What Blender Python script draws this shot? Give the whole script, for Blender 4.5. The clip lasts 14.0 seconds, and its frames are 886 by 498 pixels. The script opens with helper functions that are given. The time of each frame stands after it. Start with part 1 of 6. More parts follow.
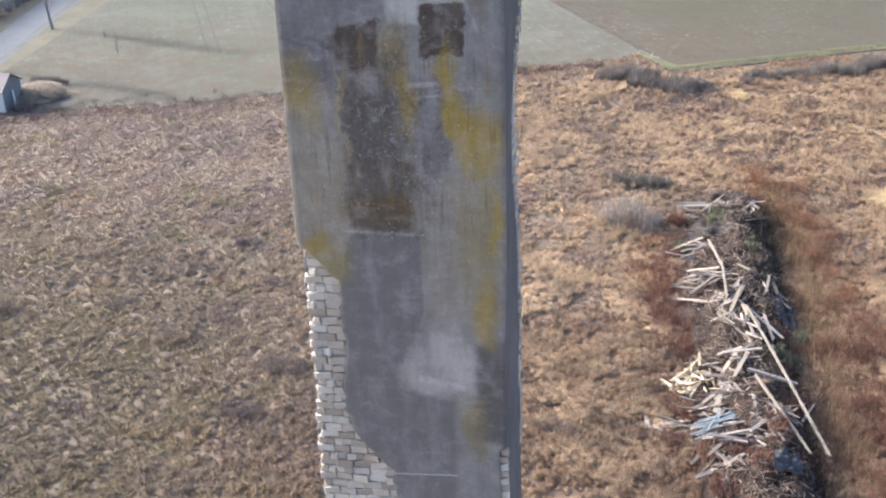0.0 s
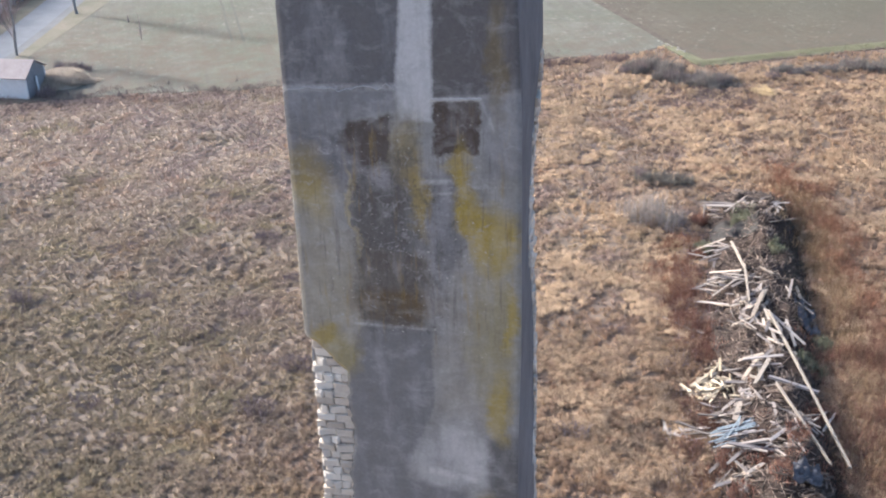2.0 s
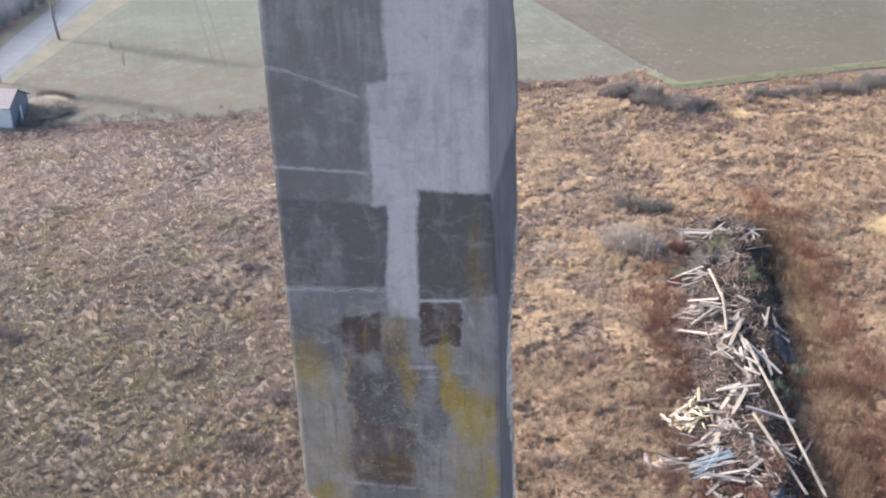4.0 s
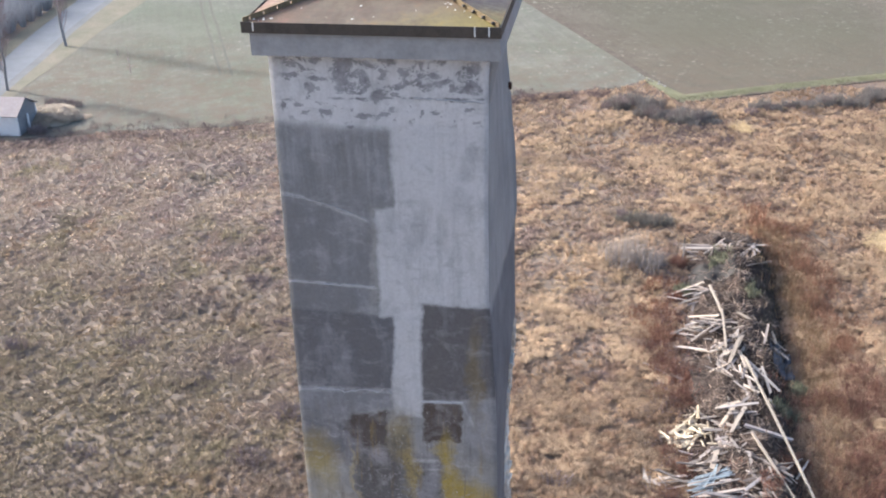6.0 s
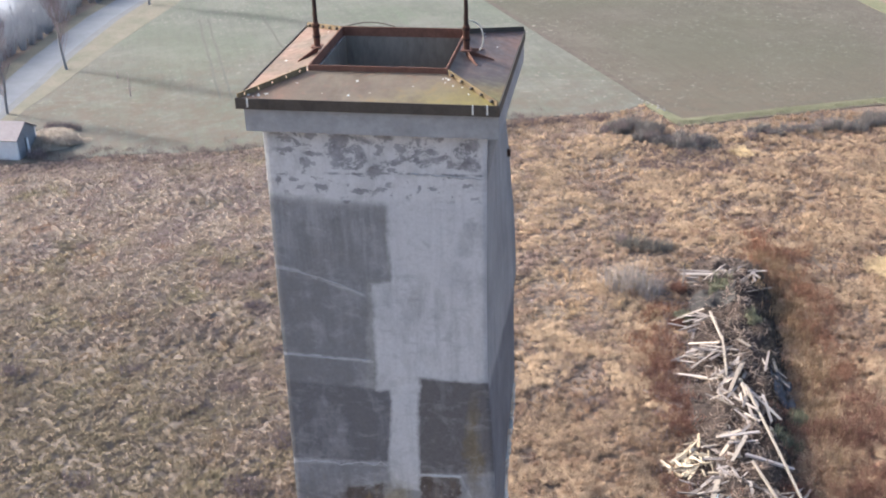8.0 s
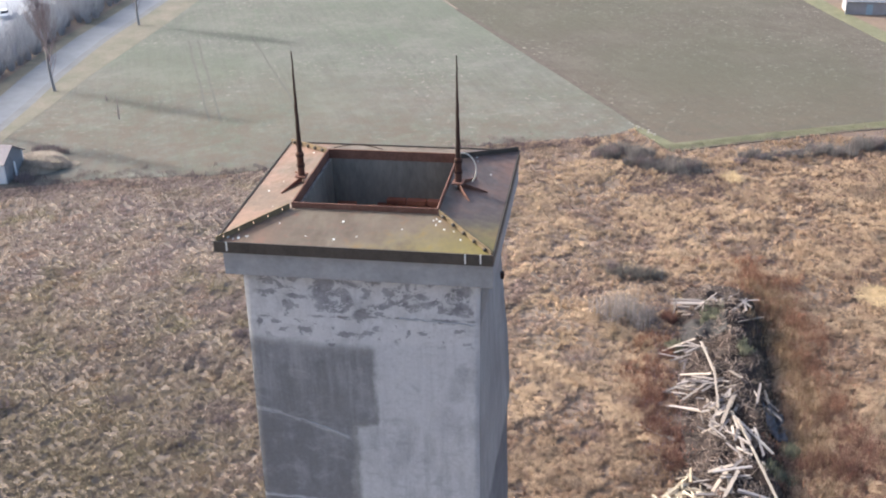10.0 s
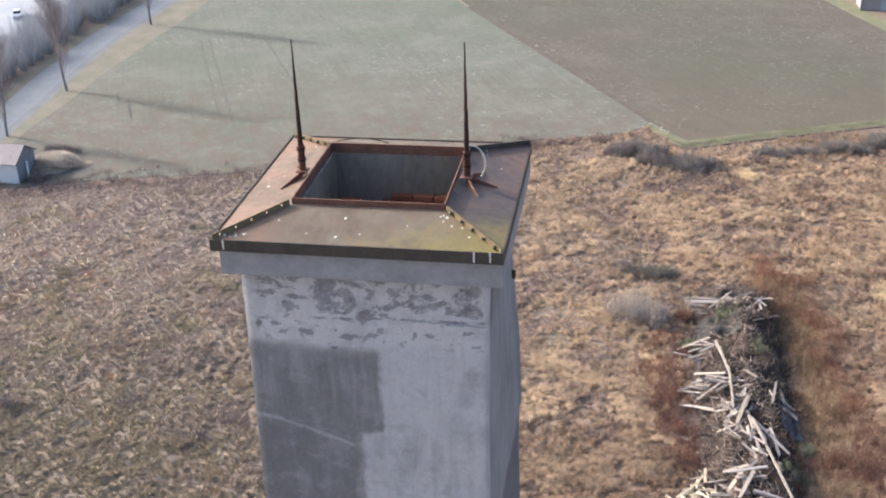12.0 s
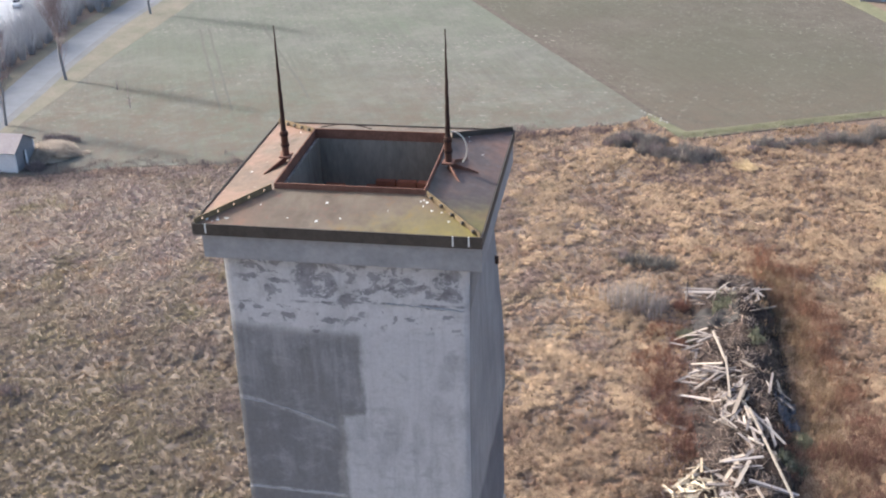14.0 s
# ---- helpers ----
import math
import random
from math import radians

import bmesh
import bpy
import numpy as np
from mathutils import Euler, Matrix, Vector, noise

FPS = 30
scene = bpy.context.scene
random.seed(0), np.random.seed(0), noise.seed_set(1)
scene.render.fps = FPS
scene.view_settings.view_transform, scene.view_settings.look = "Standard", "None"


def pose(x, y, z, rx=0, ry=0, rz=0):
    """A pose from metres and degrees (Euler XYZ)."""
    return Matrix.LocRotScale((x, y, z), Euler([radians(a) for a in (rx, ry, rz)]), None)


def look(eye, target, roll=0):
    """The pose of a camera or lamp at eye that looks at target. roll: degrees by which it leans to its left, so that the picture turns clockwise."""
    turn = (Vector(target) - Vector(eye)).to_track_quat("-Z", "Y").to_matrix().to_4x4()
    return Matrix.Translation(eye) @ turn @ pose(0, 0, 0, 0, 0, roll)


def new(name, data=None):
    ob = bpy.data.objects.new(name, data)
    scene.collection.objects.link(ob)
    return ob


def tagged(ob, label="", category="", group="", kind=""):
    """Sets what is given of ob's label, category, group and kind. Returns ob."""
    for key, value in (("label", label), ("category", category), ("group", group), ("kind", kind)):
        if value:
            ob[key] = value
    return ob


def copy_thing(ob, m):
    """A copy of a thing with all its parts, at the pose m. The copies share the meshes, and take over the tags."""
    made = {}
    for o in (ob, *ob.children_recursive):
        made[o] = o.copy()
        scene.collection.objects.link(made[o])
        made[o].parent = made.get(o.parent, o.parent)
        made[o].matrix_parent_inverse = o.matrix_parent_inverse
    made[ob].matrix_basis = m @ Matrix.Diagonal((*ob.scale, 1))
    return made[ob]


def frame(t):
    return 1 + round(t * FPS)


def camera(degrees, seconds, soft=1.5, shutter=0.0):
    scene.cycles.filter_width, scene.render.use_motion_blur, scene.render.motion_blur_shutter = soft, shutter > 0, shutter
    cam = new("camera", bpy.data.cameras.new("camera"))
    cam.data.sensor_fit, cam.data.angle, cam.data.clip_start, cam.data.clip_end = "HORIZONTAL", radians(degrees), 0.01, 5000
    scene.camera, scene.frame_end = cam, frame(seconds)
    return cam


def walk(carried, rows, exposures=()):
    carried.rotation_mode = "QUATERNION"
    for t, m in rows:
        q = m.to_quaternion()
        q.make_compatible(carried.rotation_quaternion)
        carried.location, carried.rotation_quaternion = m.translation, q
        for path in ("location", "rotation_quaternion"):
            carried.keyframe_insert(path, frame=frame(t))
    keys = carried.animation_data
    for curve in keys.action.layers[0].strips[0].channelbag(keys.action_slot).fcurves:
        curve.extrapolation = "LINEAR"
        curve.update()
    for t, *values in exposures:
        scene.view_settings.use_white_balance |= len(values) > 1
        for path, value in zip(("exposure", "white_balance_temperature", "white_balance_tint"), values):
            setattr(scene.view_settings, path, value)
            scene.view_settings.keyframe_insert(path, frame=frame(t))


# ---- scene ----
cam = camera(44.1, 14.0, soft=2.0)

# seconds, eye, target, roll
PATH = [
    (0.0, (2.703, -12.324, 48.590), (1.223, -3.578, 43.972), -2.14),
    (0.5, (2.723, -11.885, 48.675), (1.270, -3.206, 43.925), -1.71),
    (1.0, (2.721, -11.523, 49.258), (1.208, -2.848, 44.518), -1.24),
    (1.5, (2.709, -11.370, 49.548), (1.125, -2.704, 44.816), -1.33),
    (2.0, (2.660, -11.211, 49.613), (0.997, -2.575, 44.855), -1.86),
    (2.5, (2.612, -11.156, 49.924), (0.913, -2.539, 45.142), -2.51),
    (3.0, (2.633, -11.172, 50.543), (1.086, -2.520, 45.772), -1.87),
    (3.5, (2.663, -11.282, 51.400), (1.156, -2.558, 46.750), -1.85),
    (3.7, (2.728, -11.434, 51.798), (1.217, -2.742, 47.090), -1.99),
    (6.0, (2.860, -11.749, 54.088), (1.320, -3.064, 49.373), -1.70),
    (6.5, (2.890, -11.713, 54.062), (1.355, -2.948, 49.497), -0.90),
    (7.0, (2.856, -11.516, 54.071), (1.311, -2.756, 49.496), -1.50),
    (7.2, (2.858, -11.496, 54.168), (1.293, -2.730, 49.617), -1.70),
    (9.3, (2.675, -10.387, 55.250), (1.172, -1.625, 50.671), -1.60),
    (9.5, (2.661, -10.266, 55.401), (1.157, -1.474, 50.880), -1.63),
    (10.0, (2.631, -9.987, 55.601), (1.169, -1.151, 51.152), -1.32),
    (10.5, (2.593, -9.760, 55.580), (1.141, -0.904, 51.168), -1.79),
    (11.0, (2.568, -9.590, 55.440), (1.053, -0.777, 50.964), -1.73),
    (11.5, (2.570, -9.501, 55.329), (0.975, -0.691, 50.875), -1.76),
    (12.0, (2.593, -9.453, 55.324), (1.018, -0.640, 50.868), -1.78),
    (12.5, (2.643, -9.435, 55.371), (1.115, -0.615, 50.914), -1.29),
    (13.0, (2.697, -9.458, 55.390), (1.144, -0.652, 50.912), -1.55),
    (13.5, (2.778, -9.519, 55.387), (1.245, -0.695, 50.939), -1.02),
    (14.0, (2.820, -9.549, 55.314), (1.247, -0.775, 50.781), -1.65),
]
walk(cam, [(t, look(eye, target, roll)) for t, eye, target, roll in PATH], ((0, 1.35, 5930, 8.5), (3.5, 1.36, 5860, 8.8), (6.5, 1.39, 5940, 8.5), (9.5, 1.28, 6030, 9.5), (14, 1.20, 6020, 9.5)))

# ---------------------------------------------------------------- light
SUN_AZ, SUN_EL = radians(-73), radians(27)
sun_dir = Vector((math.sin(SUN_AZ) * math.cos(SUN_EL), math.cos(SUN_AZ) * math.cos(SUN_EL), math.sin(SUN_EL)))
world = bpy.data.worlds.new("hazy_sky")
scene.world = world
world.use_nodes = True
wn = world.node_tree
wn.nodes.clear()
sky = wn.nodes.new("ShaderNodeTexSky")
sky.sky_type, sky.sun_disc = "NISHITA", False
sky.sun_elevation, sky.sun_rotation = SUN_EL, SUN_AZ % (2 * math.pi)
sky.air_density, sky.dust_density, sky.ozone_density = 0.9, 5.0, 0.8
bg = wn.nodes.new("ShaderNodeBackground")
bg.inputs["Strength"].default_value = 0.15
wo = wn.nodes.new("ShaderNodeOutputWorld")
wn.links.new(sky.outputs[0], bg.inputs[0])
wn.links.new(bg.outputs[0], wo.inputs[0])
sun = new("sun", bpy.data.lights.new("sun", "SUN"))
sun.data.energy, sun.data.angle, sun.data.color = 2.45, radians(2.5), (1.0, 0.93, 0.86)
sun.matrix_world = look(sun_dir * 200, (0, 0, 0))

ZC = 50.47  # height of the cap's rim
CX, CY = 0.03, 1.5  # axis of the chimney


# ---------------------------------------------------------------- helpers
def mesh_np(name, verts, faces, smooth=False):
    """A mesh from arrays of corners and of triangles or quads."""
    verts, faces = np.asarray(verts, np.float32), np.asarray(faces, np.int32)
    me = bpy.data.meshes.new(name)
    n, k = faces.shape
    me.vertices.add(len(verts))
    me.vertices.foreach_set("co", verts.ravel())
    me.loops.add(n * k)
    me.loops.foreach_set("vertex_index", faces.ravel())
    me.polygons.add(n)
    me.polygons.foreach_set("loop_start", np.arange(0, n * k, k, dtype=np.int32))
    if smooth:
        me.polygons.foreach_set("use_smooth", np.ones(n, bool))
    me.update(calc_edges=True)
    me.validate()
    return me


def to_mesh(name, bm, material, smooth=False):
    me = bpy.data.meshes.new(name)
    bmesh.ops.recalc_face_normals(bm, faces=bm.faces)
    bm.to_mesh(me)
    bm.free()
    me.materials.append(material)
    if smooth:
        for p in me.polygons:
            p.use_smooth = True
    return me


def part(name, data, material, parent=None, label=""):
    """Links a bmesh or a mesh as one object under a thing or a part."""
    if isinstance(data, bmesh.types.BMesh):
        data = to_mesh(name, data, material)
    elif not data.materials:
        data.materials.append(material)
    ob = new(name, data)
    ob.parent = parent
    return tagged(ob, label)


def thing(name, place, label, category, group="", kind=""):
    ob = new(name)
    ob.empty_display_size = 0.2
    ob.location = place
    return tagged(ob, label, category, group, kind)


def box(bm, x0, x1, y0, y1, z0, z1, bevel=0.0, m=None):
    made = bmesh.ops.create_cube(bm, size=1)["verts"]
    for v in made:
        v.co = Vector((x0 + (v.co.x + 0.5) * (x1 - x0), y0 + (v.co.y + 0.5) * (y1 - y0), z0 + (v.co.z + 0.5) * (z1 - z0)))
        if m is not None:
            v.co = m @ v.co
    if bevel:
        edges = {e for v in made for e in v.link_edges}
        bmesh.ops.bevel(bm, geom=list(edges), offset=bevel, segments=1, affect="EDGES")
    return bm


def slab(bm, pts, thick):
    """A plate from its outline, thickened along its normal."""
    vs = [bm.verts.new(p) for p in pts]
    f = bm.faces.new(vs)
    f.normal_update()
    n = f.normal.copy()
    ext = bmesh.ops.extrude_face_region(bm, geom=[f])
    for e in ext["geom"]:
        if isinstance(e, bmesh.types.BMVert):
            e.co += n * thick
    return bm


def tubes(lines, radii, sides=4):
    """Corners and quads of tapered tubes along polylines."""
    V, Q, base = [], [], 0
    ring = [(math.cos(2 * math.pi * i / sides), math.sin(2 * math.pi * i / sides)) for i in range(sides)]
    for line, rad in zip(lines, radii):
        line = [Vector(p) for p in line]
        for i, p in enumerate(line):
            d = (line[min(i + 1, len(line) - 1)] - line[max(i - 1, 0)])
            d = d.normalized() if d.length > 1e-6 else Vector((0, 0, 1))
            a = d.cross(Vector((0.13, 0.31, 0.94)))
            a = a.normalized() if a.length > 1e-4 else Vector((1, 0, 0))
            b = d.cross(a)
            for c, s in ring:
                V.append(p + (a * c + b * s) * rad[i])
        for i in range(len(line) - 1):
            for j in range(sides):
                k = (j + 1) % sides
                Q.append((base + i * sides + j, base + i * sides + k, base + (i + 1) * sides + k, base + (i + 1) * sides + j))
        base += len(line) * sides
    return np.array([tuple(v) for v in V]), np.array(Q)


def tube_mesh(name, lines, radii, material, sides=4):
    v, q = tubes(lines, radii, sides)
    me = mesh_np(name, v, q, smooth=True)
    me.materials.append(material)
    return me


# ---------------------------------------------------------------- materials
class Nodes:
    """Short hand for building a node material."""

    def __init__(self, name):
        self.m = bpy.data.materials.new(name)
        self.m.use_nodes = True
        self.t = self.m.node_tree
        self.b = self.t.nodes["Principled BSDF"]
        self.b.inputs["Specular IOR Level"].default_value = 0.3
        self.pos = self.t.nodes.new("ShaderNodeNewGeometry").outputs["Position"]

    def put(self, node, **inputs):
        n = self.t.nodes.new(node)
        for k, v in inputs.items():
            self.set(n, k, v)
        return n

    def set(self, n, k, v):
        sock = n.inputs[int(k[1:])] if k[0] == "i" and k[1:].isdigit() else n.inputs[k.replace("_", " ")]
        if isinstance(v, bpy.types.NodeSocket):
            self.t.links.new(v, sock)
        else:
            sock.default_value = v

    def math(self, op, a, b=0.0, c=0.0, clamp=False):
        n = self.t.nodes.new("ShaderNodeMath")
        n.operation, n.use_clamp = op, clamp
        for i, v in enumerate((a, b, c)):
            self.set(n, f"i{i}", v)
        return n.outputs[0]

    def noise(self, vec, scale, detail=4.0, rough=0.6, dist=0.0, colour=False):
        n = self.put("ShaderNodeTexNoise", Vector=vec, Scale=scale, Detail=detail, Roughness=rough, Distortion=dist)
        return n.outputs["Color" if colour else "Fac"]

    def mapped(self, vec, scale):
        n = self.put("ShaderNodeVectorMath", i0=vec, i1=scale)
        n.operation = "MULTIPLY"
        return n.outputs[0]

    def moved(self, vec, amount):
        n = self.put("ShaderNodeVectorMath", i0=vec, i1=amount)
        n.operation = "ADD"
        return n.outputs[0]

    def ramp(self, fac, stops):
        n = self.put("ShaderNodeValToRGB", Fac=fac)
        while len(n.color_ramp.elements) < len(stops):
            n.color_ramp.elements.new(0.5)
        for e, (p, c) in zip(n.color_ramp.elements, stops):
            e.position, e.color = p, (*c, 1) if len(c) == 3 else c
        return n.outputs[0]

    def level(self, fac, lo, hi):
        n = self.put("ShaderNodeMapRange", Value=fac)
        n.inputs["From Min"].default_value, n.inputs["From Max"].default_value = lo, hi
        return n.outputs[0]

    def mix(self, fac, a, b, blend="MIX"):
        n = self.t.nodes.new("ShaderNodeMix")
        n.data_type, n.blend_type = "RGBA", blend
        for i, v in ((0, fac), (6, a), (7, b)):
            if not isinstance(v, bpy.types.NodeSocket) and i:
                v = (*v, 1)
            self.set(n, f"i{i}", v)
        return n.outputs[2]

    def split(self, vec):
        return self.put("ShaderNodeSeparateXYZ", Vector=vec).outputs

    def bump(self, height, strength=0.4, dist=0.02, normal=None):
        n = self.put("ShaderNodeBump", Height=height, Strength=strength, Distance=dist)
        if normal is not None:
            self.set(n, "Normal", normal)
        return n.outputs[0]

    def thin(self, colour, share):
        """Lets light through a blade or leaf."""
        tr = self.put("ShaderNodeBsdfTranslucent", Color=colour)
        mx = self.put("ShaderNodeMixShader", Fac=share)
        out = self.t.nodes["Material Output"]
        self.t.links.new(self.b.outputs[0], mx.inputs[1])
        self.t.links.new(tr.outputs[0], mx.inputs[2])
        self.t.links.new(mx.outputs[0], out.inputs[0])

    def done(self, colour, rough=0.8, normal=None, metal=0.0):
        self.set(self.b, "Base Color", colour if isinstance(colour, bpy.types.NodeSocket) else (*colour, 1))
        self.set(self.b, "Roughness", rough)
        self.set(self.b, "Metallic", metal)
        if normal is not None:
            self.set(self.b, "Normal", normal)
        return self.m


def simple(name, dark, light, scale=3.0, fine=40.0, rough=0.85, bump=0.3, dist=0.01, per="", metal=0.0, stretch=None):
    """Two-scale mottled material; per 'object' or 'island' adds a shift for each piece."""
    n = Nodes(name)
    vec = n.put("ShaderNodeTexCoord").outputs["Object"] if per == "object" else n.pos
    if stretch:
        vec = n.mapped(vec, stretch)
    rnd = None
    if per == "object":
        rnd = n.put("ShaderNodeObjectInfo").outputs["Random"]
        vec = n.moved(vec, n.put("ShaderNodeCombineXYZ", X=n.math("MULTIPLY", rnd, 37.0), Y=n.math("MULTIPLY", rnd, 91.0), Z=rnd).outputs[0])
    if per == "island":
        rnd = n.t.nodes.new("ShaderNodeNewGeometry").outputs["Random Per Island"]
    big, small = n.noise(vec, scale, 3), n.noise(vec, fine, 3)
    fac = n.math("ADD", n.math("MULTIPLY", big, 0.6), n.math("MULTIPLY", small, 0.4))
    if rnd is not None:
        fac = n.math("ADD", n.math("MULTIPLY", fac, 0.55), n.math("MULTIPLY", rnd, 0.45))
    fac = n.level(fac, 0.25, 0.75)
    return n.done(n.mix(fac, dark, light), rough, n.bump(small, bump, dist), metal)


def boxmask(n, xz, x0, x1, d0, d1, soft):
    """1 inside a rectangle of the front face (d: metres below the rim), fading over soft metres."""
    x, d = xz
    a = n.math("MINIMUM", n.math("SUBTRACT", x, x0), n.math("SUBTRACT", x1, x))
    b = n.math("MINIMUM", n.math("SUBTRACT", d, d0), n.math("SUBTRACT", d1, d))
    return n.math("MULTIPLY_ADD", n.math("MINIMUM", a, b), 1 / soft, 0.5, clamp=True)


def polymask(n, xz, pts, soft):
    """1 inside a convex outline of the front face, fading over soft metres."""
    area = sum(p[0] * q[1] - q[0] * p[1] for p, q in zip(pts, pts[1:] + pts[:1]))
    near = None
    for (x0, d0), (x1, d1) in zip(pts, pts[1:] + pts[:1]):
        k = math.copysign(1.0, area) / math.hypot(x1 - x0, d1 - d0)
        a, b = -(d1 - d0) * k, (x1 - x0) * k
        e = n.math("MULTIPLY_ADD", xz[0], a, n.math("MULTIPLY_ADD", xz[1], b, -a * x0 - b * d0))
        near = e if near is None else n.math("MINIMUM", near, e)
    return n.math("MULTIPLY_ADD", near, 1 / soft, 0.5, clamp=True)


def blobmask(n, xz, x, d, rx, rd, soft):
    u = n.math("DIVIDE", n.math("SUBTRACT", xz[0], x), rx)
    v = n.math("DIVIDE", n.math("SUBTRACT", xz[1], d), rd)
    r = n.math("SQRT", n.math("ADD", n.math("MULTIPLY", u, u), n.math("MULTIPLY", v, v)))
    return n.math("MULTIPLY_ADD", n.math("SUBTRACT", 1.0, r), 1 / soft, 0.5, clamp=True)


def linemask(n, xz, x0, d0, x1, d1, half):
    """One along a straight line of the wall, falling to nothing at half a width from it."""
    k = (d1 - d0) / (x1 - x0)
    away = n.math("ABSOLUTE", n.math("SUBTRACT", n.math("SUBTRACT", xz[1], d0), n.math("MULTIPLY", n.math("SUBTRACT", xz[0], x0), k)))
    return n.math("MULTIPLY", n.level(away, half, half * 0.25), boxmask(n, xz, x0, x1, -1, 60, 0.04))


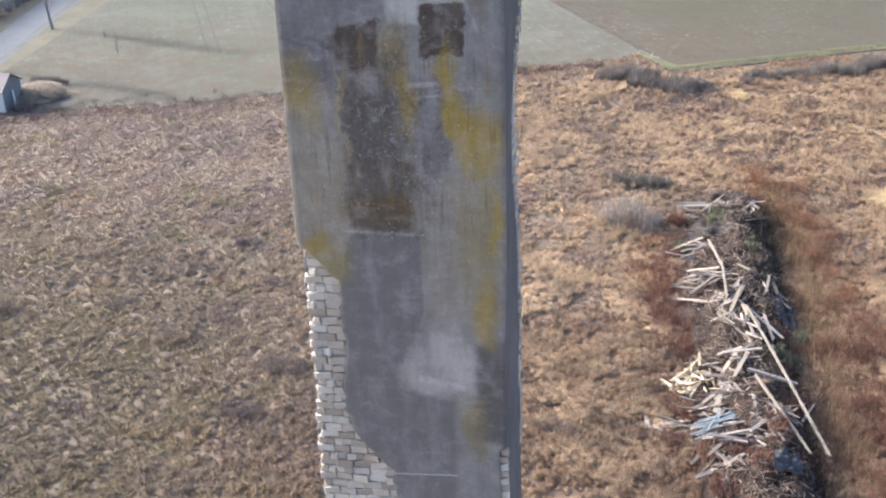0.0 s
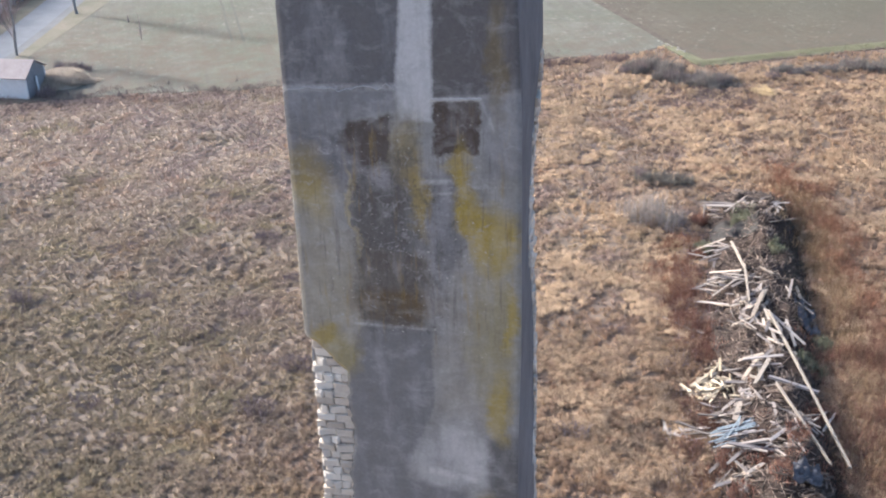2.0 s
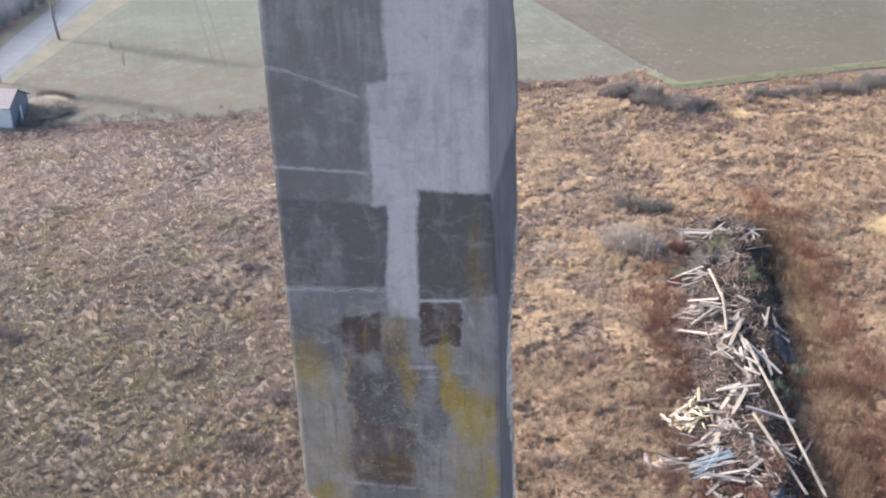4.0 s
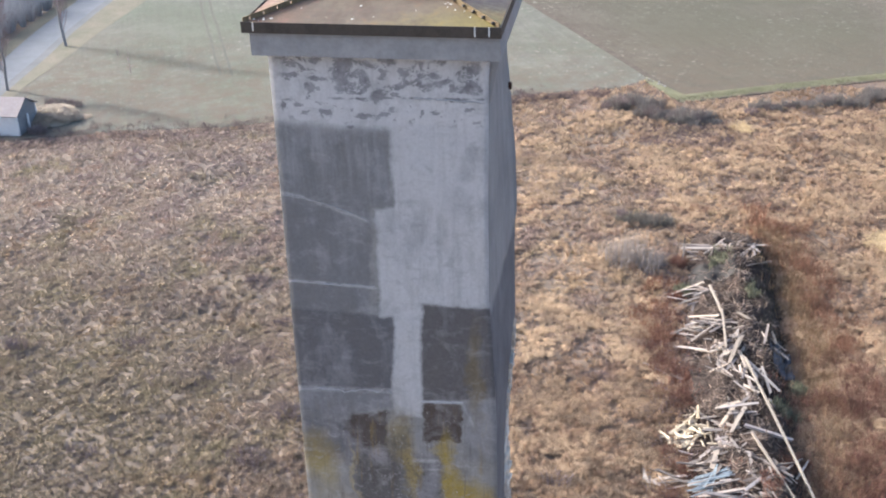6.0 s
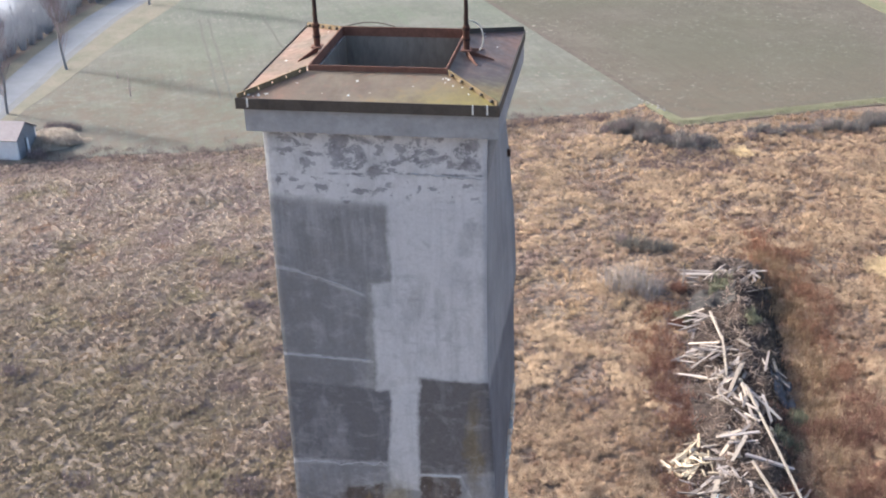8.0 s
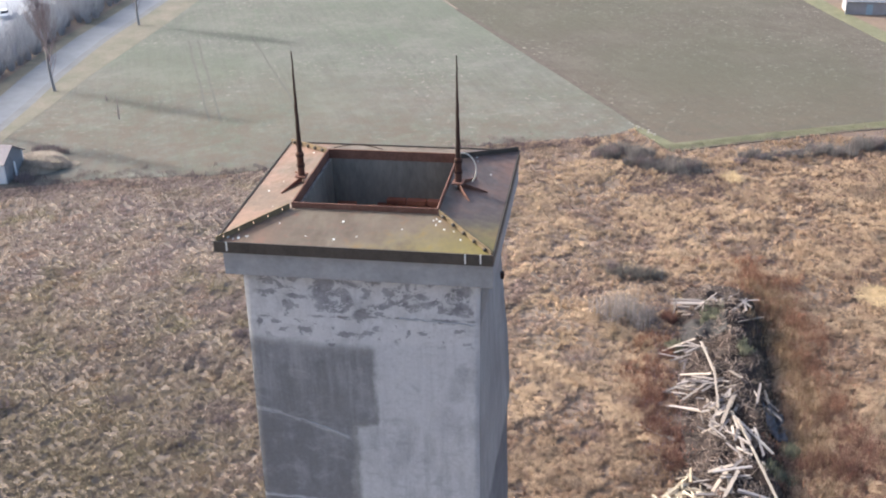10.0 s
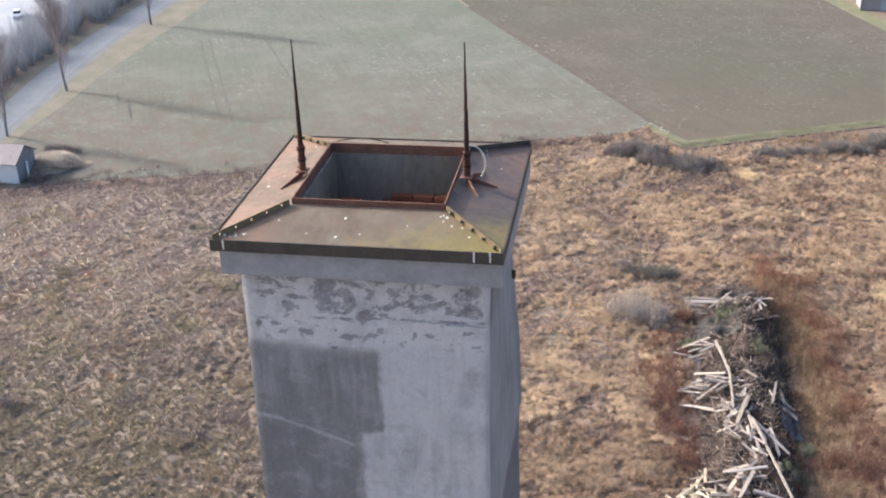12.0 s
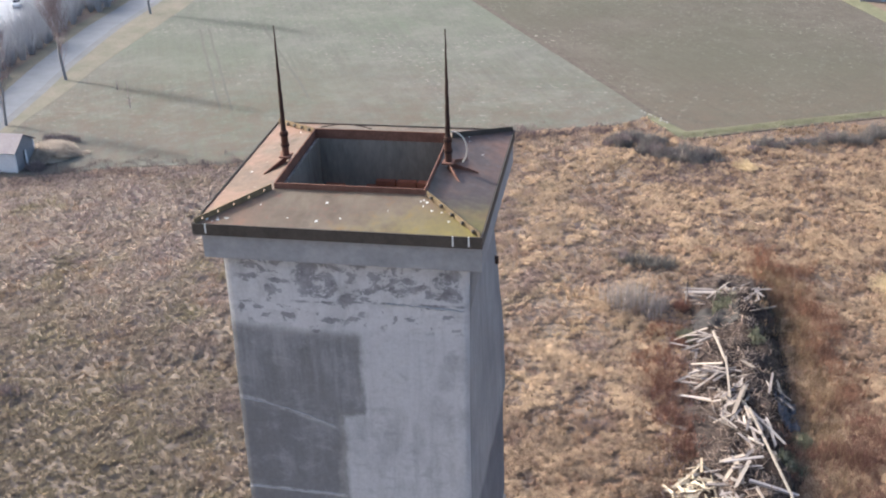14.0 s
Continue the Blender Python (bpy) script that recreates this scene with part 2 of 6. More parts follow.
def front_render():
    """Old cement render: repaired fields, tarry coats, soot, lichen."""
    n = Nodes("weathered_render")
    wob = n.noise(n.pos, 1.9, 6, 0.6, colour=True)
    wob2 = n.noise(n.pos, 14.0, 4, 0.7, colour=True)
    def warped(a1, a2):
        v = n.put("ShaderNodeVectorMath", i0=wob, i1=(0.5, 0.5, 0.5)); v.operation = "SUBTRACT"
        w = n.put("ShaderNodeVectorMath", i0=wob2, i1=(0.5, 0.5, 0.5)); w.operation = "SUBTRACT"
        q = n.moved(n.moved(n.pos, n.mapped(v.outputs[0], (a1, a1, a1))), n.mapped(w.outputs[0], (a2, a2, a2)))
        s = n.split(q)
        return s[0], n.math("SUBTRACT", ZC, s[2])
    sharp, loose, ragged, true = warped(0.16, 0.05), warped(0.6, 0.11), warped(0.20, 0.13), warped(0.05, 0.03)
    streak = n.noise(n.mapped(n.pos, (9.0, 9.0, 0.8)), 1.0, 5, 0.7)
    cloud = n.noise(n.pos, 1.1, 6, 0.65)
    grain = n.noise(n.pos, 22.0, 5, 0.75)
    col = n.mix(n.level(cloud, 0.3, 0.7), (0.205, 0.208, 0.205), (0.33, 0.333, 0.325))
    LIGHT, DARK, TAR, BROWN, PALE = (0.50, 0.505, 0.515), (0.185, 0.187, 0.196), (0.108, 0.102, 0.105), (0.066, 0.05, 0.042), (0.56, 0.56, 0.565)
    BLUISH, SOOT, BEIGE = (0.19, 0.193, 0.208), (0.095, 0.09, 0.087), (0.295, 0.285, 0.265)
    # repaired fields from the top down: edges, outline, softness, colour, strength
    fields = (
        (sharp, [(-2, 0), (2, 0), (2, 1.30), (-2, 1.26)], 0.10, PALE, 0.9),
        (sharp, [(-2, 1.26), (-0.2, 1.29), (0.14, 1.40), (0.15, 1.80), (0.12, 2.28), (-2, 2.28)], 0.16, DARK, 0.95),
        (sharp, [(-2, 2.24), (-0.12, 2.24), (-0.17, 2.75), (-0.14, 3.94), (-2, 3.94)], 0.06, DARK, 0.95),
        (sharp, [(-2, 3.86), (0.09, 3.88), (-0.01, 5.10), (-2, 5.14)], 0.06, (0.118, 0.118, 0.128), 0.95),
        (sharp, [(0.42, 3.66), (2, 3.66), (2, 4.98), (0.92, 5.16), (0.40, 5.20)], 0.05, TAR, 0.95),
        (sharp, [(0.15, 1.2), (2, 1.2), (2, 3.68), (0.15, 3.68)], 0.05, LIGHT, 0.95),
        (sharp, [(-0.10, 2.36), (0.48, 2.2), (0.46, 3.70), (0.44, 3.88), (-0.12, 3.90)], 0.05, LIGHT, 0.95),
        (sharp, [(0.09, 3.8), (0.44, 3.8), (0.41, 4.72), (0.39, 5.48), (0.02, 5.50), (-0.01, 4.9)], 0.06, LIGHT, 0.92),
        (sharp, [(-2, 5.12), (-0.02, 5.07), (-0.03, 5.34), (-0.66, 5.54), (-2, 5.58)], 0.08, BLUISH, 0.85),
        (sharp, [(0.95, 5.20), (2, 5.0), (2, 6.15), (1.0, 6.15)], 0.10, (0.205, 0.208, 0.22), 0.8),
        (sharp, [(-2, 5.55), (-0.62, 5.55), (-0.5, 6.0), (-0.6, 6.35), (-2, 6.3)], 0.22, (0.125, 0.128, 0.145), 0.8),
        (loose, [(-0.58, 6.05), (0.70, 6.05), (0.62, 7.3), (-0.62, 7.3)], 0.25, (0.145, 0.145, 0.152), 0.75),
        (ragged, [(0.41, 5.24), (0.94, 5.24), (0.92, 5.84), (0.42, 5.90)], 0.04, BROWN, 0.95),
        (ragged, [(-0.58, 5.50), (-0.08, 5.42), (-0.10, 6.02), (-0.45, 6.10), (-0.70, 5.78)], 0.07, BROWN, 0.92),
        (ragged, [(-0.56, 6.10), (0.02, 6.10), (0.06, 7.4), (-0.62, 7.4)], 0.12, SOOT, 0.75),
        (sharp, [(-0.61, 7.1), (0.28, 7.25), (0.33, 7.7), (0.20, 8.2), (-0.66, 8.2)], 0.09, (0.112, 0.10, 0.088), 0.9),
        (loose, [(-2, 6.95), (-0.64, 6.95), (-0.70, 9.1), (-2, 9.1)], 0.14, BEIGE, 0.8),
        (loose, [(0.36, 7.3), (1.3, 7.3), (1.3, 9.7), (0.30, 9.7)], 0.35, (0.285, 0.275, 0.255), 0.8),
        (sharp, [(-0.70, 8.28), (0.29, 8.26), (0.30, 9.35), (0.12, 9.9), (-0.12, 10.65), (-1.2, 10.65), (-0.9, 9.4)], 0.04, DARK, 0.95),
        (loose, [(0.34, 9.70), (0.78, 9.66), (0.92, 10.1), (0.97, 10.62), (0.2, 10.78), (-0.12, 10.5)], 0.22, (0.42, 0.42, 0.425), 0.75),
        (sharp, [(-1.2, 10.58), (0.1, 10.70), (0.74, 10.85), (0.80, 11.6), (0.70, 12.2), (0.70, 14), (-1.2, 14)], 0.10, DARK, 0.95),
        (sharp, [(0.99, 9.9), (2, 9.7), (2, 11.8), (0.97, 11.45)], 0.12, (0.105, 0.104, 0.106), 0.85),
        (loose, [(0.74, 11.2), (1.30, 11.6), (1.30, 14), (0.72, 14)], 0.3, (0.23, 0.235, 0.25), 0.7),
        (sharp, [(-2, 13.5), (2, 13.5), (2, 60), (-2, 60)], 1.0, (0.2, 0.2, 0.21), 0.7),
    )
    for xz, pts, soft, c, k in fields:
        col = n.mix(n.math("MULTIPLY", polymask(n, xz, pts, soft), k), col, c)
    # stains with a centre: x, depth, half sizes, softness, colour, strength
    OCHRE, MOSS = (0.34, 0.255, 0.045), (0.28, 0.235, 0.08)
    stains = (
        (0.66, 10.2, 0.26, 0.32, 0.9, (0.52, 0.52, 0.53), 0.5), (-1.08, 6.42, 0.22, 0.44, 1.1, OCHRE, 0.6), (1.08, 6.98, 0.30, 0.42, 0.7, OCHRE, 0.95),
        (0.72, 6.28, 0.13, 0.45, 0.8, OCHRE, 0.85), (0.86, 6.72, 0.16, 0.35, 0.8, OCHRE, 0.85), (0.12, 5.9, 0.17, 0.42, 0.9, (0.24, 0.19, 0.08), 0.7), (0.2, 6.5, 0.10, 0.45, 0.9, OCHRE, 0.6), (1.10, 8.2, 0.28, 1.1, 1.0, MOSS, 0.5),
        (-1.0, 7.9, 0.35, 0.9, 1.0, (0.32, 0.29, 0.20), 0.45), (1.27, 8.05, 0.10, 0.4, 0.8, OCHRE, 0.7), (-1.13, 8.5, 0.14, 0.2, 0.8, OCHRE, 0.7),
        (1.17, 9.45, 0.13, 0.5, 0.8, OCHRE, 0.7), (-0.15, 7.95, 0.5, 0.2, 0.8, (0.12, 0.085, 0.04), 0.85),
        (-0.9, 8.75, 0.25, 0.3, 0.8, MOSS, 0.6), (1.12, 4.7, 0.10, 0.7, 0.9, (0.17, 0.13, 0.06), 0.6), (1.0, 11.3, 0.15, 0.5, 0.9, MOSS, 0.5),
        (0.5, 6.6, 0.16, 0.5, 0.8, (0.16, 0.165, 0.18), 0.7), (-0.25, 6.25, 0.2, 0.14, 0.8, (0.33, 0.33, 0.35), 0.6), (-0.60, 6.65, 0.035, 0.6, 0.9, (0.48, 0.40, 0.20), 0.45), (0.44, 7.0, 0.16, 0.75, 0.6, (0.19, 0.195, 0.21), 0.75),
    )
    for x, d, rx, rd, soft, c, k in stains:
        col = n.mix(n.math("MULTIPLY", blobmask(n, loose, x, d, rx, rd, soft), k), col, c)
    # smeared mortar along the lift joints
    joints = ((-1.36, 2.17, -1.0, 2.22, 0.03, 0.4), (-1.02, 2.22, -0.2, 2.52, 0.03, 0.35), (-1.4, 3.44, -0.14, 3.47, 0.035, 0.6), (-1.4, 5.14, 0.02, 5.08, 0.06, 0.35), (0.38, 5.22, 0.96, 5.19, 0.03, 0.9),
              (0.95, 5.2, 1.10, 5.55, 0.08, 0.3), (0.24, 6.24, 0.62, 6.21, 0.05, 0.45), (0.30, 6.4, 0.66, 6.36, 0.03, 0.3), (-0.24, 12.17, 0.70, 12.14, 0.02, 0.8), (0.2, 10.5, 0.85, 10.58, 0.08, 0.5), (-0.7, 8.24, 0.35, 8.26, 0.03, 0.35), (-1.3, 1.0, 1.3, 0.93, 0.05, 0.4))
    for x0, d0, x1, d1, half, k in joints:
        col = n.mix(n.math("MULTIPLY", n.math("MULTIPLY", linemask(n, true, x0, d0, x1, d1, half), n.level(n.noise(n.pos, 7.0, 4, 0.7), 0.30, 0.55)), k), col, (0.60, 0.60, 0.605))
    crack = n.math("MULTIPLY", linemask(n, true, -0.6, 0.90, 1.3, 0.86, 0.022), n.level(n.noise(n.pos, 5.0, 3, 0.6), 0.42, 0.56))
    col = n.mix(n.math("MULTIPLY", crack, 0.85), col, (0.16, 0.16, 0.17))
    # scabs where the skim coat has flaked off under the band
    bare = n.mix(n.level(n.noise(n.pos, 9.0, 4, 0.7), 0.35, 0.65), (0.145, 0.142, 0.155), (0.275, 0.273, 0.285))
    flake = n.level(n.noise(n.mapped(n.pos, (1, 1, 1.3)), 5.5, 6, 0.75, 0.6), 0.43, 0.49)
    scabs = ([(-0.53, 0.37), (-0.25, 0.37), (-0.27, 0.62), (-0.50, 0.68)], [(-0.62, 0.70), (-0.42, 0.56), (-0.14, 0.53), (-0.06, 0.72), (-0.18, 0.84), (-0.46, 0.81)], [(0.92, 0.54), (1.05, 0.45), (1.25, 0.42), (1.28, 0.80), (0.90, 0.80)],
             [(0.45, 0.39), (0.58, 0.39), (0.55, 0.58), (0.47, 0.60)], [(0.62, 0.36), (0.88, 0.36), (0.79, 0.46)], [(-0.28, 0.41), (0.02, 0.48), (0.0, 0.54), (-0.22, 0.48)], [(-0.06, 0.80), (0.30, 0.67), (0.46, 0.62), (0.36, 0.74), (0.02, 0.86)],
             [(0.46, 0.72), (0.92, 0.60), (0.88, 0.68), (0.60, 0.80)], [(-1.22, 0.42), (-0.95, 0.38), (-0.62, 0.42), (-0.70, 0.50), (-1.02, 0.47)])
    for pts in scabs:
        col = n.mix(n.math("MULTIPLY", n.math("MULTIPLY", polymask(n, ragged, pts, 0.03), flake), 0.88), col, bare)
    bits = ((-1.06, 0.65, 0.11, 0.03), (-0.72, 0.69, 0.12, 0.035), (-0.83, 0.80, 0.06, 0.06), (-1.17, 1.04, 0.035, 0.06), (-0.99, 1.0, 0.05, 0.03), (-0.65, 1.08, 0.08, 0.045), (-0.16, 1.09, 0.13, 0.04), (0.10, 1.11, 0.07, 0.03), (-0.34, 1.24, 0.06, 0.025),
            (0.02, 0.86, 0.10, 0.07), (0.14, 0.42, 0.11, 0.05), (0.32, 0.56, 0.06, 0.06), (0.70, 0.58, 0.08, 0.05), (1.0, 0.89, 0.11, 0.035), (1.12, 1.0, 0.06, 0.03), (0.52, 0.70, 0.05, 0.04))
    for x, d, rx, rd in bits:
        col = n.mix(n.math("MULTIPLY", blobmask(n, ragged, x, d, rx, rd, 0.35), 0.85), col, bare)
    lower = n.math("MULTIPLY", boxmask(n, sharp, -1.2, 1.25, 0.4, 1.20, 0.10), n.level(n.noise(n.mapped(n.pos, (1, 1, 1.4)), 6.0, 4, 0.6, 0.5), 0.57, 0.60))
    col = n.mix(n.math("MULTIPLY", lower, 0.75), col, bare)
    for x, d, rx, rd in ((1.12, 1.56, 0.07, 0.09), (1.06, 1.84, 0.09, 0.10), (0.3, 2.8, 0.06, 0.10), (0.95, 2.2, 0.15, 0.2)):
        col = n.mix(n.math("MULTIPLY", blobmask(n, ragged, x, d, rx, rd, 0.9), 0.35), col, (0.27, 0.27, 0.285))
    # uneven trowelling and damp
    damp = n.noise(n.mapped(n.pos, (1.0, 1.0, 1.7)), 3.2, 6, 0.68, 0.4)
    col = n.mix(n.math("MULTIPLY", n.level(damp, 0.52, 0.72), 0.30), col, (0.13, 0.128, 0.128))
    col = n.mix(n.math("MULTIPLY", n.level(damp, 0.48, 0.28), 0.28), col, (0.50, 0.50, 0.50))
    runs = n.noise(n.mapped(n.pos, (7.0, 7.0, 0.5)), 1.0, 5, 0.65)
    upper = boxmask(n, loose, -1.4, 0.1, 1.2, 2.1, 0.5)
    col = n.mix(n.math("MULTIPLY", n.math("MULTIPLY", upper, n.level(runs, 0.42, 0.62)), 0.45), col, (0.36, 0.365, 0.375))
    # rusty and ochre drips in the sooty zone
    zone = boxmask(n, loose, -1.5, 1.5, 5.5, 8.5, 0.8)
    drip = n.noise(n.mapped(n.pos, (11.0, 11.0, 1.3)), 1.0, 4, 0.6)
    col = n.mix(n.math("MULTIPLY", n.math("MULTIPLY", n.level(drip, 0.58, 0.72), zone), 0.45), col, (0.30, 0.21, 0.06))
    soot = n.noise(n.mapped(n.pos, (3.0, 3.0, 2.0)), 1.6, 6, 0.75)
    col = n.mix(n.math("MULTIPLY", n.math("MULTIPLY", n.level(soot, 0.50, 0.64), n.math("MULTIPLY", zone, boxmask(n, loose, -0.75, 0.45, 5.3, 8.4, 0.25))), 0.65), col, (0.075, 0.068, 0.062))
    bloom = n.noise(n.mapped(n.pos, (2.0, 2.0, 3.0)), 2.6, 6, 0.75, 0.8)
    col = n.mix(n.math("MULTIPLY", n.math("MULTIPLY", n.level(bloom, 0.57, 0.66), zone), 0.5), col, (0.40, 0.405, 0.415))
    splash = n.noise(n.mapped(n.pos, (1.0, 1.0, 0.8)), 8.0, 6, 0.8, 0.5)
    wet = boxmask(n, loose, -0.62, 0.78, 6.0, 7.5, 0.35)
    col = n.mix(n.math("MULTIPLY", n.math("MULTIPLY", n.level(splash, 0.56, 0.62), wet), 0.5), col, (0.37, 0.375, 0.39))
    col = n.mix(n.math("MULTIPLY", n.math("MULTIPLY", n.level(splash, 0.44, 0.38), wet), 0.5), col, (0.07, 0.066, 0.066))
    trickle = n.noise(n.mapped(n.pos, (15.0, 15.0, 1.0)), 1.0, 4, 0.65)
    col = n.mix(n.math("MULTIPLY", n.math("MULTIPLY", n.level(trickle, 0.56, 0.66), zone), 0.4), col, (0.085, 0.08, 0.08))
    # run-off streaks, grain, pale specks
    col = n.mix(n.math("MULTIPLY", n.level(streak, 0.5, 0.75), 0.22), col, (0.12, 0.12, 0.128))
    smear = n.noise(n.mapped(n.pos, (2.2, 2.2, 0.9)), 1.6, 5, 0.6, 0.2)
    col = n.mix(n.math("MULTIPLY", n.level(smear, 0.5, 0.75), 0.26), col, (0.52, 0.52, 0.54))
    col = n.mix(n.math("MULTIPLY", n.level(smear, 0.5, 0.3), 0.34), col, (0.14, 0.135, 0.13))
    col = n.mix(0.22, col, n.ramp(grain, [(0.25, (0.25, 0.25, 0.25)), (0.75, (0.75, 0.75, 0.75))]), "OVERLAY")
    speck = n.level(n.noise(n.pos, 21.0, 2, 0.5), 0.70, 0.74)
    col = n.mix(n.math("MULTIPLY", speck, n.math("MULTIPLY", boxmask(n, loose, -1.2, 1.2, 5.3, 8.6, 0.6), 0.7)), col, (0.5, 0.49, 0.46))
    # brownish algal film on the lower lifts
    col = n.mix(boxmask(n, loose, -9, 9, 5.6, 90, 1.2), col, n.mix(1.0, col, (1.04, 1.0, 0.965), "MULTIPLY"))
    h = n.math("ADD", n.math("MULTIPLY", grain, 0.35), n.math("MULTIPLY", cloud, 0.9))
    return n.done(col, n.level(grain, 1.6, 0.1), n.bump(h, 0.45, 0.03))


def side_render():
    n = Nodes("grey_side_render")
    d = n.math("SUBTRACT", ZC, n.split(n.moved(n.pos, n.mapped(n.noise(n.pos, 2.0, 4, colour=True), (0.2, 0.2, 0.2))))[2])
    cloud, grain = n.noise(n.pos, 1.3, 6, 0.65), n.noise(n.pos, 22.0, 5, 0.75)
    streak = n.noise(n.mapped(n.pos, (8.0, 8.0, 0.7)), 1.0, 5, 0.7)
    col = n.mix(n.level(cloud, 0.3, 0.7), (0.225, 0.225, 0.227), (0.32, 0.32, 0.322))
    low = n.mix(n.level(cloud, 0.3, 0.7), (0.10, 0.102, 0.112), (0.19, 0.193, 0.205))
    col = n.mix(n.level(d, 3.62, 3.78), col, low)
    rear = n.level(n.split(n.moved(n.pos, n.mapped(n.noise(n.pos, 0.9, 4, colour=True), (0.0, 0.7, 0.0))))[1], 2.75, 2.95)
    col = n.mix(n.math("MULTIPLY", rear, n.math("MULTIPLY", n.level(d, 1.6, 2.2), 0.6)), col, (0.155, 0.158, 0.17))
    col = n.mix(n.math("MULTIPLY", n.level(streak, 0.45, 0.75), 0.4), col, (0.13, 0.13, 0.14))
    col = n.mix(0.22, col, n.ramp(grain, [(0.25, (0.25, 0.25, 0.25)), (0.75, (0.75, 0.75, 0.75))]), "OVERLAY")
    return n.done(col, 0.9, n.bump(n.math("ADD", n.math("MULTIPLY", grain, 0.35), cloud), 0.5, 0.03))


def brick_wall(name, cols, scale=1.0):
    """Masonry too far or too hidden for pieces of its own."""
    n = Nodes(name)
    s = n.split(n.pos)
    uv = n.put("ShaderNodeCombineXYZ", X=n.math("ADD", s[0], s[1]), Y=s[2]).outputs[0]
    t = n.put("ShaderNodeTexBrick", Vector=uv, Scale=1.0, Color1=(*cols[0], 1), Color2=(*cols[1], 1), Mortar=(0.30, 0.27, 0.235, 1))
    t.inputs["Brick Width"].default_value, t.inputs["Row Height"].default_value = 0.26 * scale, 0.13 * scale
    t.inputs["Mortar Size"].default_value = 0.012
    g = n.noise(n.pos, 12.0, 5)
    col = n.mix(n.level(g, 0.35, 0.8), t.outputs[0], (0.1, 0.09, 0.085))
    return n.done(col, 0.9, n.bump(n.math("SUBTRACT", g, t.outputs["Fac"]), 0.6, 0.02))


def cap_steel():
    """Painted, rusted sheet with algae along the lee edge; sun and shade tinted into its side panels."""
    n = Nodes("rusted_painted_sheet")
    a, b, c = n.noise(n.pos, 1.4, 6, 0.65), n.noise(n.pos, 9.0, 5, 0.7), n.noise(n.mapped(n.pos, (6, 1.2, 6)), 1.0, 4, 0.6)
    col = n.mix(n.level(a, 0.35, 0.65), (0.122, 0.094, 0.068), (0.205, 0.162, 0.118))
    col = n.mix(n.level(b, 0.54, 0.78), col, (0.185, 0.092, 0.062))
    col = n.mix(n.math("MULTIPLY", n.level(c, 0.5, 0.8), 0.4), col, (0.26, 0.23, 0.18))
    s = n.split(n.pos)
    # west panel: rust, plus the warm tone of low sun on it
    west = n.math("MULTIPLY", n.level(s[0], -0.75, -1.0), n.level(n.math("ADD", a, n.math("MULTIPLY", b, 0.4)), 0.50, 0.85))
    col = n.mix(n.math("MULTIPLY", west, 0.6), col, (0.25, 0.125, 0.082))
    # east panel's shade painted in as dark mauve, with rust streaks
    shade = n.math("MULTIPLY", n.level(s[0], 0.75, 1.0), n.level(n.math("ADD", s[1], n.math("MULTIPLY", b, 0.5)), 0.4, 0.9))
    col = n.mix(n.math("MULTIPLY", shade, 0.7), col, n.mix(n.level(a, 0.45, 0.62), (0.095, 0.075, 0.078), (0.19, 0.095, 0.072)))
    lee = n.math("ADD", n.math("MULTIPLY", s[0], 0.55), n.math("MULTIPLY", s[1], -0.9))
    alg = n.math("MULTIPLY", n.level(n.math("ADD", lee, n.math("MULTIPLY", b, 1.3)), 0.50, 1.55), n.level(a, 0.15, 0.5))
    col = n.mix(n.math("MULTIPLY", alg, 0.75), col, (0.26, 0.22, 0.04))
    return n.done(col, n.level(b, 1.1, 0.05), n.bump(b, 0.25, 0.01), 0.15)


M_RENDER, M_SIDE = front_render(), side_render()
M_MASON = brick_wall("pale_masonry", ((0.42, 0.37, 0.31), (0.5, 0.45, 0.4)))
M_FLUE = simple("sooty_flue_lining", (0.085, 0.08, 0.07), (0.26, 0.24, 0.21), 2.0, 18.0, 0.95, 0.4, stretch=(1, 1, 0.35))
M_BRICK = simple("pale_brick", (0.38, 0.325, 0.27), (0.74, 0.685, 0.61), 4.0, 18.0, 0.9, 0.7, 0.015, per="object")
M_LIME = simple("limewashed_brick", (0.40, 0.345, 0.285), (0.70, 0.635, 0.55), 4.0, 18.0, 0.9, 0.7, 0.015, per="object")
M_REDBRICK = simple("red_flue_brick", (0.16, 0.055, 0.035), (0.34, 0.13, 0.08), 4.0, 30.0, 0.9, 0.5, 0.01, per="object")
M_BAND = simple("cement_band", (0.20, 0.203, 0.208), (0.40, 0.402, 0.405), 1.6, 12.0, 0.85, 0.3)
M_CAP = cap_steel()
M_RUST = simple("rusty_steel", (0.10, 0.045, 0.032), (0.24, 0.125, 0.09), 5.0, 35.0, 0.8, 0.4, 0.005, metal=0.2)
M_FLANGE = simple("lichened_rusty_flange", (0.10, 0.07, 0.045), (0.27, 0.205, 0.11), 6.0, 30.0, 0.85, 0.4, 0.005)
M_RIM = simple("dark_weathered_rim", (0.035, 0.03, 0.026), (0.10, 0.085, 0.07), 4.0, 30.0, 0.7, 0.3, 0.005)
M_ROD = simple("brown_iron_rod", (0.022, 0.016, 0.014), (0.075, 0.04, 0.032), 12.0, 60.0, 0.65, 0.3, 0.003, metal=0.4)
M_SOCKET = simple("dark_rusty_pipe", (0.045, 0.024, 0.02), (0.15, 0.07, 0.052), 12.0, 60.0, 0.7, 0.4, 0.004, metal=0.2)
M_RIDGE = simple("pale_mortar_lip", (0.30, 0.30, 0.298), (0.50, 0.50, 0.495), 6.0, 40.0, 0.9, 0.4)
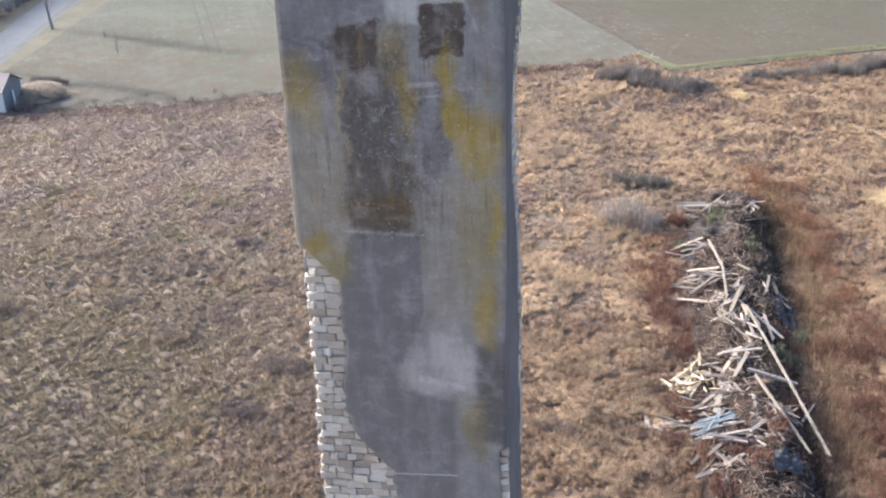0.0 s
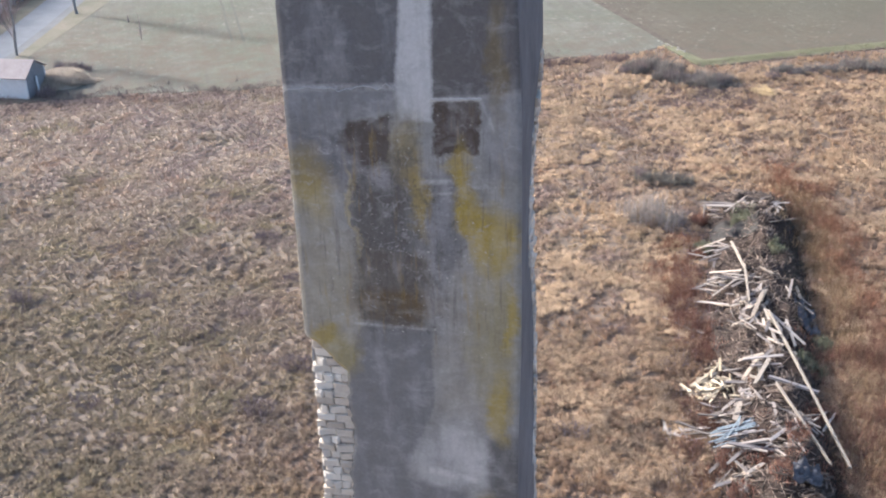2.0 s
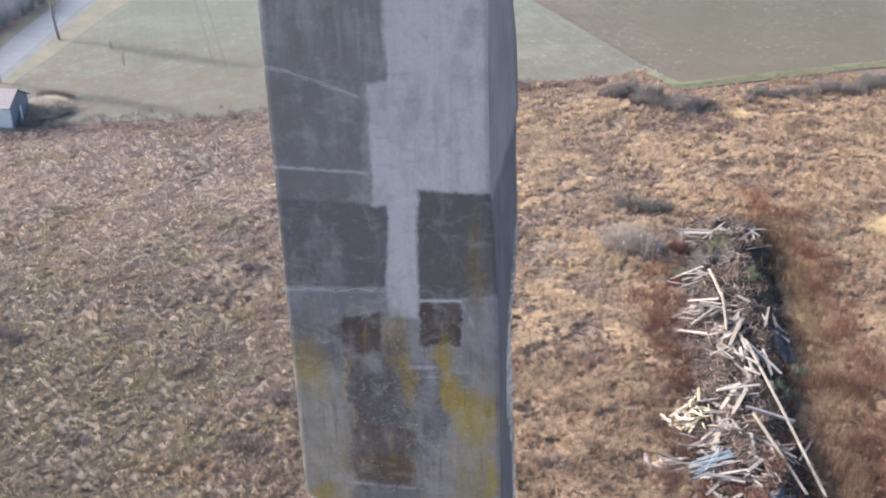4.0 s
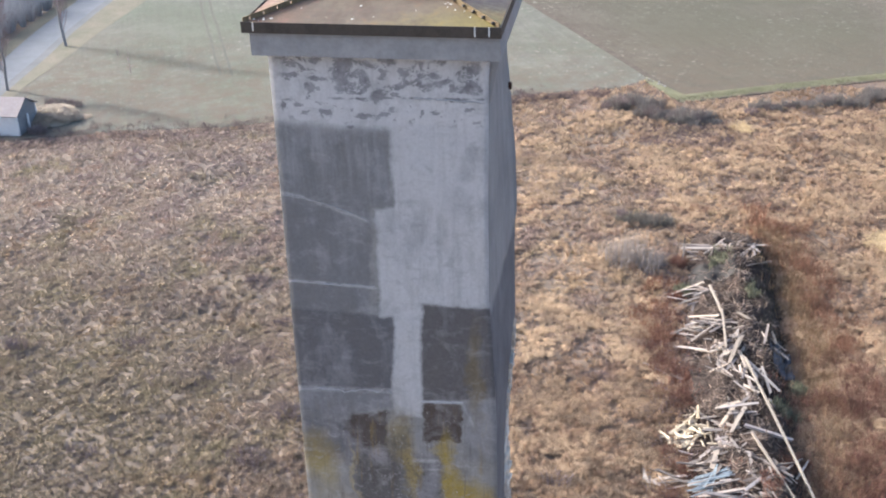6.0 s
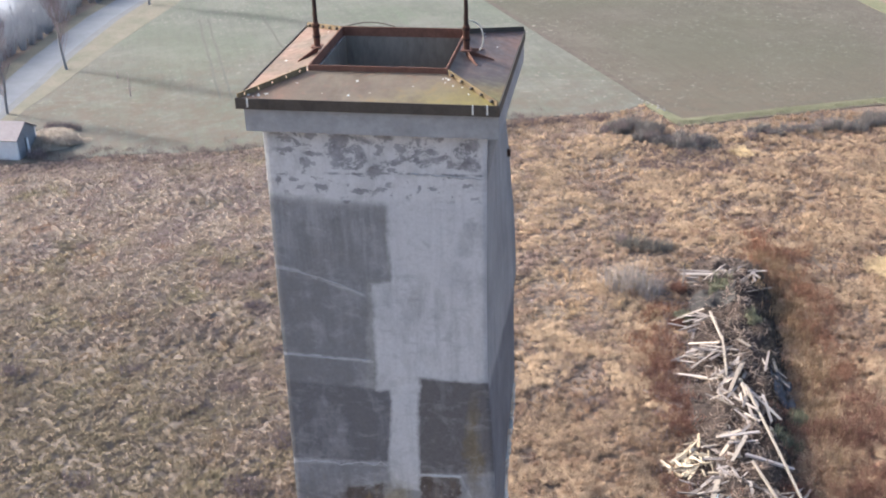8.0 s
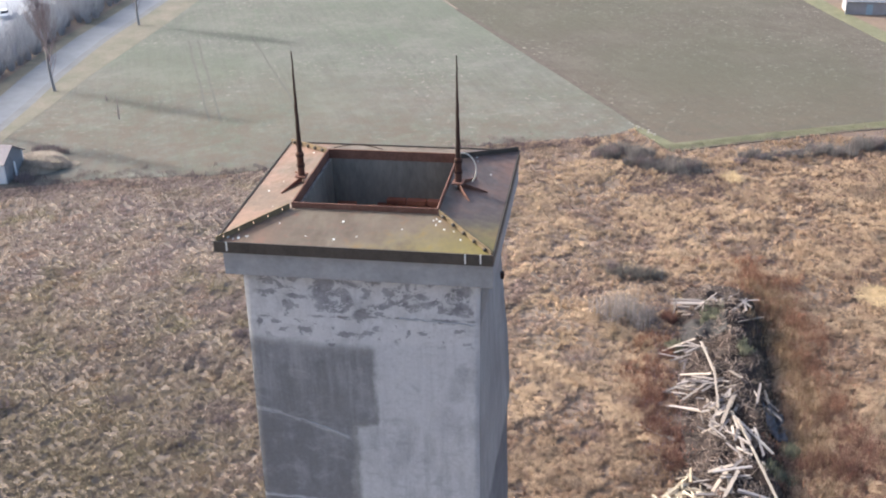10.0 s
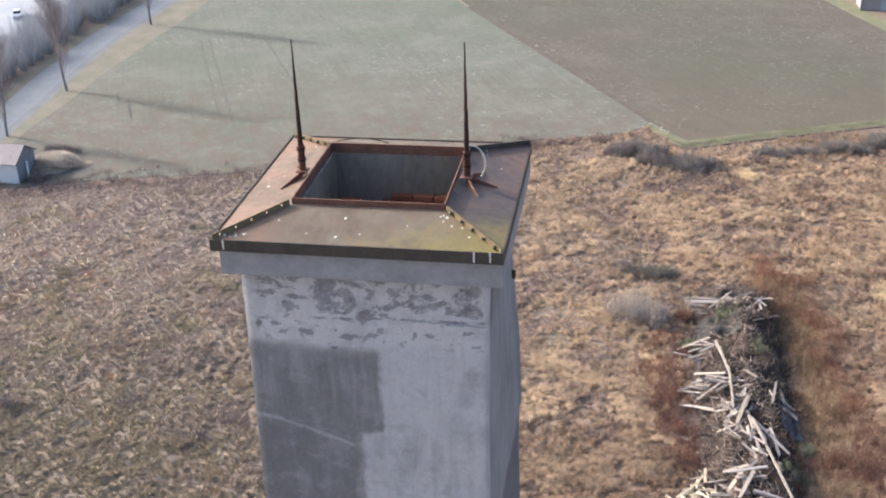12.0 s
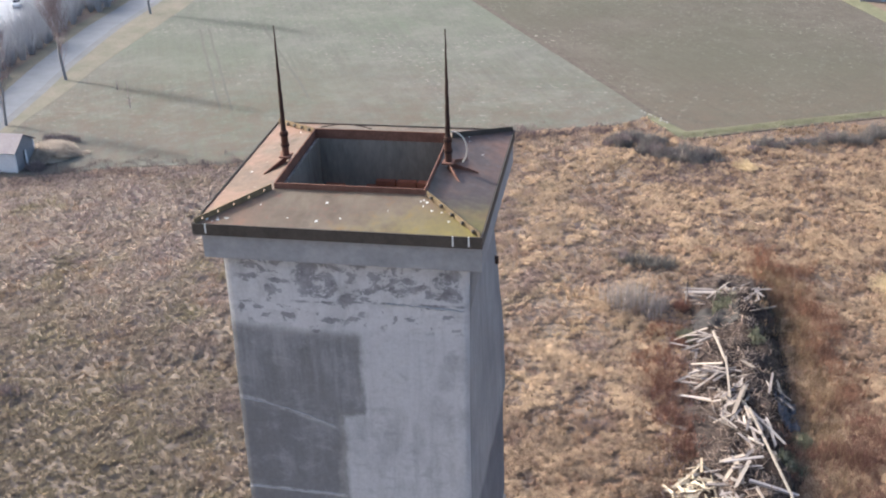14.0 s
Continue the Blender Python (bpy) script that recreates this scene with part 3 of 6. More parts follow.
M_WIRE = simple("pale_wire", (0.45, 0.43, 0.38), (0.6, 0.57, 0.5), 8.0, 40.0, 0.5, 0.1)
M_DROP = simple("bird_lime", (0.6, 0.6, 0.55), (0.8, 0.8, 0.76), 8.0, 40.0, 0.9, 0.2)


def meadow_mat(name, base=0.0):
    """Bleached winter grass: straw, brown and mauve drifts, greener to the west; paled northwards for haze."""
    n = Nodes(name)
    rnd = n.t.nodes.new("ShaderNodeNewGeometry").outputs["Random Per Island"]
    big, mid, fine = n.noise(n.pos, 0.055, 5, 0.6), n.noise(n.pos, 0.22, 6, 0.68), n.noise(n.pos, 1.6, 4, 0.7)
    s = n.split(n.pos)
    east = n.level(n.math("ADD", s[0], n.math("MULTIPLY", n.math("SUBTRACT", big, 0.5), 60.0)), -25.0, 5.0)
    bent = n.moved(n.pos, n.mapped(n.noise(n.pos, 0.9, 3, colour=True), (0.9, 0.9, 0.0)))
    cell = n.put("ShaderNodeTexVoronoi", Vector=n.mapped(bent, (1.0, 1.0, 0.0)), Scale=1.25)
    own = n.split(cell.outputs["Color"])[0]
    tone = n.math("ADD", n.math("MULTIPLY", rnd, 0.38), n.math("ADD", n.math("MULTIPLY", own, 0.30), n.math("MULTIPLY", n.level(fine, 0.25, 0.75), 0.32)))
    straw = n.mix(tone, (0.32, 0.204, 0.124), (0.82, 0.60, 0.38))
    # haze over the far meadow, painted as paler and greyer grass
    far_haze = n.level(n.math("ADD", s[1], n.math("MULTIPLY", n.math("SUBTRACT", big, 0.5), 40.0)), 55.0, 100.0)
    straw = n.mix(far_haze, straw, n.mix(tone, (0.32, 0.216, 0.143), (0.80, 0.61, 0.41)))
    dull = n.mix(far_haze, n.mix(tone, (0.27, 0.22, 0.155), (0.56, 0.465, 0.335)), n.mix(tone, (0.37, 0.298, 0.235), (0.78, 0.648, 0.525)))
    col = n.mix(east, dull, straw)
    mauve = n.mix(rnd, (0.21, 0.16, 0.165), (0.43, 0.345, 0.345))
    col = n.mix(n.math("MULTIPLY", n.level(mid, 0.44, 0.60), n.math("SUBTRACT", 0.62, n.math("MULTIPLY", east, 0.08))), col, mauve)
    green = n.math("MULTIPLY", n.level(n.noise(n.moved(n.pos, (31, 7, 0)), 0.14, 5, 0.65), 0.52, 0.66), n.math("SUBTRACT", 0.8, n.math("MULTIPLY", east, 0.42)))
    col = n.mix(n.math("MULTIPLY", green, 0.85), col, n.mix(tone, (0.20, 0.185, 0.09), (0.45, 0.40, 0.21)))
    bleached = n.level(n.noise(n.moved(n.pos, (57, 19, 0)), 0.12, 6, 0.7), 0.50, 0.66)
    col = n.mix(n.math("MULTIPLY", bleached, n.math("MULTIPLY_ADD", east, 0.35, 0.25)), col, n.mix(tone, (0.43, 0.31, 0.195), (0.88, 0.68, 0.46)))
    russet = n.level(n.noise(n.moved(n.pos, (3, 77, 0)), 0.18, 5, 0.65), 0.54, 0.68)
    col = n.mix(n.math("MULTIPLY", russet, 0.72), col, n.mix(tone, (0.25, 0.145, 0.09), (0.58, 0.37, 0.24)))
    drift = n.noise(n.moved(n.pos, (11, 43, 0)), 0.075, 6, 0.68)
    col = n.mix(n.math("MULTIPLY", n.level(drift, 0.48, 0.66), n.math("SUBTRACT", 0.55, n.math("MULTIPLY", east, 0.1))), col, n.mix(tone, (0.17, 0.13, 0.135), (0.40, 0.32, 0.325)))
    clump = n.level(n.noise(n.moved(n.pos, (83, 29, 0)), 0.36, 5, 0.62, 1.6), 0.49, 0.62)
    patchy = n.level(n.noise(n.moved(n.pos, (21, 63, 0)), 0.05, 4, 0.6), 0.40, 0.60)
    col = n.mix(n.math("MULTIPLY", n.math("MULTIPLY", clump, patchy), n.math("MULTIPLY_ADD", east, 0.62, 0.08)), col, n.mix(tone, (0.46, 0.335, 0.213), (0.81, 0.62, 0.42)))
    rosy = n.level(n.noise(n.moved(n.pos, (5, 91, 0)), 0.3, 5, 0.65), 0.52, 0.64)
    col = n.mix(n.math("MULTIPLY", rosy, n.math("MULTIPLY_ADD", east, 0.05, 0.28)), col, n.mix(tone, (0.25, 0.18, 0.175), (0.52, 0.395, 0.375)))
    hollow = n.level(n.noise(n.moved(n.pos, (41, 13, 0)), 0.24, 4, 0.6, 1.2), 0.52, 0.64)
    col = n.mix(n.math("MULTIPLY", hollow, n.math("MULTIPLY_ADD", east, 0.5, 0.12)), col, n.mix(tone, (0.20, 0.14, 0.118), (0.46, 0.325, 0.27)))
    south = n.math("MULTIPLY", n.level(n.math("ADD", s[1], n.math("MULTIPLY", mid, 30.0)), 95.0, 70.0), n.math("MULTIPLY_ADD", east, 0.65, 0.08))
    col = n.mix(south, col, n.mix(tone, (0.178, 0.108, 0.070), (0.44, 0.288, 0.186)))
    olive = n.math("MULTIPLY", n.level(n.math("ADD", s[0], n.math("MULTIPLY", mid, 20.0)), -4.0, -24.0), n.level(n.math("ADD", s[1], n.math("MULTIPLY", big, 40.0)), 108.0, 82.0))
    col = n.mix(n.math("MULTIPLY", olive, 0.6), col, n.mix(tone, (0.175, 0.145, 0.095), (0.44, 0.37, 0.25)))
    rough = n.math("MULTIPLY", n.level(n.math("ADD", s[0], n.math("MULTIPLY", mid, 14.0)), 18.0, 32.0), n.level(s[1], 165.0, 128.0))
    col = n.mix(n.math("MULTIPLY", rough, 0.55), col, n.mix(tone, (0.24, 0.155, 0.105), (0.56, 0.395, 0.27)))
    if base:
        col = n.mix(base, col, n.mix(east, (0.165, 0.128, 0.10), (0.145, 0.105, 0.078)))
    else:
        n.thin(col, 0.45)
    return n.done(col, 0.9, n.bump(n.noise(n.pos, 8.0, 4), 0.5, 0.05) if base else None)


def field_mat(name, soil, sprout, amount, angle, gap):
    """A drilled winter field: pale clods, thin green, drill rows."""
    n = Nodes(name)
    big, mid, fine = n.noise(n.pos, 0.03, 6, 0.65), n.noise(n.pos, 0.3, 6, 0.75), n.noise(n.pos, 4.0, 4, 0.75)
    m = n.put("ShaderNodeMapping", Vector=n.pos)
    m.inputs["Rotation"].default_value = (0, 0, radians(angle))
    rows = n.put("ShaderNodeTexWave", Vector=m.outputs[0], Scale=2 * math.pi / 20 / gap, Distortion=1.5, Detail=3.0).outputs["Fac"]
    col = n.mix(n.level(fine, 0.3, 0.75), tuple(c * 0.72 for c in soil), tuple(min(1, c * 1.18) for c in soil))
    g = n.math("MULTIPLY", n.level(n.math("ADD", n.math("MULTIPLY", big, 0.9), n.math("MULTIPLY", mid, 0.35)), 0.45, 0.85), amount)
    g = n.math("MULTIPLY", g, n.math("MULTIPLY_ADD", rows, 0.30, 0.72))
    col = n.mix(g, col, sprout)
    sow = n.noise(n.mapped(m.outputs[0], (1.6, 0.05, 1.0)), 1.0, 5, 0.7)
    col = n.mix(n.math("MULTIPLY", n.level(sow, 0.42, 0.68), 0.55), col, tuple(c * 0.62 for c in soil))
    crumb = n.noise(n.mapped(m.outputs[0], (1.0, 0.45, 1.0)), 0.9, 5, 0.8)
    col = n.mix(n.math("MULTIPLY", n.level(crumb, 0.50, 0.66), 0.5), col, tuple(c * 0.58 for c in soil))
    wide = n.noise(n.pos, 0.09, 7, 0.75)
    col = n.mix(n.math("MULTIPLY", n.level(wide, 0.46, 0.64), 0.38), col, tuple(min(1, c * 1.35) for c in soil))
    col = n.mix(n.math("MULTIPLY", n.level(n.noise(n.moved(n.pos, (9, 5, 0)), 0.2, 7, 0.78), 0.52, 0.66), 0.55), col, tuple(c * 0.72 for c in soil))
    clod = n.math("MULTIPLY", n.level(n.noise(n.pos, 1.0, 3, 0.6), 0.60, 0.66), n.level(n.noise(n.moved(n.pos, (71, 3, 0)), 0.05, 4, 0.6), 0.40, 0.60))
    col = n.mix(n.math("MULTIPLY", clod, 0.55), col, (0.36, 0.335, 0.29))
    tint = n.noise(n.moved(n.pos, (15, 88, 0)), 0.022, 4, 0.55)
    col = n.mix(n.math("MULTIPLY", n.level(tint, 0.42, 0.60), 0.4), col, tuple(c * 0.9 for c in sprout))
    y = n.split(n.pos)[1]
    rim = n.math("MULTIPLY", n.level(n.math("MULTIPLY_ADD", wide, 50.0, y), 196, 158), n.level(mid, 0.36, 0.60))
    col = n.mix(n.math("MULTIPLY", rim, 0.8), col, (0.135, 0.104, 0.077))
    return n.done(col, 0.95, n.bump(n.math("ADD", fine, n.math("MULTIPLY", rows, 0.1)), 0.6, 0.12))


M_GROUND = meadow_mat("matted_grass_ground", 0.85)
M_GRASS = meadow_mat("dry_grass_blades")
M_FIELD1 = field_mat("sprouting_field", (0.174, 0.167, 0.145), (0.118, 0.146, 0.098), 0.9, -24, 2.2)
M_FIELD2 = field_mat("stubble_field", (0.124, 0.106, 0.085), (0.10, 0.103, 0.068), 0.65, -30, 1.8)
M_VERGE = simple("green_verge_grass", (0.11, 0.118, 0.078), (0.25, 0.21, 0.165), 0.22, 2.2, 0.9, 0.6, 0.06)
M_VERGE_GREEN = simple("young_verge_grass", (0.115, 0.118, 0.066), (0.225, 0.215, 0.13), 0.45, 3.0, 0.9, 0.6, 0.06)
# asphalt and yard gravel lightened and blued, haze put into their colour
M_ROAD = simple("hazed_asphalt", (0.125, 0.135, 0.15), (0.19, 0.20, 0.22), 0.5, 8.0, 0.6, 0.15, 0.01)
M_YARD = simple("pale_gravel_yard", (0.27, 0.285, 0.31), (0.38, 0.395, 0.42), 0.2, 3.0, 0.8, 0.3, 0.02)
M_TRACK = simple("wheel_rut_soil", (0.098, 0.098, 0.08), (0.145, 0.14, 0.118), 0.6, 5.0, 0.95, 0.4, 0.05)
M_BALK = simple("rough_field_balk", (0.06, 0.052, 0.042), (0.155, 0.13, 0.10), 0.7, 3.0, 0.95, 0.6, 0.06)
M_EARTH = simple("dark_debris_soil", (0.022, 0.019, 0.018), (0.10, 0.068, 0.054), 0.5, 5.0, 0.95, 0.9, 0.12)
M_TWIG = simple("grey_brown_twigs", (0.18, 0.143, 0.142), (0.35, 0.283, 0.28), 1.0, 10.0, 0.9, 0.2, per="island")
M_TWIG_GREY = simple("silvery_dead_stems", (0.26, 0.225, 0.205), (0.46, 0.415, 0.39), 1.0, 10.0, 0.9, 0.2, per="island")
M_TWIG_DARK = simple("dark_twigs", (0.13, 0.12, 0.105), (0.28, 0.26, 0.23), 1.0, 10.0, 0.9, 0.2, per="island")
M_TWIG_HEDGE = simple("hedge_twigs", (0.15, 0.136, 0.126), (0.35, 0.32, 0.295), 0.6, 6.0, 0.9, 0.2, per="island")
M_BRAMBLE = simple("russet_bramble", (0.12, 0.056, 0.046), (0.37, 0.205, 0.148), 0.35, 2.0, 0.85, 0.2, per="island")
# roadside bark is paler than the wood itself, to carry the haze
M_BARK = simple("hazed_grey_bark", (0.17, 0.165, 0.165), (0.32, 0.31, 0.305), 2.0, 15.0, 0.9, 0.5)
M_WOOD = simple("weathered_timber", (0.10, 0.082, 0.074), (0.46, 0.40, 0.36), 1.2, 14.0, 0.8, 0.3, 0.01, per="object", stretch=(0.25, 3, 3))
M_LOG = simple("fresh_split_wood", (0.30, 0.24, 0.165), (0.66, 0.57, 0.43), 1.2, 14.0, 0.8, 0.3, 0.01, per="object", stretch=(0.25, 3, 3))
M_WOOD_PALE = simple("split_pale_timber", (0.22, 0.18, 0.145), (0.57, 0.49, 0.41), 1.2, 14.0, 0.8, 0.3, 0.01, per="object", stretch=(0.25, 3, 3))

# ---------------------------------------------------------------- ground
def edge_y(x):
    """The meadow's far edge, where the fields begin."""
    return float(np.interp(x, (-3000, -95, -77, -64, -49, -10.6, 2.8, 5.9, 10.9, 26, 40, 120, 3000), (100, 108, 111, 116, 119, 135, 139, 142.5, 133.6, 140, 145.4, 172, 400)))


def heap(x, y):
    """Height of the rubble heap."""
    ax = np.interp(y, (44, 60, 75, 92), (13.2, 13.0, 13.6, 14.2))
    wd = np.interp(y, (44, 60, 75, 92), (4.2, 4.2, 4.4, 4.2))
    u = (x - ax) / wd - 0.34
    across = np.clip(1 - (u / np.where(u < 0, 1.28, 0.72)) ** 2, 0, None)
    along = np.clip((y - 40) / 6, 0, 1) * np.clip((95 - y) / 5, 0, 1)
    return 2.45 * across * along


def swell(x, y):
    """Uneven meadow: slow swells and knee-high mounds of matted grass."""
    far = edge_y(x) - 2 - y
    if far < 0 or not (-95 < x < 60 and y > 20):
        return 0.0
    k = min(1.0, far / 6.0)
    lump = abs(noise.noise((x * 0.6, y * 0.6, 4.1)))
    tall = min(0.45, max(0.18, 0.45 - 0.27 * (x + 22) / 18))
    away = noise.voronoi((x * 1.2 + 0.5 * noise.noise((x, y, 2.0)), y * 1.2 + 0.5 * noise.noise((x, y, 7.0)), 0.5))[0][0]
    return k * (0.35 * noise.noise((x * 0.08, y * 0.08, 0.3)) + 0.15 - 0.30 * lump - tall * min(0.8, away))


def make_ground():
    xs = np.concatenate([np.array([-4000, -2000, -900, -400, -200, -130, -100]), np.arange(-90, 52.1, 0.42), np.array([58, 80, 120, 250, 500, 1000, 2000, 4000])])
    ys = np.concatenate([np.array([-4000, -2000, -800, -300, -100, -40, 0, 20]), np.arange(36, 148.1, 0.42), np.array([170, 210, 260, 400, 800, 1600, 4000])])
    V = [(x, y, swell(x, y)) for y in ys for x in xs]
    w = len(xs)
    F = [(j * w + i, j * w + i + 1, (j + 1) * w + i + 1, (j + 1) * w + i) for j in range(len(ys) - 1) for i in range(w - 1)]
    me = mesh_np("ground", V, F, smooth=True)
    me.materials.append(M_GROUND)
    return tagged(new("ground", me), "uneven ground under matted dry winter grass", "ground", kind="structure")


def sheet(name, pts, z, material, label, category, thick=0.3):
    """A flat plot of land, its sides sunk into the ground."""
    bm = bmesh.new()
    top = [bm.verts.new((x, y, z)) for x, y in pts]
    bot = [bm.verts.new((x, y, z - thick)) for x, y in pts]
    bm.faces.new(top)
    bm.faces.new(list(reversed(bot)))
    for i in range(len(pts)):
        j = (i + 1) % len(pts)
        bm.faces.new((top[i], bot[i], bot[j], top[j]))
    bmesh.ops.triangulate(bm, faces=[f for f in bm.faces if len(f.verts) > 4])
    return tagged(new(name, to_mesh(name, bm, material)), label, category, kind="structure")


make_ground()
far_edge = [(x, edge_y(x)) for x in (-86, -77, -64, -49, -30, -10.6, 2.8, 5.9)]
sheet("field_1", far_edge + [(9.6, 138.6), (-28.7, 207.5), (-62, 268), (-94.5, 320), (-90, 260), (-88.5, 205), (-88, 183), (-87.5, 158), (-86.5, 131)], 0.05, M_FIELD1, "pale drilled field with thin green sprouts", "field")
sheet("field_2", [(9.8, 138.8), (11.3, 136.2), (26, 142.4), (40, 147.8), (52, 152), (52.5, 185), (48.3, 197), (42.8, 213), (20, 290), (-60, 360), (-92, 322), (-61.5, 268.3), (-28.2, 207.8)], 0.05, M_FIELD2, "brownish stubble field with sparse regrowth", "field")
sheet("verge_1", [(5.9, 142.3), (10.9, 133.7), (26, 140.1), (40, 145.5), (90, 162), (90, 166), (52, 152.4), (40, 148.2), (26, 142.8), (11.4, 136.8), (9.4, 139.4), (6.3, 143.9)], 0.09, M_VERGE_GREEN, "narrow green grass verge beside the field", "verge")
sheet("verge_2", [(52.5, 185), (48.3, 197), (42.8, 213), (20, 290), (26, 292), (46.2, 214.5), (51.5, 199), (56, 187)], 0.09, M_VERGE_GREEN, "mown green grass verge by the yard", "verge")


def strip(name, left, right, z, material, label, category):
    """A ribbon of land between two lines."""
    bm = bmesh.new()
    rows = [[bm.verts.new((*a, z)), bm.verts.new((*b, z)), bm.verts.new((*b, z - 0.3)), bm.verts.new((*a, z - 0.3))] for a, b in zip(left, right)]
    for p, q in zip(rows, rows[1:]):
        for k in range(4):
            l = (k + 1) % 4
            bm.faces.new((p[k], p[l], q[l], q[k]))
    bm.faces.new(rows[0]); bm.faces.new(rows[-1])
    return tagged(new(name, to_mesh(name, bm, material)), label, category, kind="structure")


ROAD_Y = (95, 115, 131, 145, 158, 170, 183, 195, 208, 230, 260, 400)
ROAD_X = [float(np.interp(y, (95, 131, 140, 152, 167, 181, 196, 260, 400), (-85.5, -88.6, -89.2, -91.4, -92.9, -94.1, -94.0, -95.2, -98))) for y in ROAD_Y]
strip("road", [(x - 5.5, y) for x, y in zip(ROAD_X, ROAD_Y)], [(x, y) for x, y in zip(ROAD_X, ROAD_Y)], 0.07, M_ROAD, "worn grey asphalt country road, paled for haze", "road")
strip("road_shoulder", [(x + 0.01, y) for x, y in zip(ROAD_X, ROAD_Y)], [(x + 1.45, y) for x, y in zip(ROAD_X, ROAD_Y)], 0.066, simple("gravel_shoulder", (0.13, 0.133, 0.138), (0.21, 0.212, 0.216), 0.3, 5.0, 0.9, 0.3, 0.02), "pale gravel shoulder along the country road", "road shoulder")
strip("verge_3", [(x + 1.46, y) for x, y in zip(ROAD_X, ROAD_Y)], [(x + float(np.interp(y, (131, 140, 181, 400), (3.6, 4.6, 8.0, 8.5))) + 0.5 * noise.noise((y * 0.09, 1.7, 0)), y) for x, y in zip(ROAD_X, ROAD_Y)], 0.068, M_VERGE, "rough grass verge along the road", "verge")
strip("verge_4", [(x - 8.0, y) for x, y in zip(ROAD_X, ROAD_Y)], [(x - 5.52, y) for x, y in zip(ROAD_X, ROAD_Y)], 0.08, M_VERGE, "grass strip between road and wood", "verge")
sheet("yard", [(-106, 130), (-107, 164), (-112, 190), (-117, 215), (-121, 260), (-190, 260), (-190, 120)], 0.06, M_YARD, "pale gravel yard beyond the wood", "yard")
# dark strip laid as the shade where the verge drops to the meadow
L = [(x, float(np.interp(x, (11.2, 26, 40, 60), (133.5, 139.8, 145.2, 151.8))) + 0.22 * noise.noise((x * 0.4, 3.3, 0))) for x in np.arange(11.2, 60, 1.4)]
strip("field_edge_furrow", [(x, y + 0.5 + 0.2 * noise.noise((x * 0.5, 9.1, 0))) for x, y in L], L, 0.11, M_BALK, "dark strip standing for the shade at the verge's edge", "furrow")
# wheel ruts across the fields
for k, (xa, ya, xb, yb) in enumerate(((-77, 182, -57.5, 139), (-75.4, 182.5, -55.6, 139), (-66, 186, -45.6, 146), (-30.2, 209.5, 8.8, 139.2))):
    w = 0.35 if k < 3 else 1.0
    n_ = 14
    L = [(xa + (xb - xa) * i / n_ + 0.25 * noise.noise((i * 0.4, k, 0)), ya + (yb - ya) * i / n_) for i in range(n_ + 1)]
    strip("field_track", L, [(x + w, y + w * 0.35) for x, y in L], 0.058 + 0.004 * (k == 3), M_TRACK if k < 3 else M_BALK, "faint darker wheel rut across the field", "track")


def chimney_half(d):
    return 1.30 + 0.010 * d


# ---------------------------------------------------------------- chimney
chimney = thing("chimney", (CX, CY, 0), "tall square brick chimney with patched grey cement render, partly fallen off", "chimney")


CANT = 0.085  # the east face leans in towards its rear corner


def corner_front(d):
    """The eastern face's front corner, from the axis."""
    return float(np.interp(d, (0.3, 0.8, 2.25, 3.6, 4.2, 4.9, 5.6, 8.5, 9.8, 11.4, 14, 50.5), (1.32, 1.30, 1.285, 1.29, 1.335, 1.365, 1.385, 1.395, 1.37, 1.37, 1.43, 1.80)))


def corner_rear(d):
    return float(np.interp(d, (0.4, 1.2, 1.8, 2.6, 3.5, 5.5, 6.1, 6.7, 7.2, 8, 9, 10, 11.5, 14, 50.5), (1.20, 1.22, 1.26, 1.32, 1.35, 1.345, 1.30, 1.27, 1.245, 1.245, 1.27, 1.30, 1.32, 1.36, 1.74)))


def coat_left(d):
    base = -chimney_half(d) - 0.012
    e = float(np.interp(d, (8.45, 8.62, 8.95, 9.5, 10.1, 10.5, 10.85, 11.3, 11.62, 11.9, 12.12, 12.62, 14, 20, 51), (base, -1.22, -0.90, -0.87, -0.85, -0.90, -0.94, -0.86, -0.73, -0.50, -0.29, -0.24, -0.1, 0.1, 0.3)))
    if d > 8.45:
        e += 0.06 * noise.noise((d * 5.0, 0.3, 7)) + 0.05 * noise.noise((d * 11.0, 2.3, 7))
    return max(base, e)


def coat_right(d):
    r = corner_front(d)
    return r - (0.09 + 0.03 * noise.noise((d * 6, 1.0, 2.0)) if d > 11.65 else 0.0)


def surface(us, ds, place, thick):
    """A coat of render: outer skin, inner skin and the edges between."""
    nu, nd = len(us), len(ds)
    V = [place(u, d, 0.0) for d in ds for u in us] + [place(u, d, thick) for d in ds for u in us]
    k = nu * nd
    F = []
    for j in range(nd - 1):
        for i in range(nu - 1):
            a = j * nu + i
            F.append((a, a + nu, a + nu + 1, a + 1))
            F.append((k + a, k + a + 1, k + a + nu + 1, k + a + nu))
    for j in range(nd - 1):
        for i in (0, nu - 1):
            a, b = j * nu + i, (j + 1) * nu + i
            F.append((a, b, b + k, a + k) if i else (a, a + k, b + k, b))
    for j in (0, nd - 1):
        for i in range(nu - 1):
            a = j * nu + i
            F.append((a, a + 1, a + 1 + k, a + k) if not j else (a, a + k, a + 1 + k, a + 1))
    return V, F


def front_place(u, d, back):
    x = coat_left(d) + u * (coat_right(d) - coat_left(d))
    y = -chimney_half(d) + back
    if not back:
        y += 0.012 * noise.noise((x * 1.1, d * 0.8, 3)) + 0.005 * noise.noise((x * 4, d * 4, 8))
    return (x, y, ZC - d)


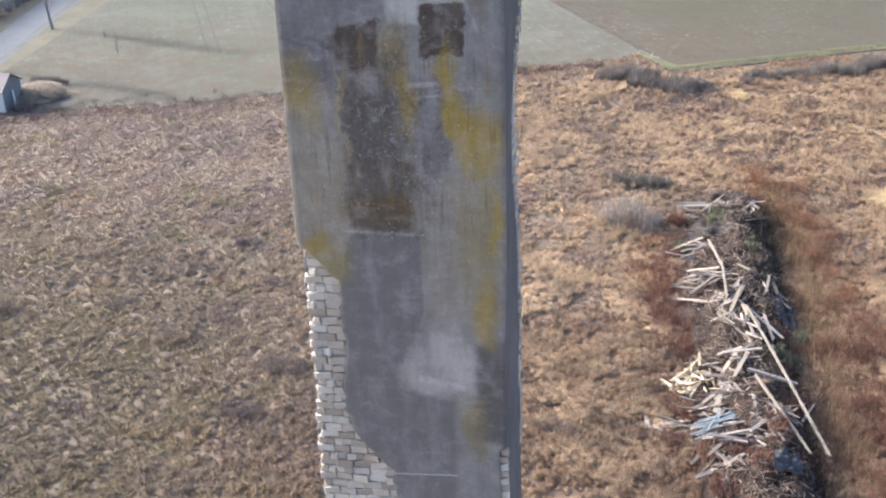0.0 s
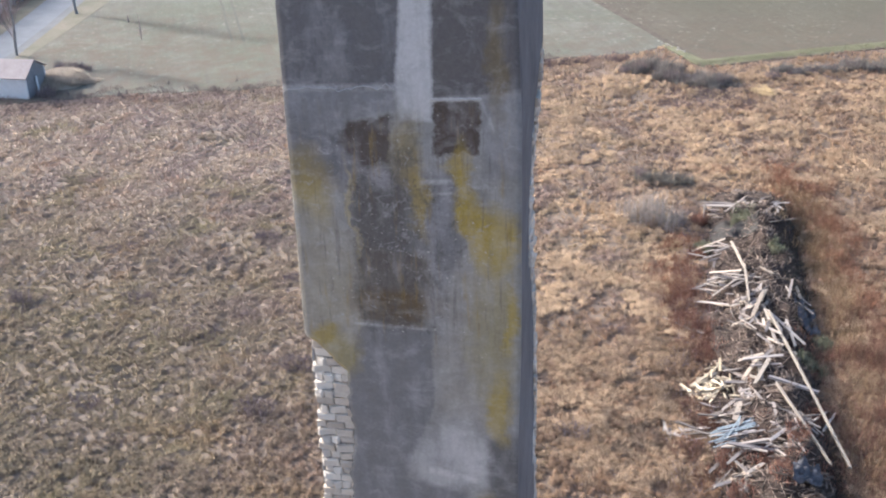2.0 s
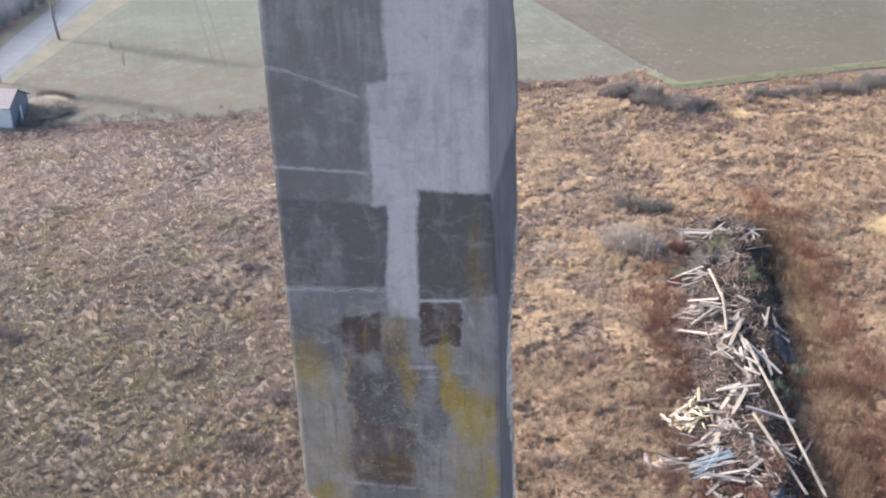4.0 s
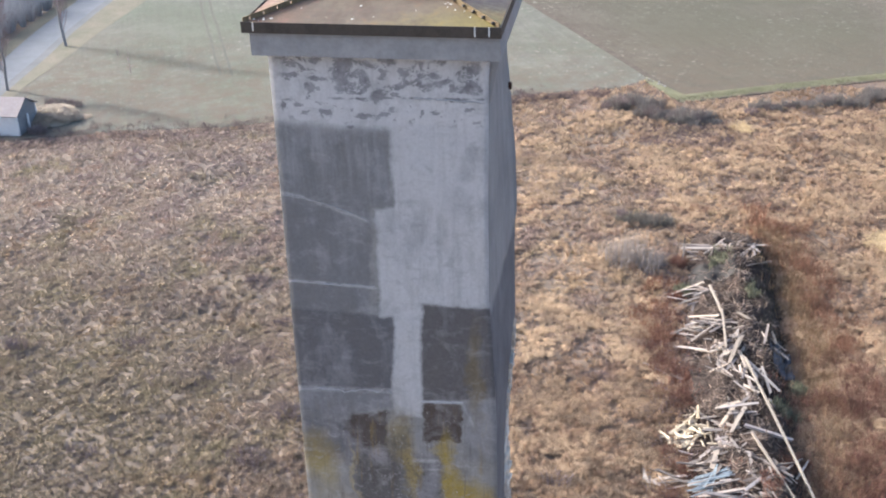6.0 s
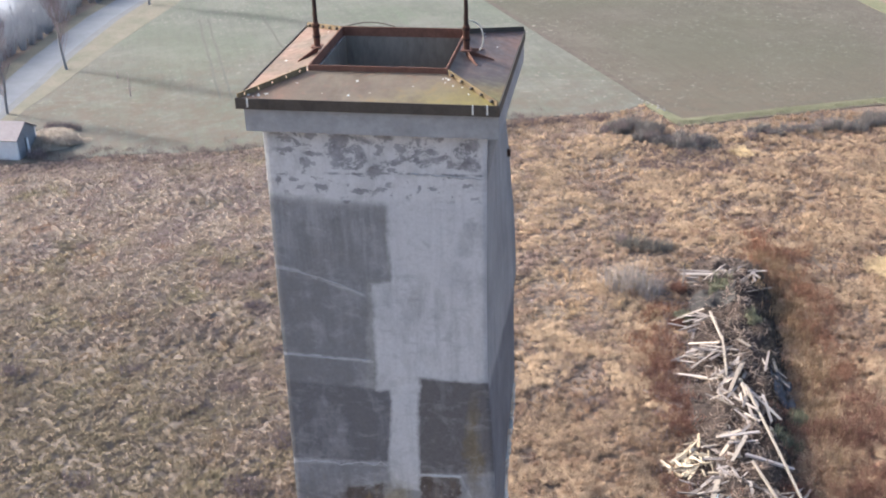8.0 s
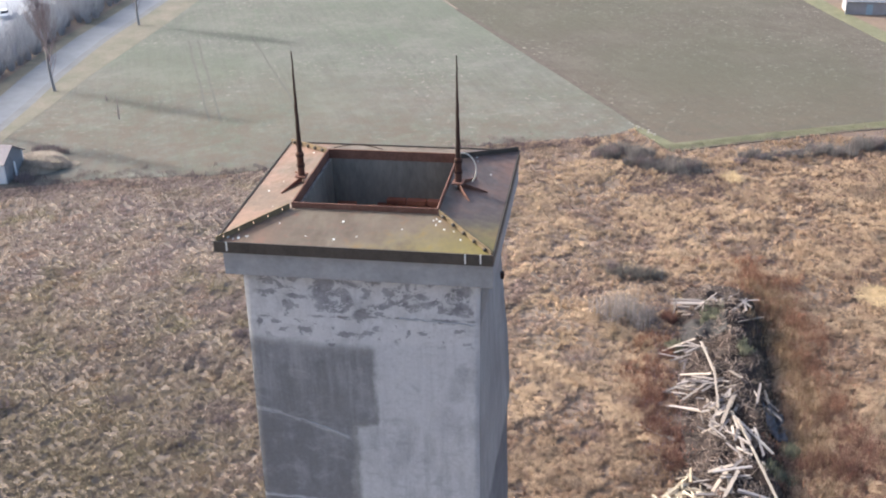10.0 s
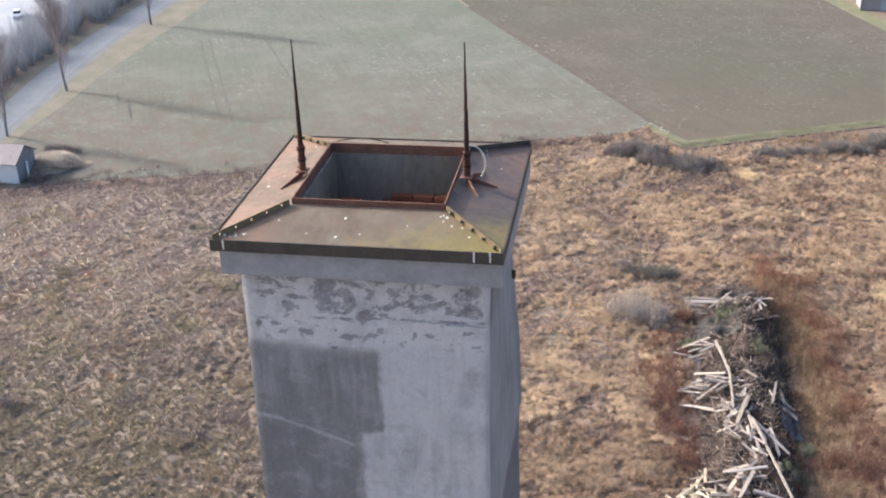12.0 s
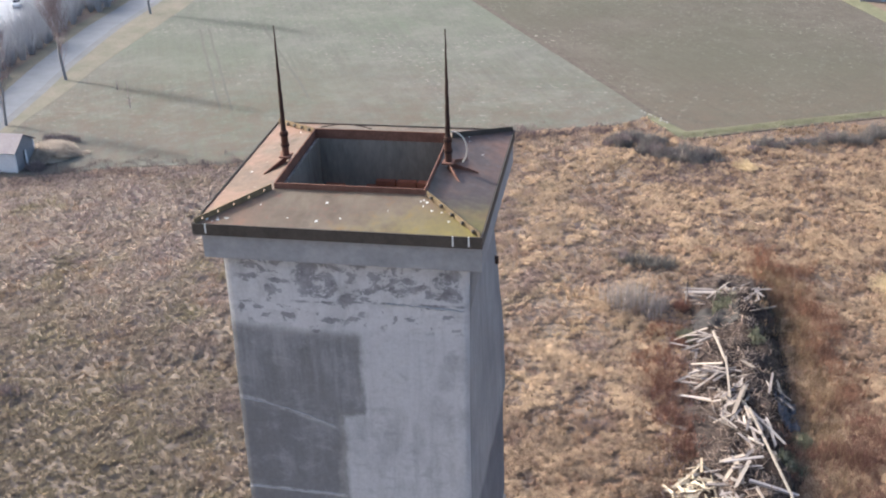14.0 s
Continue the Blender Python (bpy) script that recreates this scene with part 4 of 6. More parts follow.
DS = np.concatenate([np.arange(0.31, 13.4, 0.07), np.array([14, 16, 20, 28, 38, 50.3])])
v, f = surface(np.linspace(0, 1, 42), DS, front_place, 0.05)
part("render_coat", mesh_np("render_coat", v, f, True), M_RENDER, chimney, "patched grey cement render with lichen and tar stains")


def rear_gap(d):
    """Width of bare masonry along the rear corner of the eastern face."""
    return max(0.05, float(np.interp(d, (5.6, 6.3, 7, 8.2, 8.8, 9.2, 11, 14, 50), (0.05, 0.45, 0.8, 0.85, 0.5, 0.22, 0.2, 0.35, 0.4))) + 0.16 * noise.noise((d * 1.3, 5, 1)) + 0.10 * noise.noise((d * 6, 5, 1)))


def right_place(u, d, back):
    h = chimney_half(d)
    yb = h - (rear_gap(d) if d > 5.3 else 0.0)
    y0 = -h + 0.052 + (0.02 if d > 11.65 else 0.0)
    y = y0 + u * (yb - y0)
    a, b = corner_front(d), corner_rear(d)
    x = a + (b - a) * (y + h) / (2 * h) - back
    if not back:
        x += 0.008 * noise.noise((y * 0.8, d * 0.9, 11)) + 0.007 * noise.noise((y * 3, d * 3, 5))
        x += 0.10 * float(np.interp(d, (0.3, 0.45, 1.0), (1, 1, 0)))
        fold = float(np.clip((3.7 + 0.1 * noise.noise((y * 2, 1, 4)) - d) / 0.08, 0, 1))
        x += 0.03 * fold * min(1.0, u * 6) * float(np.clip((d - 0.6) / 1.0, 0, 1))
        slip = float(np.clip((5.9 - 0.5 * u + 0.1 * noise.noise((y * 2, 6, 4)) - d) / 0.08, 0, 1)) * float(np.clip((d - 4.4) / 0.8, 0, 1))
        x += 0.02 * slip * min(1.0, u * 6)
    return (x, y, ZC - d)


v, f = surface(np.linspace(0, 1, 30), DS, right_place, 0.05)
part("render_coat", mesh_np("render_coat", v, f, True), M_SIDE, chimney, "bulging grey cement render, broken along one corner")


def left_place(u, d, back):
    h = chimney_half(d)
    yf = -h + (max(0.06, 0.22 + 0.2 * noise.noise((d * 1.5, 9, 1))) if d > 8.5 else 0.052)
    y = yf + u * (h - yf)
    return (-h + back - (0.0 if back else 0.01 * noise.noise((y, d, 20))), y, ZC - d)


v, f = surface(np.linspace(0, 1, 16), DS[::2], left_place, 0.05)
part("render_coat", mesh_np("render_coat", v, f, True), M_SIDE, chimney)


def rear_place(u, d, back):
    h = chimney_half(d)
    return (-h + 0.052 + (2 * h - CANT - 0.16) * u, h - back, ZC - d)


v, f = surface(np.linspace(0, 1, 10), DS[::3], rear_place, 0.05)
part("render_coat", mesh_np("render_coat", v, f, True), M_SIDE, chimney)


def make_shaft():
    """Masonry shaft with the flue inside it."""
    bm = bmesh.new()
    rings = []
    for d, inner in ((0.02, False), (50.47, False), (50.47, True), (-0.135, True)):
        h = 0.80 if inner else chimney_half(d) - 0.075
        rings.append([bm.verts.new((sx * h - (CANT + 0.03 if sx + sy == 2 and not inner else 0.03 if sx > 0 and not inner else 0), sy * h, ZC - d)) for sx, sy in ((-1, -1), (1, -1), (1, 1), (-1, 1))])
    for a, b in ((0, 1), (1, 2), (2, 3), (3, 0)):
        for i in range(4):
            j = (i + 1) % 4
            fc = bm.faces.new((rings[a][i], rings[b][i], rings[b][j], rings[a][j]))
            fc.material_index = 1 if (a, b) == (2, 3) else 0
    me = to_mesh("shaft", bm, M_MASON)
    me.materials.append(M_FLUE)
    return part("shaft", me, M_MASON, chimney, "pale brick shaft with sooty square flue")


make_shaft()

# cement band under the cap
bm = bmesh.new()
for sx0, sx1, sy0, sy1 in ((-1.46, 1.46, -1.46, -1.20), (-1.46, 1.46, 1.20, 1.46), (-1.46, -1.20, -1.20, 1.20), (1.20, 1.46, -1.20, 1.20)):
    box(bm, sx0, sx1, sy0, sy1, ZC - 0.35, ZC - 0.05)
bmesh.ops.remove_doubles(bm, verts=bm.verts, dist=0.001)
band = part("cement_band", bm, M_BAND, chimney, "smooth projecting cement band")

# ---------------------------------------------------------------- steel cap
cap = thing("steel_hood", (CX - 0.03, 1.49, ZC), "rusty sheet steel chimney cap with open square flue frame", "chimney cap")
RO, RI, ZI, ZO = 1.50, 0.82, 0.185, 0.045
corner = ((-1, -1), (1, -1), (1, 1), (-1, 1))
for i in range(4):
    a, b = corner[i], corner[(i + 1) % 4]
    bm = bmesh.new()
    slab(bm, [(a[0] * RO, a[1] * RO, ZO), (b[0] * RO, b[1] * RO, ZO), (b[0] * RI, b[1] * RI, ZI), (a[0] * RI, a[1] * RI, ZI)], -0.012)
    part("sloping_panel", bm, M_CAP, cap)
    # fascia
    bm = bmesh.new()
    ax, ay, bx, by = a[0], a[1], b[0], b[1]
    o, q = RO + 0.004, RO - 0.012
    pts = [(ax * o, ay * o), (bx * o, by * o), (bx * q, by * q), (ax * q, ay * q)]
    vs = [[bm.verts.new((x, y, z)) for x, y in pts] for z in (-0.066, 0.062)]
    bm.faces.new(vs[0]); bm.faces.new(vs[1])
    for k in range(4):
        l = (k + 1) % 4
        bm.faces.new((vs[0][k], vs[0][l], vs[1][l], vs[1][k]))
    part("rim_strip", bm, M_RIM, cap, "dark weathered steel rim")
    # flue frame
    bm = bmesh.new()
    o, q = RI, RI - 0.015
    pts = [(ax * o, ay * o), (bx * o, by * o), (bx * q, by * q), (ax * q, ay * q)]
    vs = [[bm.verts.new((x, y, z)) for x, y in pts] for z in (0.13, 0.25)]
    bm.faces.new(vs[0]); bm.faces.new(vs[1])
    for k in range(4):
        l = (k + 1) % 4
        bm.faces.new((vs[0][k], vs[0][l], vs[1][l], vs[1][k]))
    part("flue_frame", bm, M_RUST, cap, "rust-red steel upstand")
    # hip rib with bolt holes: posts and rails of a perforated flange
    p0 = Vector((a[0] * (RO - 0.02), a[1] * (RO - 0.02), ZO))
    p1 = Vector((a[0] * (RI + 0.02), a[1] * (RI + 0.02), ZI))
    bm = bmesh.new()
    run = p1 - p0
    side = Vector((-a[1], a[0], 0)).normalized() * 0.006
    def strip(s0, s1, z0, z1):
        c = [p0 + run * s0 + Vector((0, 0, z0)), p0 + run * s1 + Vector((0, 0, z0)), p0 + run * s1 + Vector((0, 0, z1)), p0 + run * s0 + Vector((0, 0, z1))]
        lo = [bm.verts.new(v - side) for v in c]
        hi = [bm.verts.new(v + side) for v in c]
        bm.faces.new(lo); bm.faces.new(hi)
        for k in range(4):
            l = (k + 1) % 4
            bm.faces.new((lo[k], lo[l], hi[l], hi[k]))
    strip(0, 1, -0.01, 0.014)
    strip(0, 1, 0.042, 0.062)
    holes = 0 if i == 2 else 5
    pinch = 0.055 if i == 0 else 0.12
    for k in range(holes + 1):
        if not holes:
            strip(0, 1, 0.014, 0.042)
            break
        s0 = (k - 0.5 + pinch) / holes if k else 0
        s1 = (k + 0.5 - pinch) / holes if k < holes else 1
        strip(max(0, s0), min(1, s1), 0.014, 0.042)
    part("hip_flange", bm, M_RIM if i == 2 else M_FLANGE, cap, "dark plain angle flange along the hip" if i == 2 else "perforated angle flange along the hip")
    # dark plugs added in these holes, for the shade inside them
    for k in range(holes if i in (1, 3) else 0):
        c = p0 + run * ((k + 0.5) / holes) + Vector((0, 0, 0.028))
        n_ = side.normalized()
        part("bolt", tube_mesh("bolt", [[tuple(c - n_ * 0.03), tuple(c - n_ * 0.029), tuple(c + n_ * 0.029), tuple(c + n_ * 0.03)]], [[0.002, 0.021, 0.021, 0.002]], M_RIM, 6), M_RIM, cap, "dark plug added to make a flange hole read as shaded")


def lightning_rod(side):
    """Tapered spike in a pipe socket, on a saddle with two fins."""
    x = side * 0.93
    rod = thing("lightning_rod", (CX - 0.03 + x, 1.49, ZC), "tapered brown iron lightning rod bolted to the steel cap", "lightning rod", "rods on the cap")
    part("spike", tube_mesh("spike", [[(0.002 * math.sin(k * 1.7), 0.002 * math.cos(k), 0.45 + 1.27 * k / 22) for k in range(23)]], [[(0.031 - 0.025 * k / 22) * (1.0 + (0.07 if k % 2 and k < 12 else 0.0)) for k in range(23)]], M_ROD, 10), M_ROD, rod)
    part("socket", tube_mesh("socket", [[(0, 0, 0.2), (0, 0, 0.5), (0, 0, 0.505), (0, 0, 0.53)]], [[0.040, 0.040, 0.046, 0.032]], M_SOCKET, 12), M_SOCKET, rod, "rusty pipe socket")
    for z in (0.34, 0.47):
        part("clamp", tube_mesh("clamp", [[(0, 0, z), (0, 0, z + 0.03)]], [[0.05, 0.05]], M_ROD, 10), M_ROD, rod)
    bm = bmesh.new()
    box(bm, -0.065, 0.065, -0.07, 0.07, 0.215, 0.235, 0.004)
    part("saddle", bm, M_RUST, rod, "small rusty saddle plate")
    for tx, ty, w in ((0.17, -0.34, 0.10), (0.34, 0.02, 0.035), (0.17, 0.34, 0.04)):
        if side < 0 and ty == 0.02:
            continue
        bm = bmesh.new()
        tx *= side
        top = 0.235
        low = ZI - (abs(0.93 * side + tx) - RI) * (ZI - ZO) / (RO - RI)
        slab(bm, [(0.0, ty * 0.1, top), (tx, ty, low + 0.012), (tx * 0.93, ty * 0.93, low - 0.004), (0.0, ty * 0.1, top - w * 1.9)], 0.012)
        part("fin", bm, M_RUST, rod)
    return rod


for s in (-1, 1):
    lightning_rod(s)

# wires
wire = tube_mesh("loose_wire", [[(0.97 + 0.16 * math.sin(a), 1.50 + 0.03 * a, ZC + 0.36 + 0.22 * math.cos(a)) for a in np.linspace(-0.3, 2.4, 16)]], [[0.009] * 16], M_WIRE, 6)
tagged(new("loose_wire", wire), "pale stiff wire curling from a rod base", "wire")
wire = tube_mesh("loose_wire", [[(-0.75 + 0.62 * t, 2.36, ZC + 0.245 + 0.05 * math.sin(math.pi * t)) for t in np.linspace(0, 1, 14)]], [[0.006] * 14], M_ROD, 5)
tagged(new("loose_wire", wire), "thin dark wire arching along the flue frame", "wire")

# ---------------------------------------------------------------- meadow grass
def blades(P, rng, k, size, spread, height, width, lie=None, loose=None):
    """Corners and triangles of arching blades round each root in P."""
    n = len(P)
    ang = rng.uniform(0, 2 * np.pi, (n, k)) if lie is None else lie[:, None] + rng.normal(0, 1.0, (n, k)) * loose[:, None]
    sz = size[:, None]
    lean = rng.uniform(0.3, 1.0, (n, k)) * sz * spread
    hgt = rng.uniform(0.35, 1.0, (n, k)) * sz * height
    wid = rng.uniform(0.5, 1.0, (n, k)) * width
    dx, dy = np.cos(ang), np.sin(ang)
    c = P[:, None, :]
    root = c + np.stack([dx * 0.15 * sz, dy * 0.15 * sz, np.full((n, k), -0.08)], -1)
    mid = c + np.stack([dx * lean * 0.6, dy * lean * 0.6, hgt], -1)
    tip = c + np.stack([dx * lean * 1.25, dy * lean * 1.25, hgt * rng.uniform(0.15, 0.9, (n, k))], -1)
    sd = np.stack([-dy * wid, dx * wid, np.zeros((n, k))], -1)
    V = np.stack([root, mid - sd, mid + sd, tip], 2).reshape(-1, 3)
    b = np.arange(n * k)[:, None] * 4
    return V, np.concatenate([b + np.array([[0, 2, 1]]), b + np.array([[1, 2, 3]])])


def make_grass():
    rng = np.random.default_rng(3)
    pts = []
    y = 40.0
    while y < 142:
        step = 0.47 + 0.0025 * (y - 40)
        x0, x1 = -0.46 * (y + 12) - 31, 0.235 * (y + 12) + 8 + 2
        for x in np.concatenate([np.arange(x0, -6, step * 0.72), np.arange(-6, x1, step)]):
            px, py = x + rng.uniform(-0.35, 0.35), y + rng.uniform(-0.35, 0.35)
            if py > edge_y(px) - 0.5 or heap(px, py) > 0.25:
                continue
            pts.append((px, py, swell(px, py)))
        y += step
    P = np.array(pts)
    keep = np.array([0.9 + 0.9 * noise.noise((a * 0.5, b * 0.5, 3)) + 0.4 * noise.noise((a * 0.12, b * 0.12, 6)) for a, b, _ in P])
    west = np.interp(P[:, 0] + 14 * np.array([noise.noise((a * 0.05, b * 0.05, 1.5)) for a, b, _ in P]), (-22, -4), (1.0, 0.0))
    keep = np.clip(keep, 0.35, 1.6) * (1 - west) + (0.74 + 0.35 * (keep - 0.9)) * west
    lie = np.array([4.5 * noise.noise((a * 0.16, b * 0.16, 2.2)) + 2.5 * noise.noise((a * 0.5, b * 0.5, 5.1)) - 0.6 for a, b, _ in P])
    V, F = blades(P, rng, 36, rng.uniform(0.34, 0.62, len(P)) * keep, 1.0, 0.72, 0.034, lie, 0.75 + 1.4 * west)
    me = mesh_np("dry_grass", V, F)
    me.materials.append(M_GRASS)
    tagged(new("dry_grass", me), "dense tussocks of bleached dry meadow grass", "grass", kind="stuff")


def make_tufts():
    """Taller bleached tufts standing out of the sward."""
    rng = np.random.default_rng(13)
    n = 5200
    y = rng.uniform(40, 140, n)
    x = -0.40 * (y + 12) - 28 + rng.random(n) * (0.635 * (y + 12) + 38)
    P = np.array([(a, b, swell(a, b)) for a, b in zip(x, y) if b < edge_y(a) - 0.8 and heap(a, b) < 0.05 and noise.noise((a * 0.13, b * 0.13, 8)) + 0.012 * a > -0.25])
    V, F = blades(P, rng, 46, rng.uniform(0.45, 0.85, len(P)), 0.8, 0.8, 0.032)
    me = mesh_np("grass_tufts", V, F)
    me.materials.append(M_GRASS)
    tagged(new("grass_tufts", me), "taller pale tufts of dead grass", "grass", kind="stuff")


def flattened_grass():
    """Long bleached grass combed flat by wind and snow, in swirls."""
    rng = np.random.default_rng(23)
    n = 15000
    y = rng.uniform(42, 136, n)
    x = -14 + rng.random(n) * (0.235 * (y + 12) + 24)
    P = np.array([(a, b, swell(a, b) + 0.12) for a, b in zip(x, y) if b < edge_y(a) - 1.5 and heap(a, b) < 0.02 and noise.noise((a * 0.10, b * 0.10, 31)) + 0.6 * noise.noise((a * 0.35, b * 0.35, 12)) + 0.01 * a > 0.05 + 0.035 * max(0.0, 66 - b) + 0.5 * max(0.0, 1 - abs(a - 13) / 8) * (b < 94)])
    lie = np.array([4.5 * noise.noise((a * 0.16, b * 0.16, 2.2)) + 1.5 * noise.noise((a * 0.5, b * 0.5, 5.1)) - 0.6 for a, b, _ in P])
    V, F = blades(P, rng, 26, rng.uniform(0.7, 1.25, len(P)), 1.0, 0.26, 0.026, lie, np.full(len(P), 0.38))
    me = mesh_np("flattened_grass", V, F)
    me.materials.append(simple("bleached_flat_grass", (0.27, 0.185, 0.115), (0.58, 0.42, 0.275), 0.4, 3.0, 0.9, 0.2, per="island"))
    tagged(new("flattened_grass", me), "swirls of long bleached grass combed flat", "grass", kind="stuff")


def combed_weeds():
    """Long brown stalks laid over by wind in the foreground meadow."""
    rng = np.random.default_rng(29)
    n = 6500
    y = rng.uniform(41, 70, n)
    x = -9 + rng.random(n) * 30
    P = np.array([(a, b, swell(a, b) + 0.1) for a, b in zip(x, y) if heap(a, b) < 0.02 and noise.noise((a * 0.14, b * 0.14, 51)) + 0.6 * noise.noise((a * 0.45, b * 0.45, 22)) > -0.12 + 0.02 * max(0.0, b - 60)])
    lie = np.array([5.5 * noise.noise((a * 0.2, b * 0.2, 12.2)) + 2.0 * noise.noise((a * 0.6, b * 0.6, 3.1)) for a, b, _ in P])
    V, F = blades(P, rng, 20, rng.uniform(0.6, 1.15, len(P)), 1.0, 0.38, 0.024, lie, np.full(len(P), 0.5))
    me = mesh_np("combed_weeds", V, F)
    me.materials.append(simple("brown_laid_stalks", (0.12, 0.078, 0.052), (0.47, 0.335, 0.22), 0.35, 3.0, 0.9, 0.2, per="island"))
    tagged(new("combed_weeds", me), "brown stalks laid over in swirls on the meadow", "weeds", kind="stuff")


flattened_grass()
combed_weeds()
make_tufts()
make_grass()

# ---------------------------------------------------------------- rubble heap
def make_heap():
    xs, ys = np.arange(7.5, 20.7, 0.3), np.arange(40, 96, 0.3)
    V = [(x, y, float(heap(x, y)) * (0.8 + 0.5 * noise.noise((x * 0.5, y * 0.5, 2))) + 0.12 * noise.noise((x * 2, y * 2, 1)) - 0.12 + swell(x, y)) for y in ys for x in xs]
    w = len(xs)
    F = [(j * w + i, j * w + i + 1, (j + 1) * w + i + 1, (j + 1) * w + i) for j in range(len(ys) - 1) for i in range(w - 1)]
    me = mesh_np("rubble_heap", V, F, True)
    me.materials.append(M_EARTH)
    tagged(new("rubble_heap", me), "long low heap of dark soil and demolition rubble", "rubble", kind="stuff")


make_heap()


def heap_top(x, y):
    return float(heap(x, y)) * (0.8 + 0.5 * noise.noise((x * 0.5, y * 0.5, 2))) - 0.1 + swell(x, y)


def plank_mesh(name, length, width, thick, material, rng):
    """A sawn board with split ends and a slight bow."""
    bm = bmesh.new()
    n = 4
    rings = []
    for i in range(n + 1):
        s = i / n
        x = (s - 0.5) * length
        bow = 0.03 * length * 0.2 * math.sin(math.pi * s)
        w = width * (0.5 + rng.uniform(-0.04, 0.04)) * (0.75 if i in (0, n) and rng.random() < 0.5 else 1)
        dx = rng.uniform(-0.1, 0.1) if i in (0, n) else 0
        rings.append([bm.verts.new((x + (dx if k in (0, 3) else -dx), sy * w, sz * thick / 2 + bow)) for k, (sy, sz) in enumerate(((-1, -1), (1, -1), (1, 1), (-1, 1)))])
    for i in range(n):
        for k in range(4):
            l = (k + 1) % 4
            bm.faces.new((rings[i][k], rings[i][l], rings[i + 1][l], rings[i + 1][k]))
    bm.faces.new(rings[0]); bm.faces.new(rings[n])
    return to_mesh(name, bm, material)


def put_plank(name, me, x, y, z, tilt, pitch, turn, label, category, group):
    ob = new(name, me)
    ob.matrix_world = pose(x, y, z, tilt, pitch, turn)
    return tagged(ob, label, category, group)


def resting(xa, ya, xb, yb, gap):
    """Heights of both ends of a board that lies on the heap's highest points under it."""
    za, zb = (max(heap_top(x, y), swell(x, y)) for x, y in ((xa, ya), (xb, yb)))
    lift = max(max(heap_top(xa + (xb - xa) * k / 12, ya + (yb - ya) * k / 12) - za - (zb - za) * k / 12 for k in range(13)), 0.0)
    return za + lift * 0.8 + gap, zb + lift * 0.8 + gap


def timbers():
    rng = random.Random(11)
    weathered = [plank_mesh("timber_plank", rng.uniform(0.8, 3.6), rng.uniform(0.08, 0.26), rng.uniform(0.04, 0.09), M_WOOD, rng) for _ in range(16)]
    pale = [plank_mesh("timber_plank", rng.uniform(0.7, 2.6), rng.uniform(0.10, 0.26), rng.uniform(0.04, 0.09), M_WOOD_PALE, rng) for _ in range(10)]
    chips = [plank_mesh("split_log", rng.uniform(0.9, 1.8), rng.uniform(0.12, 0.26), rng.uniform(0.07, 0.13), M_LOG, rng) for _ in range(8)]
    # centre, spread, count, share of pale wood, main direction
    clumps = ((12.6, 89.6, 1.9, 0.6, 12, 0.12, 2), (16.2, 88.6, 1.0, 1.2, 14, 0.00, 60), (11.0, 80.6, 1.2, 1.2, 15, 0.06, 25), (11.8, 74.4, 1.3, 0.9, 29, 0.36, 8), (12.9, 70.0, 0.9, 1.5, 29, 0.48, 70), (13.3, 67.2, 0.8, 1.3, 20, 0.36, 110),
              (14.6, 64.6, 0.9, 1.6, 17, 0.12, 110), (16.9, 72.0, 0.7, 1.6, 8, 0.18, 100), (12.6, 59.8, 0.9, 1.0, 15, 0.30, 45), (12.2, 57.2, 1.2, 0.9, 15, 0.06, 70), (10.6, 54.8, 1.0, 0.9, 14, 0.12, 10), (12.6, 51.6, 1.6, 1.0, 19, 0.06, 15), (14.8, 54.0, 1.3, 1.6, 15, 0.03, -40), (10.8, 48.4, 1.1, 0.8, 15, 0.30, 60), (7.6, 54.0, 0.9, 0.5, 8, 0.00, -20))
    for cx, cy, sx, sy, count, share, turn in clumps:
        for _ in range(count):
            x, y = rng.gauss(cx, sx * 0.8), rng.gauss(cy - 0.6, sy * 0.8)
            me = rng.choice(pale if rng.random() < share else weathered)
            lab = "pale splintered plank lying loose on the rubble heap" if me in pale else "grey weathered plank lying loose on the rubble heap"
            put_plank("timber_plank", me, x, y, max(heap_top(x, y), 0.1) + rng.uniform(0.05, 0.4), rng.uniform(-20, 20), rng.uniform(-12, 12), turn + rng.gauss(0, 30), lab, "plank", "demolition planks")
    for _ in range(64):
        x, y = rng.gauss(9.35, 0.85), rng.gauss(58.9, 0.95)
        put_plank("split_log", rng.choice(chips), x, y, max(heap_top(x, y), 0.05) + rng.uniform(0.1, 0.6), rng.uniform(-40, 40), rng.uniform(-25, 25), rng.gauss(80, 45), "short pale split log in a loose stack", "log", "split logs")
    # boards that lie apart: ends, width, how pale
    upper = ((8.56, 80.89, 11.55, 81.67, 0.2, 1), (9.94, 76.08, 12.46, 74.66, 0.24, 1), (10.86, 74.98, 13.98, 73.23, 0.26, 0), (10.02, 71.9, 11.89, 72.87, 0.2, 0), (10.21, 70.72, 11.67, 68.99, 0.22, 1), (12.47, 69.74, 12.69, 67.79, 0.42, 1),
             (12.84, 66.66, 13.99, 70.37, 0.34, 1), (13.89, 69.01, 14.05, 65.5, 0.28, 1), (11.33, 66.72, 13.08, 67.01, 0.2, 1), (10.79, 73.5, 13.57, 73.85, 0.22, 0), (14.1, 74.7, 15.02, 73.35, 0.26, 1), (16.0, 70.07, 16.68, 73.56, 0.22, 0), (17.01, 73.18, 17.3, 70.64, 0.24, 1))
